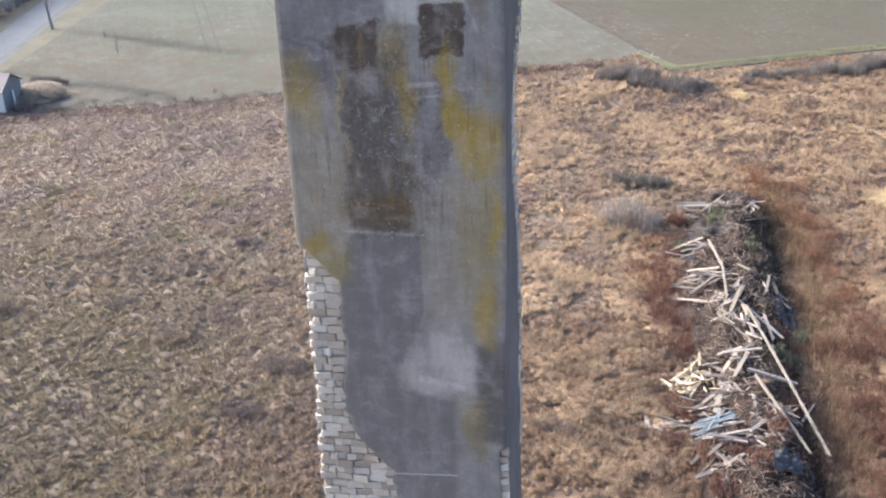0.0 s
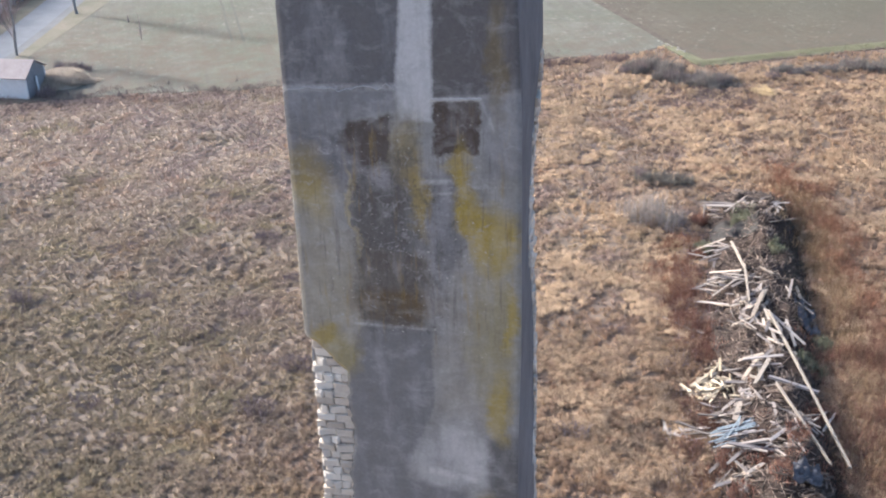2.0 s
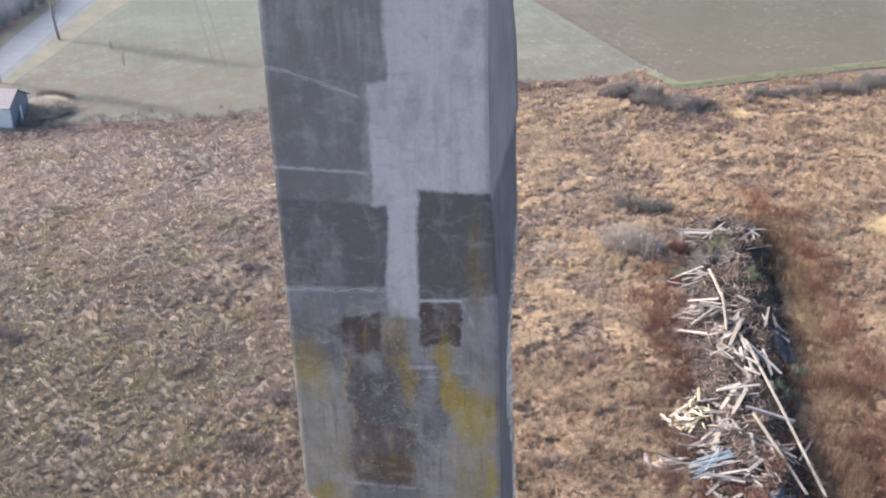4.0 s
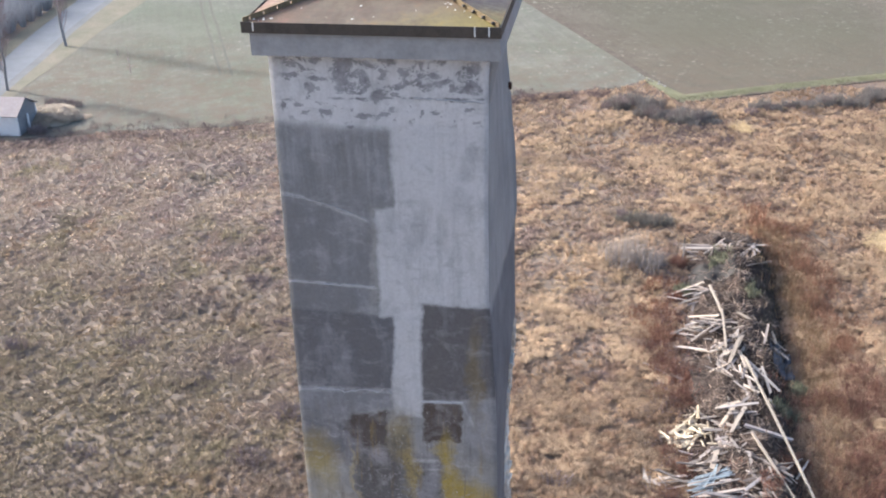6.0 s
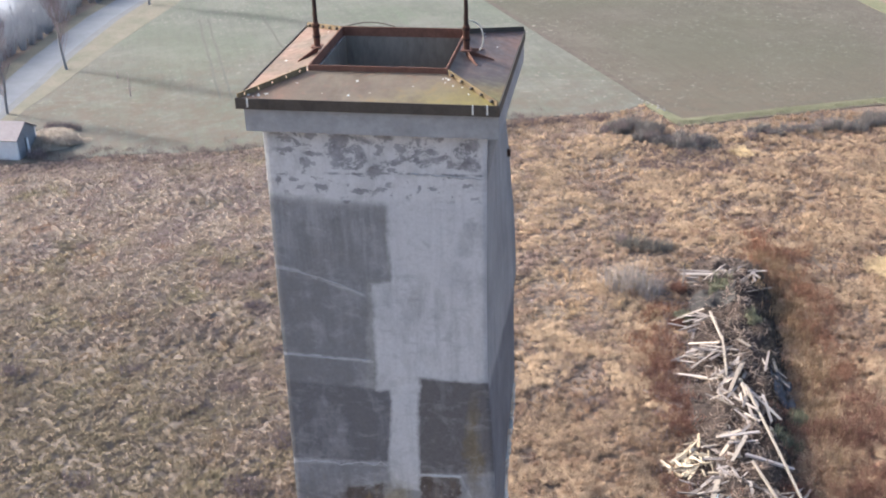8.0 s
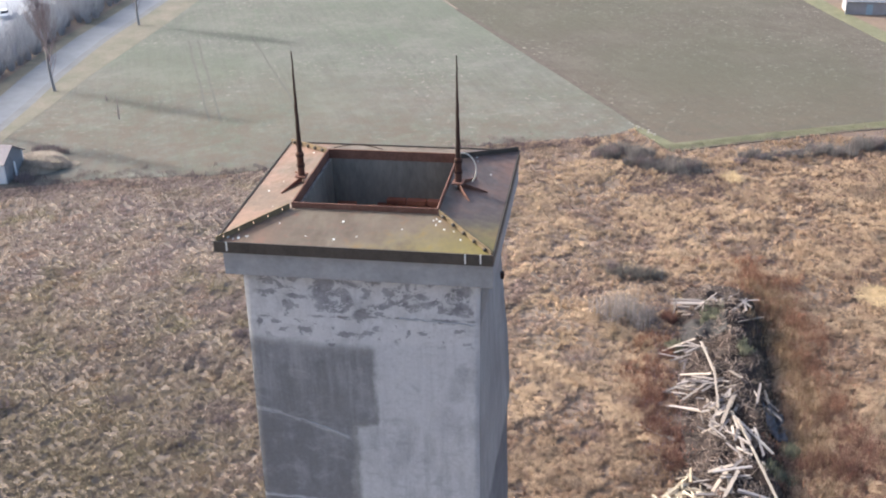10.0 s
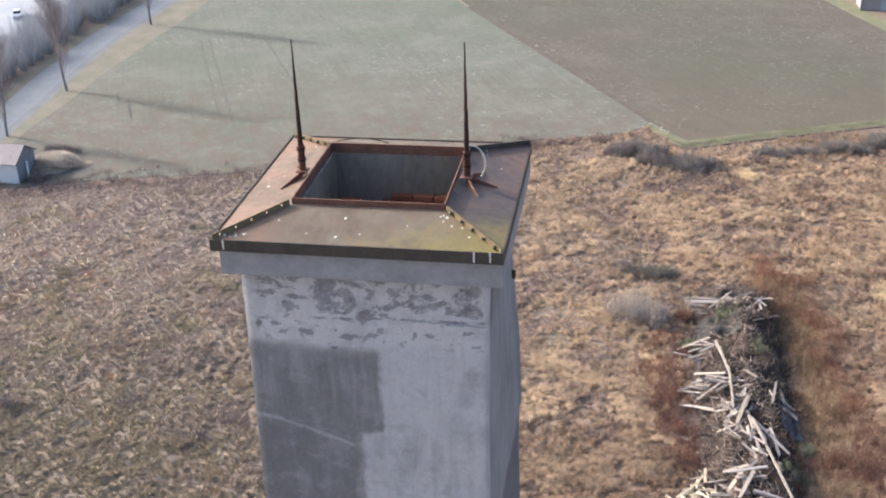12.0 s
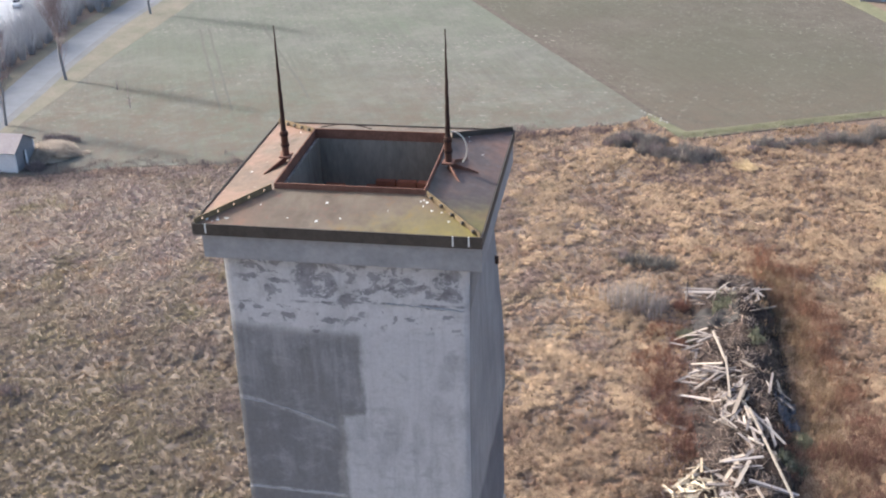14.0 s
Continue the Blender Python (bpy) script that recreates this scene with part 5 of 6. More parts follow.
    middle = ((13.97, 67.22, 16.69, 63.67, 0.24, 0), (12.88, 59.73, 12.89, 57.77, 0.36, 1), (11.39, 60.41, 13.25, 60.78, 0.3, 1), (11.7, 58.95, 12.83, 60.12, 0.3, 1), (12.39, 57.35, 13.59, 59.96, 0.3, 1), (5.92, 68.68, 8.12, 66.75, 0.1, 0), (8.22, 67.02, 9.21, 66.45, 0.3, 1), (8.57, 71.45, 11.3, 70.26, 0.3, 0))
    lower = ((9.14, 54.96, 11.36, 54.51, 0.26, 0), (10.82, 53.69, 11.35, 55.73, 0.4, 1), (9.72, 50.28, 13.22, 50.9, 0.24, 0), (13.22, 50.9, 14.47, 50.41, 0.3, 0), (13.38, 50.58, 13.79, 49.05, 0.2, 0), (10.26, 50.23, 11.51, 47.26, 0.24, 0), (9.59, 47.4, 11.37, 47.71, 0.3, 1), (16.08, 53.9, 17.8, 57.19, 0.16, 1), (17.01, 54.11, 18.24, 56.91, 0.18, 1), (6.28, 54.54, 8.49, 53.62, 0.16, 0))
    for xa, ya, xb, yb, w, white in upper + middle + lower:
        za, zb = resting(xa, ya, xb, yb, 0.34)
        run = math.hypot(xb - xa, yb - ya)
        put_plank("timber_plank", plank_mesh("timber_plank", math.hypot(run, zb - za), w, 0.08, M_WOOD_PALE if white else M_WOOD, rng), (xa + xb) / 2, (ya + yb) / 2, (za + zb) / 2, rng.uniform(-8, 8), math.degrees(math.atan2(za - zb, run)), math.degrees(math.atan2(yb - ya, xb - xa)),
                  "broad pale board lying across the rubble heap" if white else "broad grey weathered board lying across the rubble heap", "plank", "demolition planks")
    for xa, ya, xb, yb, w, mat_ in ((14.1, 66.9, 18.2, 49.9, 0.17, M_WOOD_PALE), (13.7, 56.4, 16.8, 49.3, 0.16, M_WOOD_PALE), (12.0, 80.6, 12.75, 74.8, 0.2, M_WOOD_PALE), (12.75, 75.2, 12.7, 68.5, 0.16, M_WOOD_PALE), (13.3, 57.4, 17.0, 57.6, 0.3, M_WOOD)):
        za, zb = resting(xa, ya, xb, yb, 0.42)
        run = math.hypot(xb - xa, yb - ya)
        put_plank("long_beam", plank_mesh("long_beam", math.hypot(run, zb - za), w, 0.16, mat_, rng), (xa + xb) / 2, (ya + yb) / 2, (za + zb) / 2, 0, math.degrees(math.atan2(za - zb, run)), math.degrees(math.atan2(yb - ya, xb - xa)), "long squared timber beam lying across the rubble heap", "beam", "long beams")


timbers()


def collapsed_platform():
    rng = random.Random(8)
    t = thing("wooden_platform", (12.2, 88.0, 0), "collapsed grey board platform on leaning posts at the heap's end", "platform")
    deck = plank_mesh("deck_board", 5.4, 0.17, 0.05, M_WOOD, rng)
    for i in range(6):
        ob = part("deck_board", deck, M_WOOD, t)
        ob.matrix_local = pose(rng.uniform(-0.15, 0.25), i * 0.26 - 0.4, 1.75 + rng.uniform(-0.05, 0.05) - 0.05 * i, rng.uniform(-5, 5), rng.uniform(-2, 2), rng.gauss(1, 1.5))
    post = plank_mesh("post", 2.4, 0.15, 0.14, M_WOOD, rng)
    for x, y, lean, turn in ((-2.4, -0.7, 84, 60), (0.2, -0.9, 78, 30), (2.2, 0.2, 82, 100), (-2.3, 1.0, 88, 10)):
        ob = part("post", post, M_WOOD, t)
        ob.matrix_local = pose(x, y, 0.95, 0, -lean, turn)
    brace = plank_mesh("brace", 2.8, 0.12, 0.06, M_WOOD, rng)
    for x, y, z, pitch, turn in ((-1.1, -0.9, 1.2, 24, 8), (0.6, -0.2, 2.05, -28, 30), (-0.4, -1.1, 0.9, -10, -15)):
        ob = part("brace", brace, M_WOOD, t)
        ob.matrix_local = pose(x, y, z, 0, pitch, turn)
    bm = bmesh.new()
    box(bm, 0.9, 2.3, -0.55, -0.2, 1.86, 1.90, 0.008)
    part("pale_board", bm, M_WOOD_PALE, t, "short pale board")


collapsed_platform()


def litter():
    """Splinters, laths and bark scraps over the whole heap."""
    rg = np.random.default_rng(4)
    n = 5000
    y = rg.uniform(44, 93, n)
    ax = np.interp(y, (44, 60, 75, 92), (13.0, 12.8, 13.5, 14.2))
    x = ax + 0.3 + rg.normal(0, 2.1, n)
    z = np.array([max(heap_top(a, b), swell(a, b)) for a, b in zip(x, y)]) + rg.uniform(0.0, 0.28, n)
    ang, tilt = rg.uniform(0, 2 * np.pi, n), rg.normal(0, 0.3, n)
    L, w = rg.uniform(0.12, 0.75, n) ** 1.3, rg.uniform(0.02, 0.06, n)
    dx, dy, dz = np.cos(ang) * np.cos(tilt), np.sin(ang) * np.cos(tilt), np.sin(tilt)
    a = np.stack([dx, dy, dz], -1) * L[:, None]
    b = np.stack([-np.sin(ang), np.cos(ang), np.zeros(n)], -1) * w[:, None]
    c = np.stack([x, y, z], -1)
    up = np.array([0, 0, 1]) * w[:, None] * 0.8
    V = np.stack([c - a - b, c + a - b, c + a + b, c - a + b, c - a * 0.9 + up, c + a * 0.9 + up], 1).reshape(-1, 3)
    k = np.arange(n)[:, None] * 6
    F = np.concatenate([k + np.array([q]) for q in ((0, 1, 5), (0, 5, 4), (2, 3, 4), (2, 4, 5), (0, 4, 3), (1, 2, 5), (0, 3, 2), (0, 2, 1))])
    me = mesh_np("wood_litter", V, F)
    me.materials.append(simple("wood_splinters", (0.016, 0.013, 0.012), (0.26, 0.20, 0.165), 0.5, 6.0, 0.9, 0.2, per="island"))
    tagged(new("wood_litter", me), "splinters, laths and bark scraps strewn over the heap", "wood litter", kind="stuff")


litter()


def crumpled(name, x, y, w, l, h, material, label, category, seed, lift=0.22):
    """A sheet thrown down in folds, with thickness."""
    n = 14
    V, F = [], []
    for k in (0, 1):
        for j in range(n + 1):
            for i in range(n + 1):
                u, v = i / n - 0.5, j / n - 0.5
                edge = 1 + 0.25 * noise.noise((u * 3, v * 3, seed))
                px, py = x + u * w * edge, y + v * l * edge
                pz = max(heap_top(px, py), swell(px, py)) + lift + h * (0.45 + 0.7 * noise.noise((u * 4, v * 4, seed + 9)) + 0.35 * noise.noise((u * 11, v * 11, seed + 3)))
                V.append((px, py, pz - 0.03 * k))
    m = (n + 1) ** 2
    for j in range(n):
        for i in range(n):
            a = j * (n + 1) + i
            F += [(a, a + 1, a + n + 2, a + n + 1), (m + a, m + a + n + 1, m + a + n + 2, m + a + 1)]
    for i in range(n):
        for a, b in ((i, i + 1), (n * (n + 1) + i, n * (n + 1) + i + 1), (i * (n + 1), (i + 1) * (n + 1)), (i * (n + 1) + n, (i + 1) * (n + 1) + n)):
            F.append((a, a + m, b + m, b))
    me = mesh_np(name, V, F)
    me.materials.append(material)
    return tagged(new(name, me), label, category)


M_BLUE = simple("faded_blue_sheet", (0.14, 0.175, 0.20), (0.33, 0.375, 0.41), 1.5, 12.0, 0.7, 0.3, 0.02)
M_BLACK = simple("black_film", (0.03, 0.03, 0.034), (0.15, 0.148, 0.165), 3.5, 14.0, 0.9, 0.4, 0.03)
M_CLOTH = simple("dirty_white_cloth", (0.20, 0.185, 0.175), (0.36, 0.34, 0.325), 2.0, 12.0, 0.85, 0.3, 0.02)
crumpled("black_tarpaulin", 15.0, 47.2, 1.9, 1.8, 0.8, M_BLACK, "crumpled black plastic tarpaulin on the rubble", "tarpaulin", 2)
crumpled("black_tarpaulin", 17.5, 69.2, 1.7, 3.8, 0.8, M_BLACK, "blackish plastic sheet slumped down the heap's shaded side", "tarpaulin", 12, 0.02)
crumpled("white_cloth", 6.2, 53.9, 0.65, 2.3, 0.22, M_CLOTH, "dirty white cloth snagged in the grass", "cloth", 5, 0.06)
crumpled("roofing_felt", 12.4, 83.9, 4.6, 3.4, 0.55, simple("grey_felt", (0.022, 0.020, 0.019), (0.08, 0.072, 0.066), 2.2, 8.0, 0.9, 0.3, 0.02), "torn grey roofing felt over the heap", "felt", 8, 0.0)


def blue_slats():
    rng = random.Random(5)
    t = thing("blue_cladding", (10.9, 52.4, 0), "bundle of faded blue cladding strips on the rubble", "cladding")
    base = heap_top(10.9, 52.4)
    for i in range(18):
        bm = bmesh.new()
        m = pose(rng.uniform(-0.3, 0.3) + (i - 9) * 0.03, (i - 9) * 0.105, base + 0.5 + 0.05 * (i % 3) - 0.02 * abs(i - 9), rng.uniform(-20, 20), rng.uniform(-7, 4) - 4, 20 + rng.gauss(0, 8) + (55 if i in (4, 11) else 0))
        box(bm, -1.45 - rng.random() * 0.3, 1.2 + rng.random() * 0.4, -0.05, 0.05, -0.014, 0.014, m=m)
        part("strip", bm, M_BLUE, t)


blue_slats()


# ---------------------------------------------------------------- shrubs and brambles
def twigs(rng, n, rx, ry, height, width, lean=0.6, forks=2):
    """Bare stems fanning from a base, each with side twigs, as thin three-sided sticks."""
    lines, radii = [], []
    for _ in range(n):
        a, r = rng.uniform(0, 2 * math.pi), math.sqrt(rng.random())
        bx, by = math.cos(a) * r * rx * 0.75, math.sin(a) * r * ry * 0.75
        h = height * rng.uniform(0.45, 1.0) * (1 - 0.35 * r)
        tx, ty = bx + math.cos(a) * lean * rng.uniform(0.1, 1) * h * 0.6 + rng.gauss(0, 0.1), by + math.sin(a) * lean * rng.uniform(0.1, 1) * h * 0.6 + rng.gauss(0, 0.1)
        mid = (bx + (tx - bx) * 0.35 + rng.gauss(0, 0.05), by + (ty - by) * 0.35 + rng.gauss(0, 0.05), h * 0.6)
        w = width * rng.uniform(0.6, 1.1)
        lines.append([(bx, by, -0.25), mid, (tx, ty, h)])
        radii.append([w, w * 0.75, w * 0.3])
        for _ in range(forks):
            s = rng.uniform(0.3, 1.0)
            q = (bx + (mid[0] - bx) * s, by + (mid[1] - by) * s, mid[2] * s)
            b = rng.uniform(0, 2 * math.pi)
            l = h * rng.uniform(0.2, 0.5)
            lines.append([q, (q[0] + math.cos(b) * l * 0.7, q[1] + math.sin(b) * l * 0.7, q[2] + l * rng.uniform(0.2, 0.8))])
            radii.append([w * 0.6, w * 0.25])
    return lines, radii


def shrub(name, x, y, rx, ry, height, n, material, label, category, width=0.03, lean=0.6, group="", seed=0):
    rng = random.Random(seed + int(x * 7 + y * 13))
    me = tube_mesh(name, *twigs(rng, n, rx, ry, height, width, lean), material, 3)
    ob = new(name, me)
    ob.location = (x, y, max(heap_top(x, y), swell(x, y)) if y < edge_y(x) else 0.0)
    return tagged(ob, label, category, group)


for x, y, r, h, n in ((-32.4, 79.3, 1.0, 1.3, 150), (-22.3, 57.9, 1.7, 1.5, 260), (-37.7, 51.3, 1.2, 1.0, 150), (-24.4, 51.9, 1.5, 1.2, 190), (-27.1, 71.8, 1.0, 1.2, 140), (-32.5, 61.6, 1.9, 1.0, 220), (-50.5, 64.5, 1.0, 2.4, 90), (-40.0, 66.5, 1.6, 0.9, 150),
                      (-29.5, 65.0, 0.9, 1.0, 90), (-45.5, 75.0, 1.5, 0.9, 120), (-16.5, 52.0, 1.2, 0.9, 110), (-0.5, 52.5, 1.1, 1.4, 120), (1.8, 66.0, 1.3, 0.9, 120), (-2.5, 104.0, 1.6, 1.0, 130), (0.5, 78.0, 1.5, 0.8, 120)):
    shrub("bare_shrub", x, y, r * 1.5, r * 0.9, h * 0.85, n, M_TWIG, "low tangled leafless shrub, dark mauve-brown, in dry grass", "shrub", 0.022, 0.9, "meadow shrubs")
for x, y, r, h in ((2.6, 87.4, 1.3, 2.6), (3.9, 86.4, 1.5, 3.3), (5.2, 86.9, 1.4, 3.6), (6.3, 85.6, 1.2, 2.7), (4.6, 88.2, 1.2, 2.9), (7.2, 86.8, 0.9, 2.0)):
    shrub("grey_stem_thicket", x, y, r * 1.5, r * 1.2, h * 1.35, 62, M_TWIG_GREY, "tall silvery grey leafless stems in dry grass", "shrub", 0.026, 0.10, "grey stem clumps")
shrub("dark_bush", 6.0, 95.8, 4.2, 1.5, 1.7, 460, M_TWIG_DARK, "dense dark leafless bush", "bush", 0.03, 0.5)
shrub("bare_shrub", 3.6, 97.0, 1.0, 0.9, 1.7, 120, M_TWIG, "sparse upright leafless shrub", "shrub", 0.022, 0.4, "meadow shrubs")
rng = random.Random(31)
for k in range(34):
    x = 0.8 + k * 0.42
    y = float(np.interp(x, (0.8, 3.5, 6, 10, 13, 15), (132.0, 130.6, 128.8, 126.6, 126.0, 126.6))) + rng.triangular(-2.0, 4.2, 1.0)
    shrub("hedge_bush", x, y, rng.uniform(1.0, 1.8), rng.uniform(0.9, 1.6), float(np.interp(x, (0.8, 3, 6, 9.5, 11.5, 15), (1.4, 2.3, 2.6, 1.7, 2.4, 1.5))) * rng.uniform(0.55, 1.15), 105, M_TWIG_HEDGE if k % 5 else M_TWIG, "tangled leafless hedge bush at the field edge", "bush", 0.036, 0.6, "hedge bushes")
for k in range(40):
    x = 20.0 + k * 0.66
    y = float(np.interp(x, (20, 26, 40, 46), (130.6, 132.9, 136.9, 139.4))) + rng.triangular(-1.6, 3.2, 0.6)
    shrub("hedge_bush", x, y, rng.uniform(0.9, 1.7), rng.uniform(0.8, 1.4), float(np.interp(x, (20, 22.5, 24, 30, 34, 46), (1.8, 1.7, 1.1, 1.7, 2.3, 2.6))) * rng.uniform(0.5, 1.15), 95, M_TWIG_HEDGE if k % 4 else M_TWIG, "tangled leafless hedge bush at the field edge", "bush", 0.036, 0.6, "hedge bushes")
for x, y, r, h in ((8.0, 76.4, 1.7, 1.4), (7.6, 68.0, 1.6, 1.2), (8.9, 66.4, 1.4, 1.2), (9.0, 63.6, 1.3, 1.0), (9.0, 80.5, 1.0, 1.0), (7.7, 73.0, 1.3, 1.2), (8.2, 56.2, 1.5, 1.0), (7.6, 51.5, 1.6, 0.9), (9.4, 87.0, 0.9, 1.6), (9.2, 54.6, 1.0, 0.9), (10.4, 50.0, 1.3, 0.9), (9.0, 48.6, 1.4, 1.0), (8.2, 59.0, 0.9, 0.8), (12.2, 50.2, 1.3, 0.6), (13.6, 47.4, 1.4, 0.6), (14.9, 52.0, 1.1, 0.6), (16.4, 55.4, 1.0, 0.7), (11.0, 46.0, 1.4, 0.8)):
    shrub("bramble_bush", x, y, r, r * 1.3, h, 240, M_BRAMBLE, "russet leafless bramble beside the rubble heap", "bramble", 0.024, 0.9, "brambles")


def make_stuff(name, spots, rng, material, label, category, height, width, per, lean):
    lines, radii = [], []
    for x, y, k in spots:
        a, b = twigs(rng, per, 0.9, 0.9, height * k, width, lean, 1)
        z = max(heap_top(x, y), swell(x, y)) if heap(x, y) > 0 else swell(x, y)
        lines += [[(x + p[0], y + p[1], z + p[2]) for p in l] for l in a]
        radii += b
    me = tube_mesh(name, lines, radii, material, 3)
    return tagged(new(name, me), label, category, kind="stuff")


rng = random.Random(21)
spots = []
for y in np.arange(42, 101, 0.55):
    ax = float(np.interp(y, (42, 54, 66, 76, 84, 92, 98, 101), (23.2, 23.0, 22.6, 22.2, 21.6, 20.4, 18.8, 17.5)))
    wd = float(np.interp(y, (42, 60, 80, 95, 101), (3.2, 2.6, 1.7, 2.2, 2.8)))
    for _ in range(12 if y > 68 else 28):
        px, py = rng.gauss(ax, wd * (0.85 if y > 68 else 1.15)), y + rng.uniform(-0.4, 0.4)
        clump = noise.noise((px * 0.35, py * 0.35, 6.0)) + 0.5 * noise.noise((px * 0.9, py * 0.9, 2.0))
        if clump > -0.28:
            spots.append((px, py, max(0.35, 0.9 + 1.1 * clump) * rng.uniform(0.7, 1.15)))
for _ in range(420):
    y = rng.uniform(64, 84)
    x = rng.gauss(float(np.interp(y, (64, 70, 75, 80, 84), (8.2, 7.8, 7.2, 6.4, 8.0))), 1.1)
    if noise.noise((x * 0.4, y * 0.4, 15.0)) > -0.12:
        spots.append((x, y, rng.uniform(0.5, 1.0)))
make_stuff("bramble_thicket", [p for p in spots if p[1] < 72], rng, M_BRAMBLE, "long band of russet brambles and dead weeds beside the heap", "brambles", 1.3, 0.02, 13, 1.0)
make_stuff("bramble_thicket", [p for p in spots if p[1] >= 72], rng, simple("faded_bramble", (0.17, 0.078, 0.055), (0.47, 0.27, 0.175), 0.35, 2.0, 0.85, 0.2, per="island"), "faded pinkish brambles beyond the end of the heap", "brambles", 1.3, 0.02, 12, 0.8)
spots = []
for x in np.arange(-84, -8, 0.8):
    for _ in range(7):
        spots.append((x + rng.uniform(-0.4, 0.4), edge_y(x) - rng.gauss(1.0, 2.0), rng.uniform(0.3, 1.0)))
for x in np.arange(-8, 46, 0.8):
    spots.append((x + rng.uniform(-0.4, 0.4), edge_y(x) - rng.uniform(-0.2, 2.4), rng.uniform(0.4, 1.0)))
for _ in range(190):
    x = rng.uniform(-14, 0.8)
    spots.append((x, float(np.interp(x, (-14, -4, 1), (132.6, 134.6, 136.0))) + rng.gauss(0, 0.9), rng.uniform(0.5, 1.1)))
for _ in range(230):
    x = rng.uniform(5, 17)
    spots.append((x, rng.uniform(118.5, 126.0), rng.uniform(0.3, 0.8)))
make_stuff("field_edge_weeds", spots, rng, simple("mauve_dead_weeds", (0.145, 0.108, 0.105), (0.32, 0.245, 0.23), 0.8, 8.0, 0.9, 0.2, per="island"), "strip of dead mauve-brown weeds at the field edge", "weeds", 1.0, 0.028, 11, 0.5)
spots = []
for y in np.arange(44, 96, 0.6):
    ax = float(np.interp(y, (42, 54, 66, 76, 84, 92, 98), (20.2, 20.3, 20.6, 20.4, 20.0, 19.2, 18.0)))
    for _ in range(8 if y > 64 else 4):
        spots.append((rng.gauss(ax, 1.1), y + rng.uniform(-0.4, 0.4), rng.uniform(0.6, 1.5)))
make_stuff("ochre_weeds", spots, rng, simple("ochre_dead_weeds", (0.17, 0.118, 0.072), (0.46, 0.32, 0.195), 0.5, 3.0, 0.9, 0.2, per="island"), "ragged ochre weeds between heap and brambles", "weeds", 1.25, 0.022, 11, 0.45)
spots = []
for _ in range(6500):
    y = rng.uniform(42, 132)
    x = rng.uniform(-0.40 * (y + 12) - 26, 0.235 * (y + 12) + 8)
    if y < edge_y(x) - 1 and heap(x, y) < 0.02 and noise.noise((x * 0.11, y * 0.11, 17.0)) + 0.5 * noise.noise((x * 0.5, y * 0.5, 3.0)) > (0.22 if x < -8 or y < 62 else 0.40):
        spots.append((x, y, rng.uniform(0.4, 1.1)))
for _ in range(260):
    y = rng.uniform(46, 92)
    spots.append((float(np.interp(y, (46, 60, 92), (7.8, 8.2, 8.8))) + rng.gauss(0, 0.9), y, rng.uniform(0.6, 1.5)))
make_stuff("mauve_weeds", spots, rng, simple("mauve_weed_stalks", (0.21, 0.165, 0.175), (0.42, 0.345, 0.36), 0.8, 8.0, 0.9, 0.2, per="island"), "drifts of low dead mauve-brown weeds in the meadow", "weeds", 0.75, 0.016, 9, 0.8)
# stalks coloured near black, to stand for the heap's shadow
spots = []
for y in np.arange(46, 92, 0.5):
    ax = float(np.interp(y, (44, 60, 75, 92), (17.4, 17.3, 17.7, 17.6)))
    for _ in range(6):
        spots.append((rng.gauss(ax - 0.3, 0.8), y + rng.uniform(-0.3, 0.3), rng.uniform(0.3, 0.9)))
make_stuff("dark_weeds", spots, rng, simple("shade_dark_stalks", (0.03, 0.03, 0.027), (0.12, 0.105, 0.085), 0.8, 8.0, 0.9, 0.2, per="island"), "weed stalks coloured dark for the shade at the heap's foot", "weeds", 0.8, 0.02, 10, 0.9)
spots = []
for _ in range(520):
    y = rng.uniform(43, 64)
    spots.append((rng.gauss(float(np.interp(y, (43, 52, 64), (8.6, 7.6, 8.0))), 1.3), y, rng.uniform(0.4, 1.2)))
for _ in range(420):
    x, y = rng.uniform(-1.5, 8.0), rng.uniform(42, 60)
    if noise.noise((x * 0.3, y * 0.3, 8.0)) > -0.05:
        spots.append((x, y, rng.uniform(0.3, 0.8)))
for _ in range(1100):
    x, y = rng.uniform(2.0, 46.0), rng.uniform(99, 134)
    if noise.noise((x * 0.22, y * 0.22, 4.0)) + 0.5 * noise.noise((x * 0.7, y * 0.7, 1.0)) > 0.12:
        spots.append((x, y, rng.uniform(0.35, 0.9)))
make_stuff("brown_weeds", spots, rng, simple("brown_dead_weeds", (0.10, 0.068, 0.052), (0.30, 0.205, 0.15), 0.7, 8.0, 0.9, 0.2, per="island"), "drifts of dark brown dead weeds round the heap", "weeds", 0.8, 0.018, 10, 0.8)
rg = np.random.default_rng(17)
n_ = 2400
px = rg.uniform(9.5, 58, n_)
py = np.interp(px, (9.5, 10.9, 26, 40, 58), (135.6, 134.9, 141.3, 146.8, 153.4)) + rg.normal(0, 0.75, n_)
V, F = blades(np.stack([px, py, np.full(n_, 0.09)], -1), rg, 12, rg.uniform(0.06, 0.16, n_), 1.0, 0.5, 0.04)
me = mesh_np("verge_grass", V, F)
me.materials.append(M_VERGE_GREEN)
tagged(new("verge_grass", me), "ragged green grass along the field verge", "grass", kind="stuff")
c = np.repeat(((18.2, 124.8), (30.6, 95.0), (30.0, 93.4)), 60, 0)
px, py = c[:, 0] + rg.normal(0, 0.55, 180), c[:, 1] + rg.normal(0, 0.8, 180)
V, F = blades(np.stack([px, py, np.full(180, 0.15)], -1), rg, 14, rg.uniform(0.6, 1.3, 180), 1.0, 0.3, 0.05)
me = mesh_np("ochre_grass", V, F)
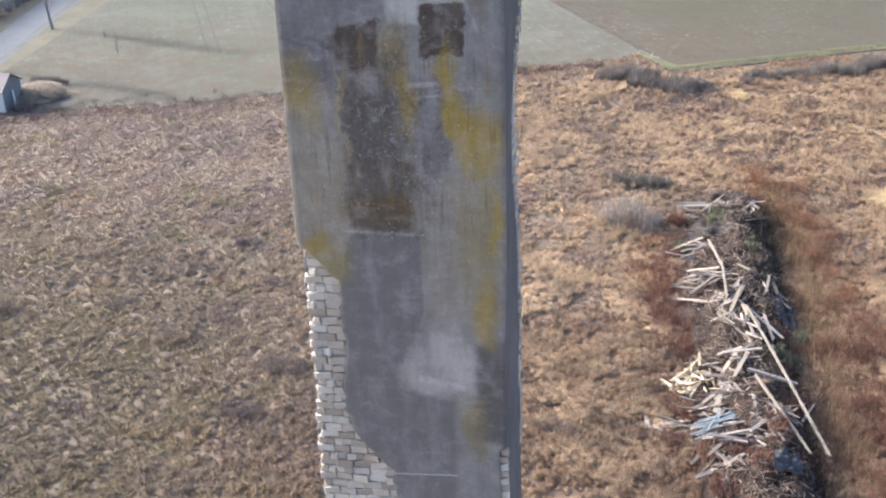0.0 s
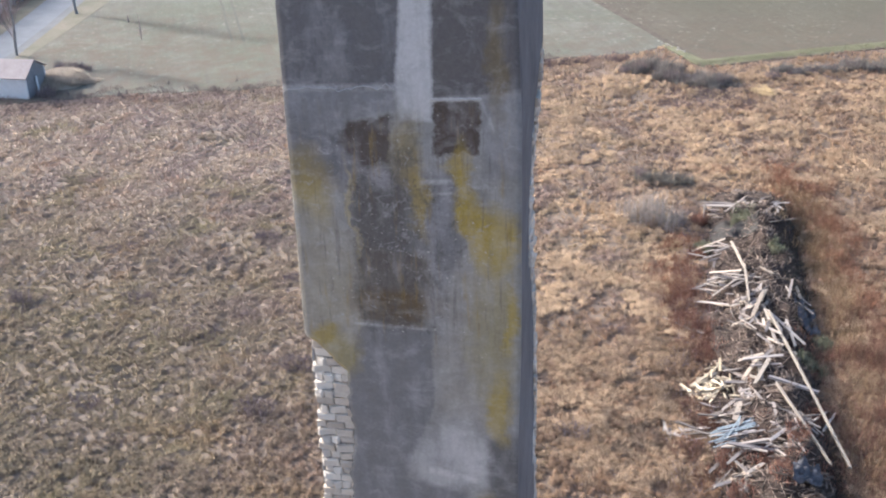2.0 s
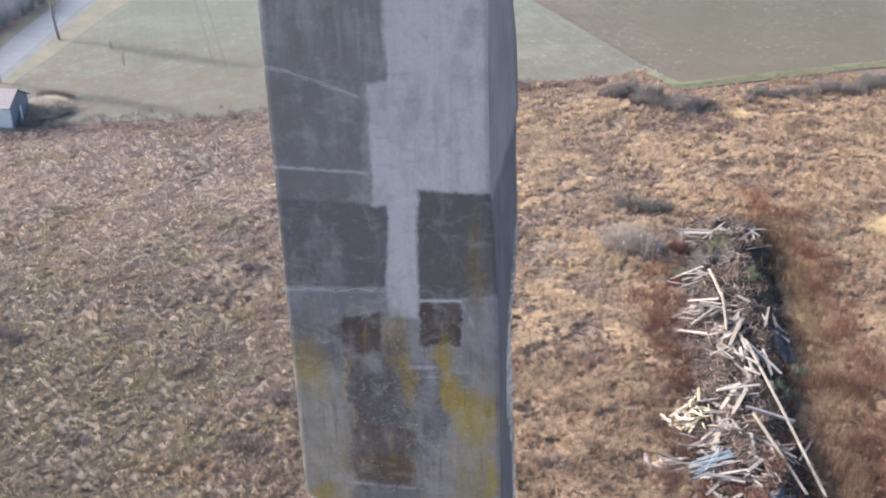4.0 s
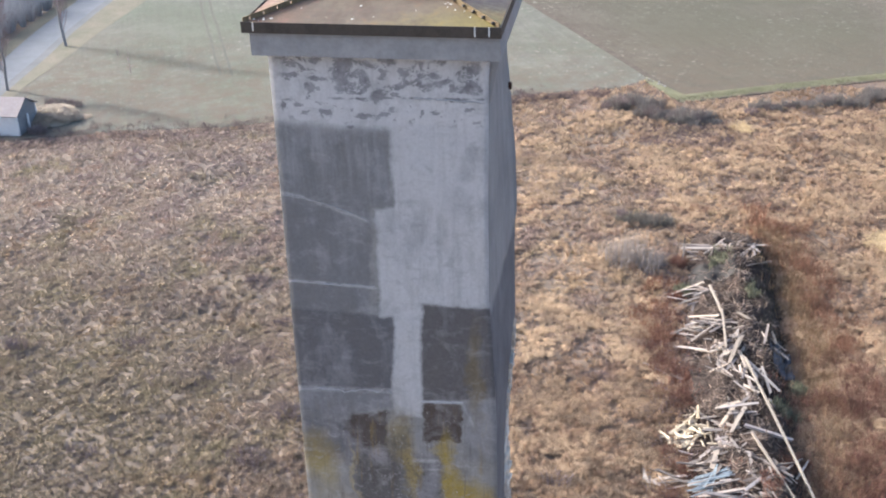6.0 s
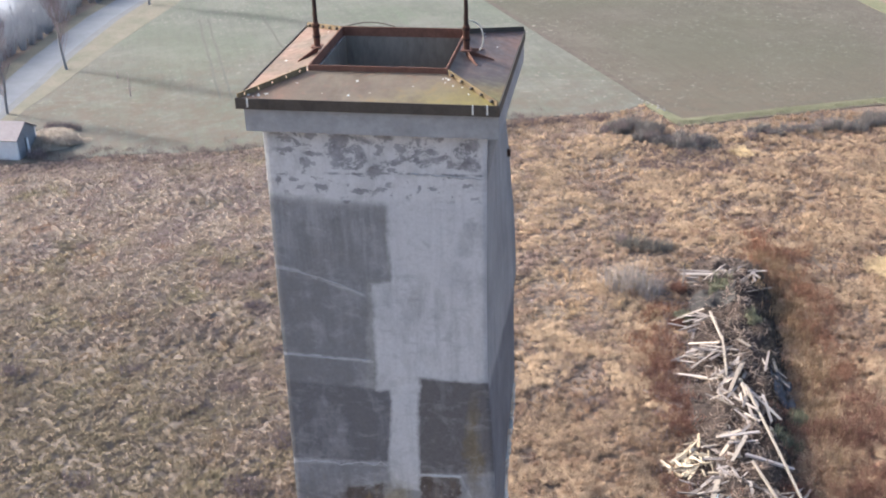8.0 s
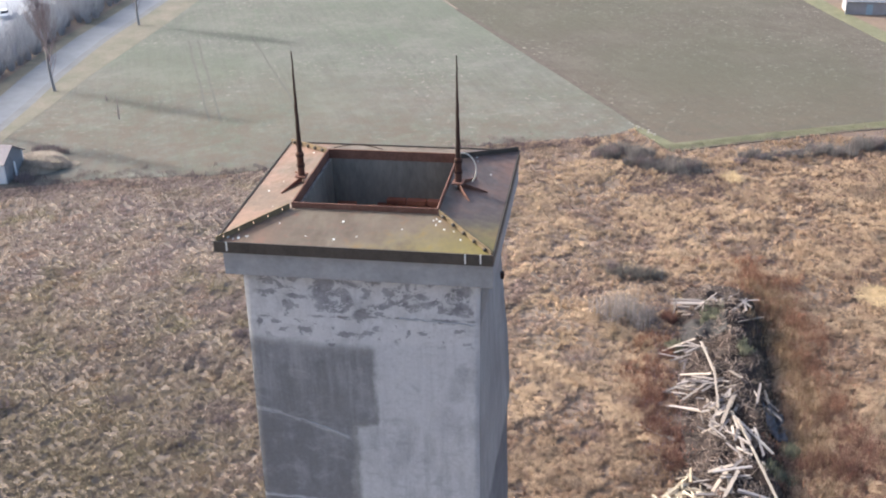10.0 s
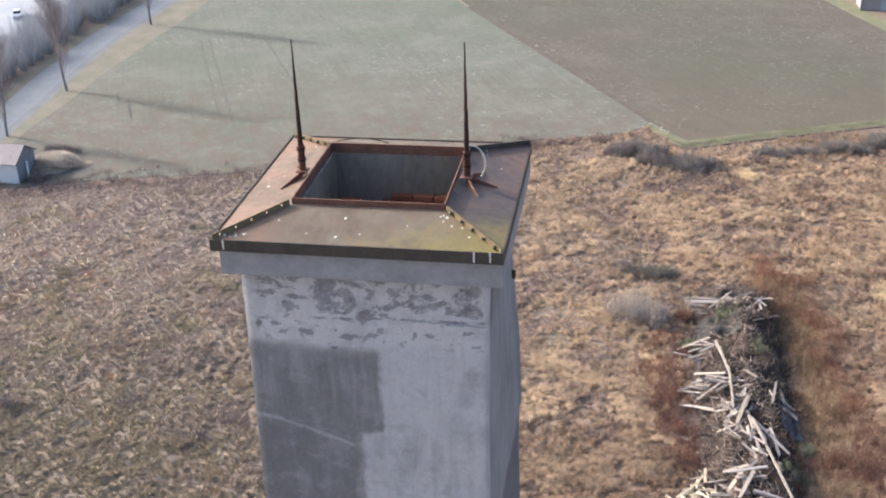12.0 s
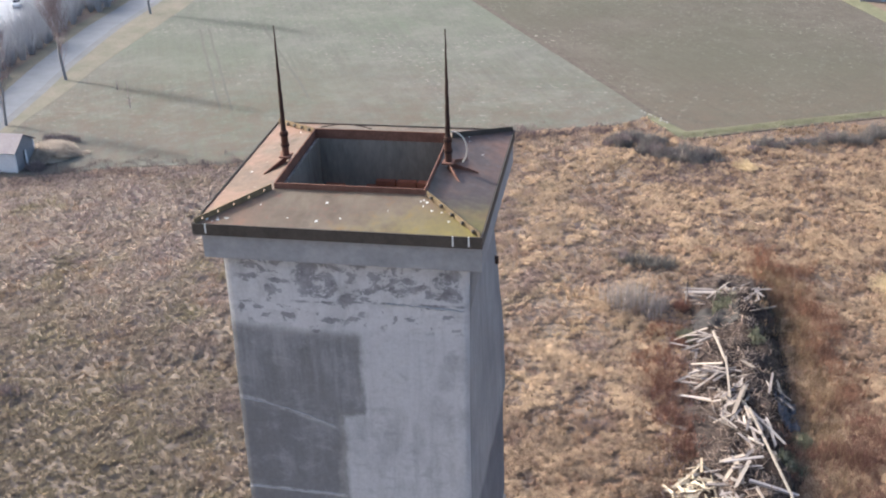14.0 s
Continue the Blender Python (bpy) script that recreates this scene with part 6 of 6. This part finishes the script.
me.materials.append(simple("ochre_straw", (0.42, 0.30, 0.16), (0.74, 0.56, 0.33), 1.0, 9.0, 0.9, 0.2))
tagged(new("ochre_grass", me), "tall clumps of ochre straw grass in the meadow", "grass", kind="stuff")
stone = None
for _ in range(15):
    k = rng.random()
    x, y = 5.4 + 4.0 * k + rng.gauss(0, 0.15), 144.4 - 5.3 * k + rng.gauss(0, 0.25)
    if stone is None:
        bm = bmesh.new()
        bmesh.ops.create_icosphere(bm, subdivisions=2, radius=0.17)
        for v in bm.verts:
            v.co *= 1 + 0.35 * noise.noise(v.co * 4)
            v.co.z *= 0.6
        stone = new("field_stone", to_mesh("field_stone", bm, simple("pale_fieldstone", (0.24, 0.225, 0.195), (0.42, 0.40, 0.36), 3.0, 15.0, 0.9, 0.3, 0.02)))
        stone.location = (x, y, 0.10)
        tagged(stone, "pale fieldstone at the end of the balk", "stone", "fieldstones")
    else:
        copy_thing(stone, pose(x, y, 0.10, 0, 0, rng.uniform(0, 360)))
M_GREEN = simple("green_weed", (0.11, 0.115, 0.07), (0.26, 0.25, 0.165), 2.0, 12.0, 0.8, 0.2, per="island")
for x, y, r in ((13.2, 86.0, 1.0), (15.9, 79.5, 0.7), (17.0, 62.5, 0.9), (9.6, 81.8, 0.7), (18.6, 66.0, 0.7)):
    rg = np.random.default_rng(int(x * 10))
    P = np.stack([rg.normal(x, r * 0.5, 60), rg.normal(y, r * 0.6, 60), np.zeros(60)], -1)
    P[:, 2] = [max(heap_top(a, b), swell(a, b)) for a, b, _ in P]
    V, F = blades(P, rg, 14, rg.uniform(0.4, 0.8, 60), 0.7, 1.3, 0.03)
    me = mesh_np("green_weed", V - np.array([x, y, 0]), F)
    me.materials.append(M_GREEN)
    ob = new("green_weed", me)
    ob.location = (x, y, 0)
    tagged(ob, "clump of grey-green weeds growing through the heap", "weeds", "green weeds")


# ---------------------------------------------------------------- trees, wood, far things
def grow(rng, p, d, length, rad, level, lines, radii, upright):
    q = [p]
    n = 4
    for i in range(n):
        d = (d + Vector((rng.gauss(0, 0.10), rng.gauss(0, 0.10), upright * 0.12))).normalized()
        q.append(q[-1] + d * length / n)
    lines.append([tuple(v) for v in q])
    radii.append([rad * (1 - 0.7 * i / n) for i in range(n + 1)])
    if level:
        for _ in range(rng.randint(4, 6)):
            s = rng.uniform(0.3, 0.98)
            i = min(n - 1, int(s * n))
            at = q[i].lerp(q[i + 1], s * n - i)
            a = rng.uniform(0, 2 * math.pi)
            side = Vector((math.cos(a), math.sin(a), upright)).normalized()
            grow(rng, at, side, length * rng.uniform(0.35, 0.6), max(0.018, rad * (1 - 0.6 * s) * 0.5), level - 1, lines, radii, upright)


def bare_tree(x, y, height, seed):
    rng = random.Random(seed)
    tree = thing("bare_tree", (x, y, 0), "leafless slender roadside tree with upswept grey branches", "tree", "roadside trees")
    lines, radii = [], []
    lines.append([(0.25 * math.sin(k * 1.1 + seed), 0.2 * math.sin(k * 0.8), -0.3 + (height + 0.3) * k / 8) for k in range(9)])
    radii.append([height * 0.016 * (1 - 0.11 * k) for k in range(9)])
    part("trunk", tube_mesh("trunk", lines, radii, M_BARK, 8), M_BARK, tree)
    base = lines[0]
    lines, radii = [], []
    for _ in range(52):
        s = rng.uniform(0.16, 0.98)
        at = Vector(base[0]).lerp(Vector(base[-1]), s)
        a = rng.uniform(0, 2 * math.pi)
        grow(rng, at, Vector((math.cos(a), math.sin(a), 1.9)).normalized(), height * 0.36 * (1.25 - s * 0.75), 0.06, 2, lines, radii, 1.3)
    part("crown", tube_mesh("crown", lines, radii, M_TWIG, 3), M_TWIG, tree, "crown of bare upswept branches")


for i, (x, y, h) in enumerate(((-88.4, 151.0, 17.0), (-90.9, 192.4, 17.0), (-86.9, 129.8, 15.0))):
    bare_tree(x, y, h, 40 + i)

rng = random.Random(77)
lines, radii = [], []
for y in np.arange(128, 262, 2.4):
    xr = float(np.interp(y, ROAD_Y, ROAD_X)) - 8.5
    for x in np.arange(xr - float(np.interp(y, (128, 165, 210, 260), (9, 7, 10, 14))), xr, 2.2):
        px, py, h = x + rng.uniform(-1, 1), y + rng.uniform(-1, 1), rng.uniform(4.0, 7.5)
        for _ in range(60):
            a, l = rng.uniform(0, 6.28), rng.uniform(0.3, 1.0) * h
            r = rng.uniform(0.3, 2.4)
            lines.append([(px + math.cos(a) * 0.3, py + math.sin(a) * 0.3, -0.2), (px + math.cos(a) * r * 0.5, py + math.sin(a) * r * 0.5, l * 0.55), (px + math.cos(a) * r, py + math.sin(a) * r, l)])
            radii.append([0.034, 0.028, 0.012])
# scrub bark lightened and blued to carry the haze
me = tube_mesh("bare_thicket", lines, radii, simple("hazed_scrub_bark", (0.32, 0.322, 0.34), (0.52, 0.52, 0.54), 0.5, 5.0, 0.9, 0.2, per="island"), 3)
tagged(new("bare_thicket", me), "belt of grey leafless scrub beside the road", "scrub", kind="stuff")

M_PLASTER = simple("white_limewash", (0.55, 0.56, 0.58), (0.75, 0.76, 0.78), 1.0, 8.0, 0.85, 0.2)
# distant haze is put into these tile and board colours by paling them
M_TILE = simple("hazed_roof_tiles", (0.27, 0.225, 0.22), (0.42, 0.37, 0.36), 0.8, 6.0, 0.85, 0.5, 0.04)
M_PLANK_HAZE = simple("hazed_board_wall", (0.17, 0.175, 0.19), (0.28, 0.285, 0.30), 1.5, 10.0, 0.85, 0.4, 0.02)
M_GLASS = simple("dark_window_glass", (0.02, 0.025, 0.03), (0.05, 0.055, 0.06), 2.0, 10.0, 0.1, 0.0)


def shed():
    t = thing("field_shed", (-81.0, 115.5, 0), "small white-walled field shed, its tiled roof and boarded gable paled for haze", "shed")
    L, D, H = 5.0, 2.6, 3.0
    bm = bmesh.new(); box(bm, -L, L, -D, -D + 0.25, -0.3, H); part("wall", bm, M_PLASTER, t)
    bm = bmesh.new(); box(bm, -L, L, D - 0.25, D, -0.3, H); part("wall", bm, M_PLASTER, t)
    for x in (-L, L - 0.2):
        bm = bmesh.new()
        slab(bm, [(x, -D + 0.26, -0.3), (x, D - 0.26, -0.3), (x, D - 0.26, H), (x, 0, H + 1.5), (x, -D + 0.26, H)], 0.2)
        part("gable_wall", bm, M_PLANK_HAZE, t, "vertical boards, dark wood paled for haze")
    for s in (-1, 1):
        bm = bmesh.new()
        slab(bm, [(-L - 0.3, s * (D + 0.35), H - 0.1), (L + 0.3, s * (D + 0.35), H - 0.1), (L + 0.3, 0, H + 1.6), (-L - 0.3, 0, H + 1.6)], 0.1 * s)
        part("roof_slope", bm, M_TILE, t, "grey-brown roof tiles, paled for haze")
    bm = bmesh.new(); box(bm, L + 0.21, L + 0.30, -0.5, -0.1, 0, 2.4); part("white_post", bm, M_PLASTER, t, "pale painted door post")


shed()
# bushes by the shed and mound take lighter twigs, in place of haze
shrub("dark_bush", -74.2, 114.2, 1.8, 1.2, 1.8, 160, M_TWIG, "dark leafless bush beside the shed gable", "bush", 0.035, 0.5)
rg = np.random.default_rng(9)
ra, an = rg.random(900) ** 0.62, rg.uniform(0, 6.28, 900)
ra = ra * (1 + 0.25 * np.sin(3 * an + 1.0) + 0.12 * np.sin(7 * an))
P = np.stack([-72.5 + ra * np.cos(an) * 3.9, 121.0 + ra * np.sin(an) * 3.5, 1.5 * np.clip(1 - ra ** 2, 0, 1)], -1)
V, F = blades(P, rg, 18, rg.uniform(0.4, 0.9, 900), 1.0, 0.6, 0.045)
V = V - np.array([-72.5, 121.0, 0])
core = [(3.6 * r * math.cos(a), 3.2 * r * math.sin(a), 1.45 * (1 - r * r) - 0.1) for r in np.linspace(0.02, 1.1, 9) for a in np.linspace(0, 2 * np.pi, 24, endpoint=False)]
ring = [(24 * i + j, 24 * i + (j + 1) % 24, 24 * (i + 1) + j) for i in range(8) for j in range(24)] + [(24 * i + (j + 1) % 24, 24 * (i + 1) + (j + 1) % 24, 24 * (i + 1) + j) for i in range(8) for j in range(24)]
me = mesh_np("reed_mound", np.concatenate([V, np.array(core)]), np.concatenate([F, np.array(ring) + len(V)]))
# reed colour paled so that the mound sinks into the haze
me.materials.append(simple("hazed_ochre_reed", (0.36, 0.30, 0.235), (0.62, 0.52, 0.41), 0.8, 6.0, 0.9, 0.2, per="island"))
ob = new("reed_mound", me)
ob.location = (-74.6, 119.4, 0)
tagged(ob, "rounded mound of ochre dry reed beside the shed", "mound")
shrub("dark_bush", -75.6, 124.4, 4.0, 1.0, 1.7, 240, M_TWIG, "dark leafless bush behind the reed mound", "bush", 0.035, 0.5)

for x, y, h in ((-71.6, 138.8, 9.0), (-77.3, 146.8, 2.4)):
    rgn = random.Random(int(x))
    ob = new("sapling", tube_mesh("sapling", *twigs(rgn, 4, 0.08, 0.08, h, 0.045, 0.02), M_TWIG, 4))
    ob.location = (x, y, 0)
    tagged(ob, "thin leafless sapling standing in the field", "sapling", "field saplings")


def make_car(x, y, turn, paint, label):
    """A small hatchback: body, glasshouse, wheels, lamps."""
    car = thing("car", (x, y, 0.07), label, "car")
    car.rotation_euler = (0, 0, radians(turn))
    def section(name, prof, half, material, parent=car, inset=0.0):
        bm = bmesh.new()
        l = [bm.verts.new((px, -half + inset * (pz > 1.0), pz)) for px, pz in prof]
        r = [bm.verts.new((px, half - inset * (pz > 1.0), pz)) for px, pz in prof]
        bm.faces.new(l); bm.faces.new(r)
        for i in range(len(prof)):
            j = (i + 1) % len(prof)
            bm.faces.new((l[i], l[j], r[j], r[i]))
        bmesh.ops.bevel(bm, geom=list(bm.edges), offset=0.04, segments=2, affect="EDGES")
        return part(name, bm, material, parent)
    section("body", ((-2.05, 0.30), (2.05, 0.30), (2.1, 0.62), (2.0, 0.82), (0.95, 0.98), (-1.95, 0.98), (-2.1, 0.7)), 0.86, paint)
    section("window_band", ((-1.85, 0.97), (0.95, 0.97), (0.35, 1.40), (-1.55, 1.40)), 0.78, M_GLASS, inset=0.10)
    section("roof", ((-1.52, 1.40), (0.30, 1.40), (0.18, 1.47), (-1.40, 1.47)), 0.66, paint)
    for wx in (-1.3, 1.3):
        for s in (-1, 1):
            w = part("wheel", tube_mesh("wheel", [[(wx, s * 0.70, 0.31), (wx, s * 0.705, 0.31), (wx, s * 0.875, 0.31), (wx, s * 0.88, 0.31)]], [[0.02, 0.31, 0.31, 0.02]], M_BLACK, 14), M_BLACK, car, "black tyre")
            part("rim", tube_mesh("rim", [[(wx, s * 0.882, 0.31), (wx, s * 0.89, 0.31)]], [[0.18, 0.02]], M_PLASTER, 10), M_PLASTER, w)
    for s in (-1, 1):
        bm = bmesh.new(); box(bm, 2.0, 2.08, s * 0.6 - 0.16, s * 0.6 + 0.16, 0.64, 0.78, 0.02)
        part("headlight", bm, M_GLASS, car)


M_SILVER = simple("silver_car_paint", (0.52, 0.54, 0.57), (0.62, 0.64, 0.67), 1.0, 5.0, 0.3, 0.0)
make_car(-121.5, 196.0, -60, M_SILVER, "pale silver car parked on the gravel yard")


def outbuilding():
    t = thing("outbuilding", (51.5, 214.0, 0), "low pinkish grey outbuilding with shallow sheet roof and blue door", "building")
    wall_paint = simple("dull_pink_grey_wall", (0.26, 0.245, 0.25), (0.38, 0.355, 0.36), 0.8, 6.0, 0.85, 0.2)
    bm = bmesh.new(); box(bm, -4.5, 5, -3, 3, -0.2, 2.6); part("wall", bm, wall_paint, t)
    bm = bmesh.new(); box(bm, -4.9, -4.55, -3.3, -3.0, -0.2, 2.5, 0.03); part("corner_post", bm, M_PLANK_HAZE, t, "dark timber corner post")
    M = simple("grey_sheet_roof", (0.16, 0.165, 0.175), (0.25, 0.255, 0.27), 0.8, 6.0, 0.6, 0.3)
    for s in (-1, 1):
        bm = bmesh.new(); slab(bm, [(-4.9, s * 3.4, 2.5), (5.4, s * 3.4, 2.5), (5.4, 0, 3.6), (-4.9, 0, 3.6)], 0.08 * s); part("roof_slope", bm, M, t)
    bm = bmesh.new(); box(bm, -1, 0.2, -3.05, -3.0, -0.1, 2.0); part("door", bm, simple("pale_blue_door", (0.26, 0.33, 0.40), (0.36, 0.44, 0.50), 1.0, 8.0, 0.6, 0.2), t, "pale blue door")


outbuilding()

# ---------------------------------------------------------------- small chimney details
def ridge(pts, height, proud):
    """A lip of mortar along a lift joint of the render."""
    bm = bmesh.new()
    rows = []
    for x, d in pts:
        y = -chimney_half(d) - 0.004
        h = height * (0.7 + 0.6 * abs(noise.noise((x * 6, d, 1))))
        rows.append([bm.verts.new((x, y + 0.02, ZC - d + h)), bm.verts.new((x, y - proud, ZC - d + h * 0.3)), bm.verts.new((x, y - proud, ZC - d - h * 0.4)), bm.verts.new((x, y + 0.02, ZC - d - h))])
    for p, q in zip(rows, rows[1:]):
        for k in range(4):
            l = (k + 1) % 4
            bm.faces.new((p[k], p[l], q[l], q[k]))
    bm.faces.new(rows[0]); bm.faces.new(rows[-1])
    part("mortar_lip", bm, M_RIDGE, chimney, "pale ridge along a render joint")


def along(x0, d0, x1, d1, wob, n=26, bend=0.0):
    return [(x0 + (x1 - x0) * i / n, d0 + (d1 - d0) * i / n + bend * math.sin(math.pi * i / n) + wob * noise.noise((x0 + i * 0.45, d0, 3))) for i in range(n + 1)]


ridge(along(-1.31, 2.20, -0.24, 2.50, 0.02, bend=-0.05), 0.009, 0.006)
ridge(along(-1.34, 3.45, -0.19, 3.46, 0.02), 0.010, 0.007)
ridge(along(-1.36, 5.15, -0.05, 5.09, 0.09), 0.009, 0.006)
ridge(along(0.35, 5.22, 0.93, 5.19, 0.008), 0.016, 0.010)
ridge(along(-0.24, 12.17, 0.66, 12.13, 0.008), 0.014, 0.010)
ridge(along(0.42, 0.87, 1.26, 0.90, 0.02), 0.012, 0.010)

# bird lime on the hood
rng = random.Random(8)
for k in range(30):
    if k < 8:
        r = rng.uniform(0.9, 1.44)
        x, y = r - rng.uniform(0.05, 0.2), 1.49 - r
    elif k < 15:
        x, y = rng.uniform(-1.4, -1.15), 1.49 - rng.uniform(1.28, 1.44)
    elif k < 21:
        x, y = rng.uniform(-0.9, 0.9), 1.49 - rng.uniform(0.95, 1.42)
    else:
        x, y = rng.choice((-1, 1)) * rng.uniform(0.95, 1.4), rng.uniform(0.6, 2.6)
    out = max(abs(x), abs(y - 1.49))
    if out < 0.88 or out > 1.46:
        continue
    z = ZO + (ZI - ZO) * (RO - out) / (RO - RI)
    bm = bmesh.new()
    bmesh.ops.create_icosphere(bm, subdivisions=1, radius=rng.uniform(0.007, 0.021), matrix=Matrix.Translation((x, y - 1.49, z)) @ Matrix.Diagonal((1, rng.uniform(1, 1.9), 0.35, 1)))
    part("bird_lime", bm, M_DROP, cap, "white dropping")
for x in (-1.36, 1.21, 1.37):
    bm = bmesh.new()
    box(bm, x - 0.008, x + 0.008, -RO - 0.009, -RO - 0.003, -0.06 + 0.02 * rng.random(), 0.062)
    part("bird_lime", bm, M_DROP, cap, "white drip")

# red bricks inside the flue
brick_bm = bmesh.new()
box(brick_bm, -0.12, 0.12, -0.05, 0.05, -0.033, 0.033, 0.005)
flue_brick = to_mesh("flue_brick", brick_bm, M_REDBRICK)
for row in range(4):
    for i in range(-3, 4):
        x = i * 0.255 + (0.127 if row % 2 else 0.0)
        if abs(x) > 0.70 or (row == 0 and x < -0.05) or (row == 1 and -0.5 < x < -0.3):
            continue
        ob = new("flue_brick", flue_brick)
        ob.parent = chimney
        ob.location = (x, 0.775 + 0.012 * rng.uniform(-1, 1), ZC - 0.40 - row * 0.078)
        ob.rotation_euler = (0, 0, radians(rng.uniform(-2, 2)))
bm = bmesh.new()
box(bm, 1.22, 1.32, 1.08, 1.14, ZC - 1.60, ZC - 1.50, 0.01)
part("iron_cramp", bm, M_ROD, chimney, "small black iron cramp")

# bare bricks where the render has gone
COURSE, LONG = 0.128, 0.252
shapes = {}
for nm, w in (("long", LONG - 0.013), ("short", LONG / 2 - 0.013)):
    for k in range(6):
        bm = bmesh.new()
        box(bm, -w / 2, w / 2, -0.055, 0.055, -COURSE / 2 + 0.007, COURSE / 2 - 0.007, 0.012)
        for v_ in bm.verts:
            v_.co += Vector((rng.gauss(0, 0.011), rng.gauss(0, 0.009), rng.gauss(0, 0.010)))
        shapes[nm, k] = to_mesh("brick", bm, M_BRICK)


lime_shapes = []
for k in range(4):
    me = shapes["long", k].copy()
    me.materials.clear()
    me.materials.append(M_LIME)
    lime_shapes.append(me)


def lay(nm, m):
    ob = new("brick", rng.choice(lime_shapes) if nm == "lime" else shapes[nm, rng.randrange(6)])
    ob.parent = chimney
    ob.matrix_local = m


def rear_bricks(d, h):
    """One course of the bare strip at the rear corner."""
    y = h - 0.13
    while h - y < max(0.2, rear_gap(d) + 0.1):
        face = corner_front(d) + (corner_rear(d) - corner_front(d)) * (y + h) / (2 * h)
        lay("lime", pose(face - 0.035 + 0.03 * noise.noise((d * 0.9, 7.7, y)) + rng.uniform(-0.012, 0.018), y + rng.uniform(-0.02, 0.02), ZC - d + rng.gauss(0, 0.008), rng.gauss(0, 2), rng.gauss(0, 1.5), 90 + rng.gauss(0, 2.5)))
        y -= LONG


row = 0
d = 8.38
while d < 13.3:
    h = chimney_half(d)
    nm = "long" if row % 2 else "short"
    w = LONG if row % 2 else LONG / 2
    x = -h + 0.03 + rng.uniform(-0.03, 0.05) + 0.05 * noise.noise((d * 1.4, 3.3, 0))
    stop = coat_left(d) + 0.06
    while x < stop:
        if d > 8.5 or x < -1.15:
            lay(nm, pose(x + w / 2, -h + 0.035 + 0.062 + rng.uniform(-0.018, 0.016), ZC - d + rng.gauss(0, 0.007), rng.gauss(0, 2), rng.gauss(0, 2.5), rng.gauss(0, 3.5)))
        x += w
        if row % 2 == 0 and rng.random() < 0.25:
            nm, w = ("long", LONG) if nm == "short" else ("short", LONG / 2)
    # broken edge of the eastern coat, at the rear corner
    rear_bricks(d, h)
    if d > 11.7:
        lay("short", pose(h - 0.075, -h + 0.085, ZC - d, 0, 0, rng.gauss(0, 1.5)))
    d += COURSE
    row += 1
d = 5.4
while d < 8.36:
    h = chimney_half(d)
    rear_bricks(d, h)
    d += COURSE
    row += 1
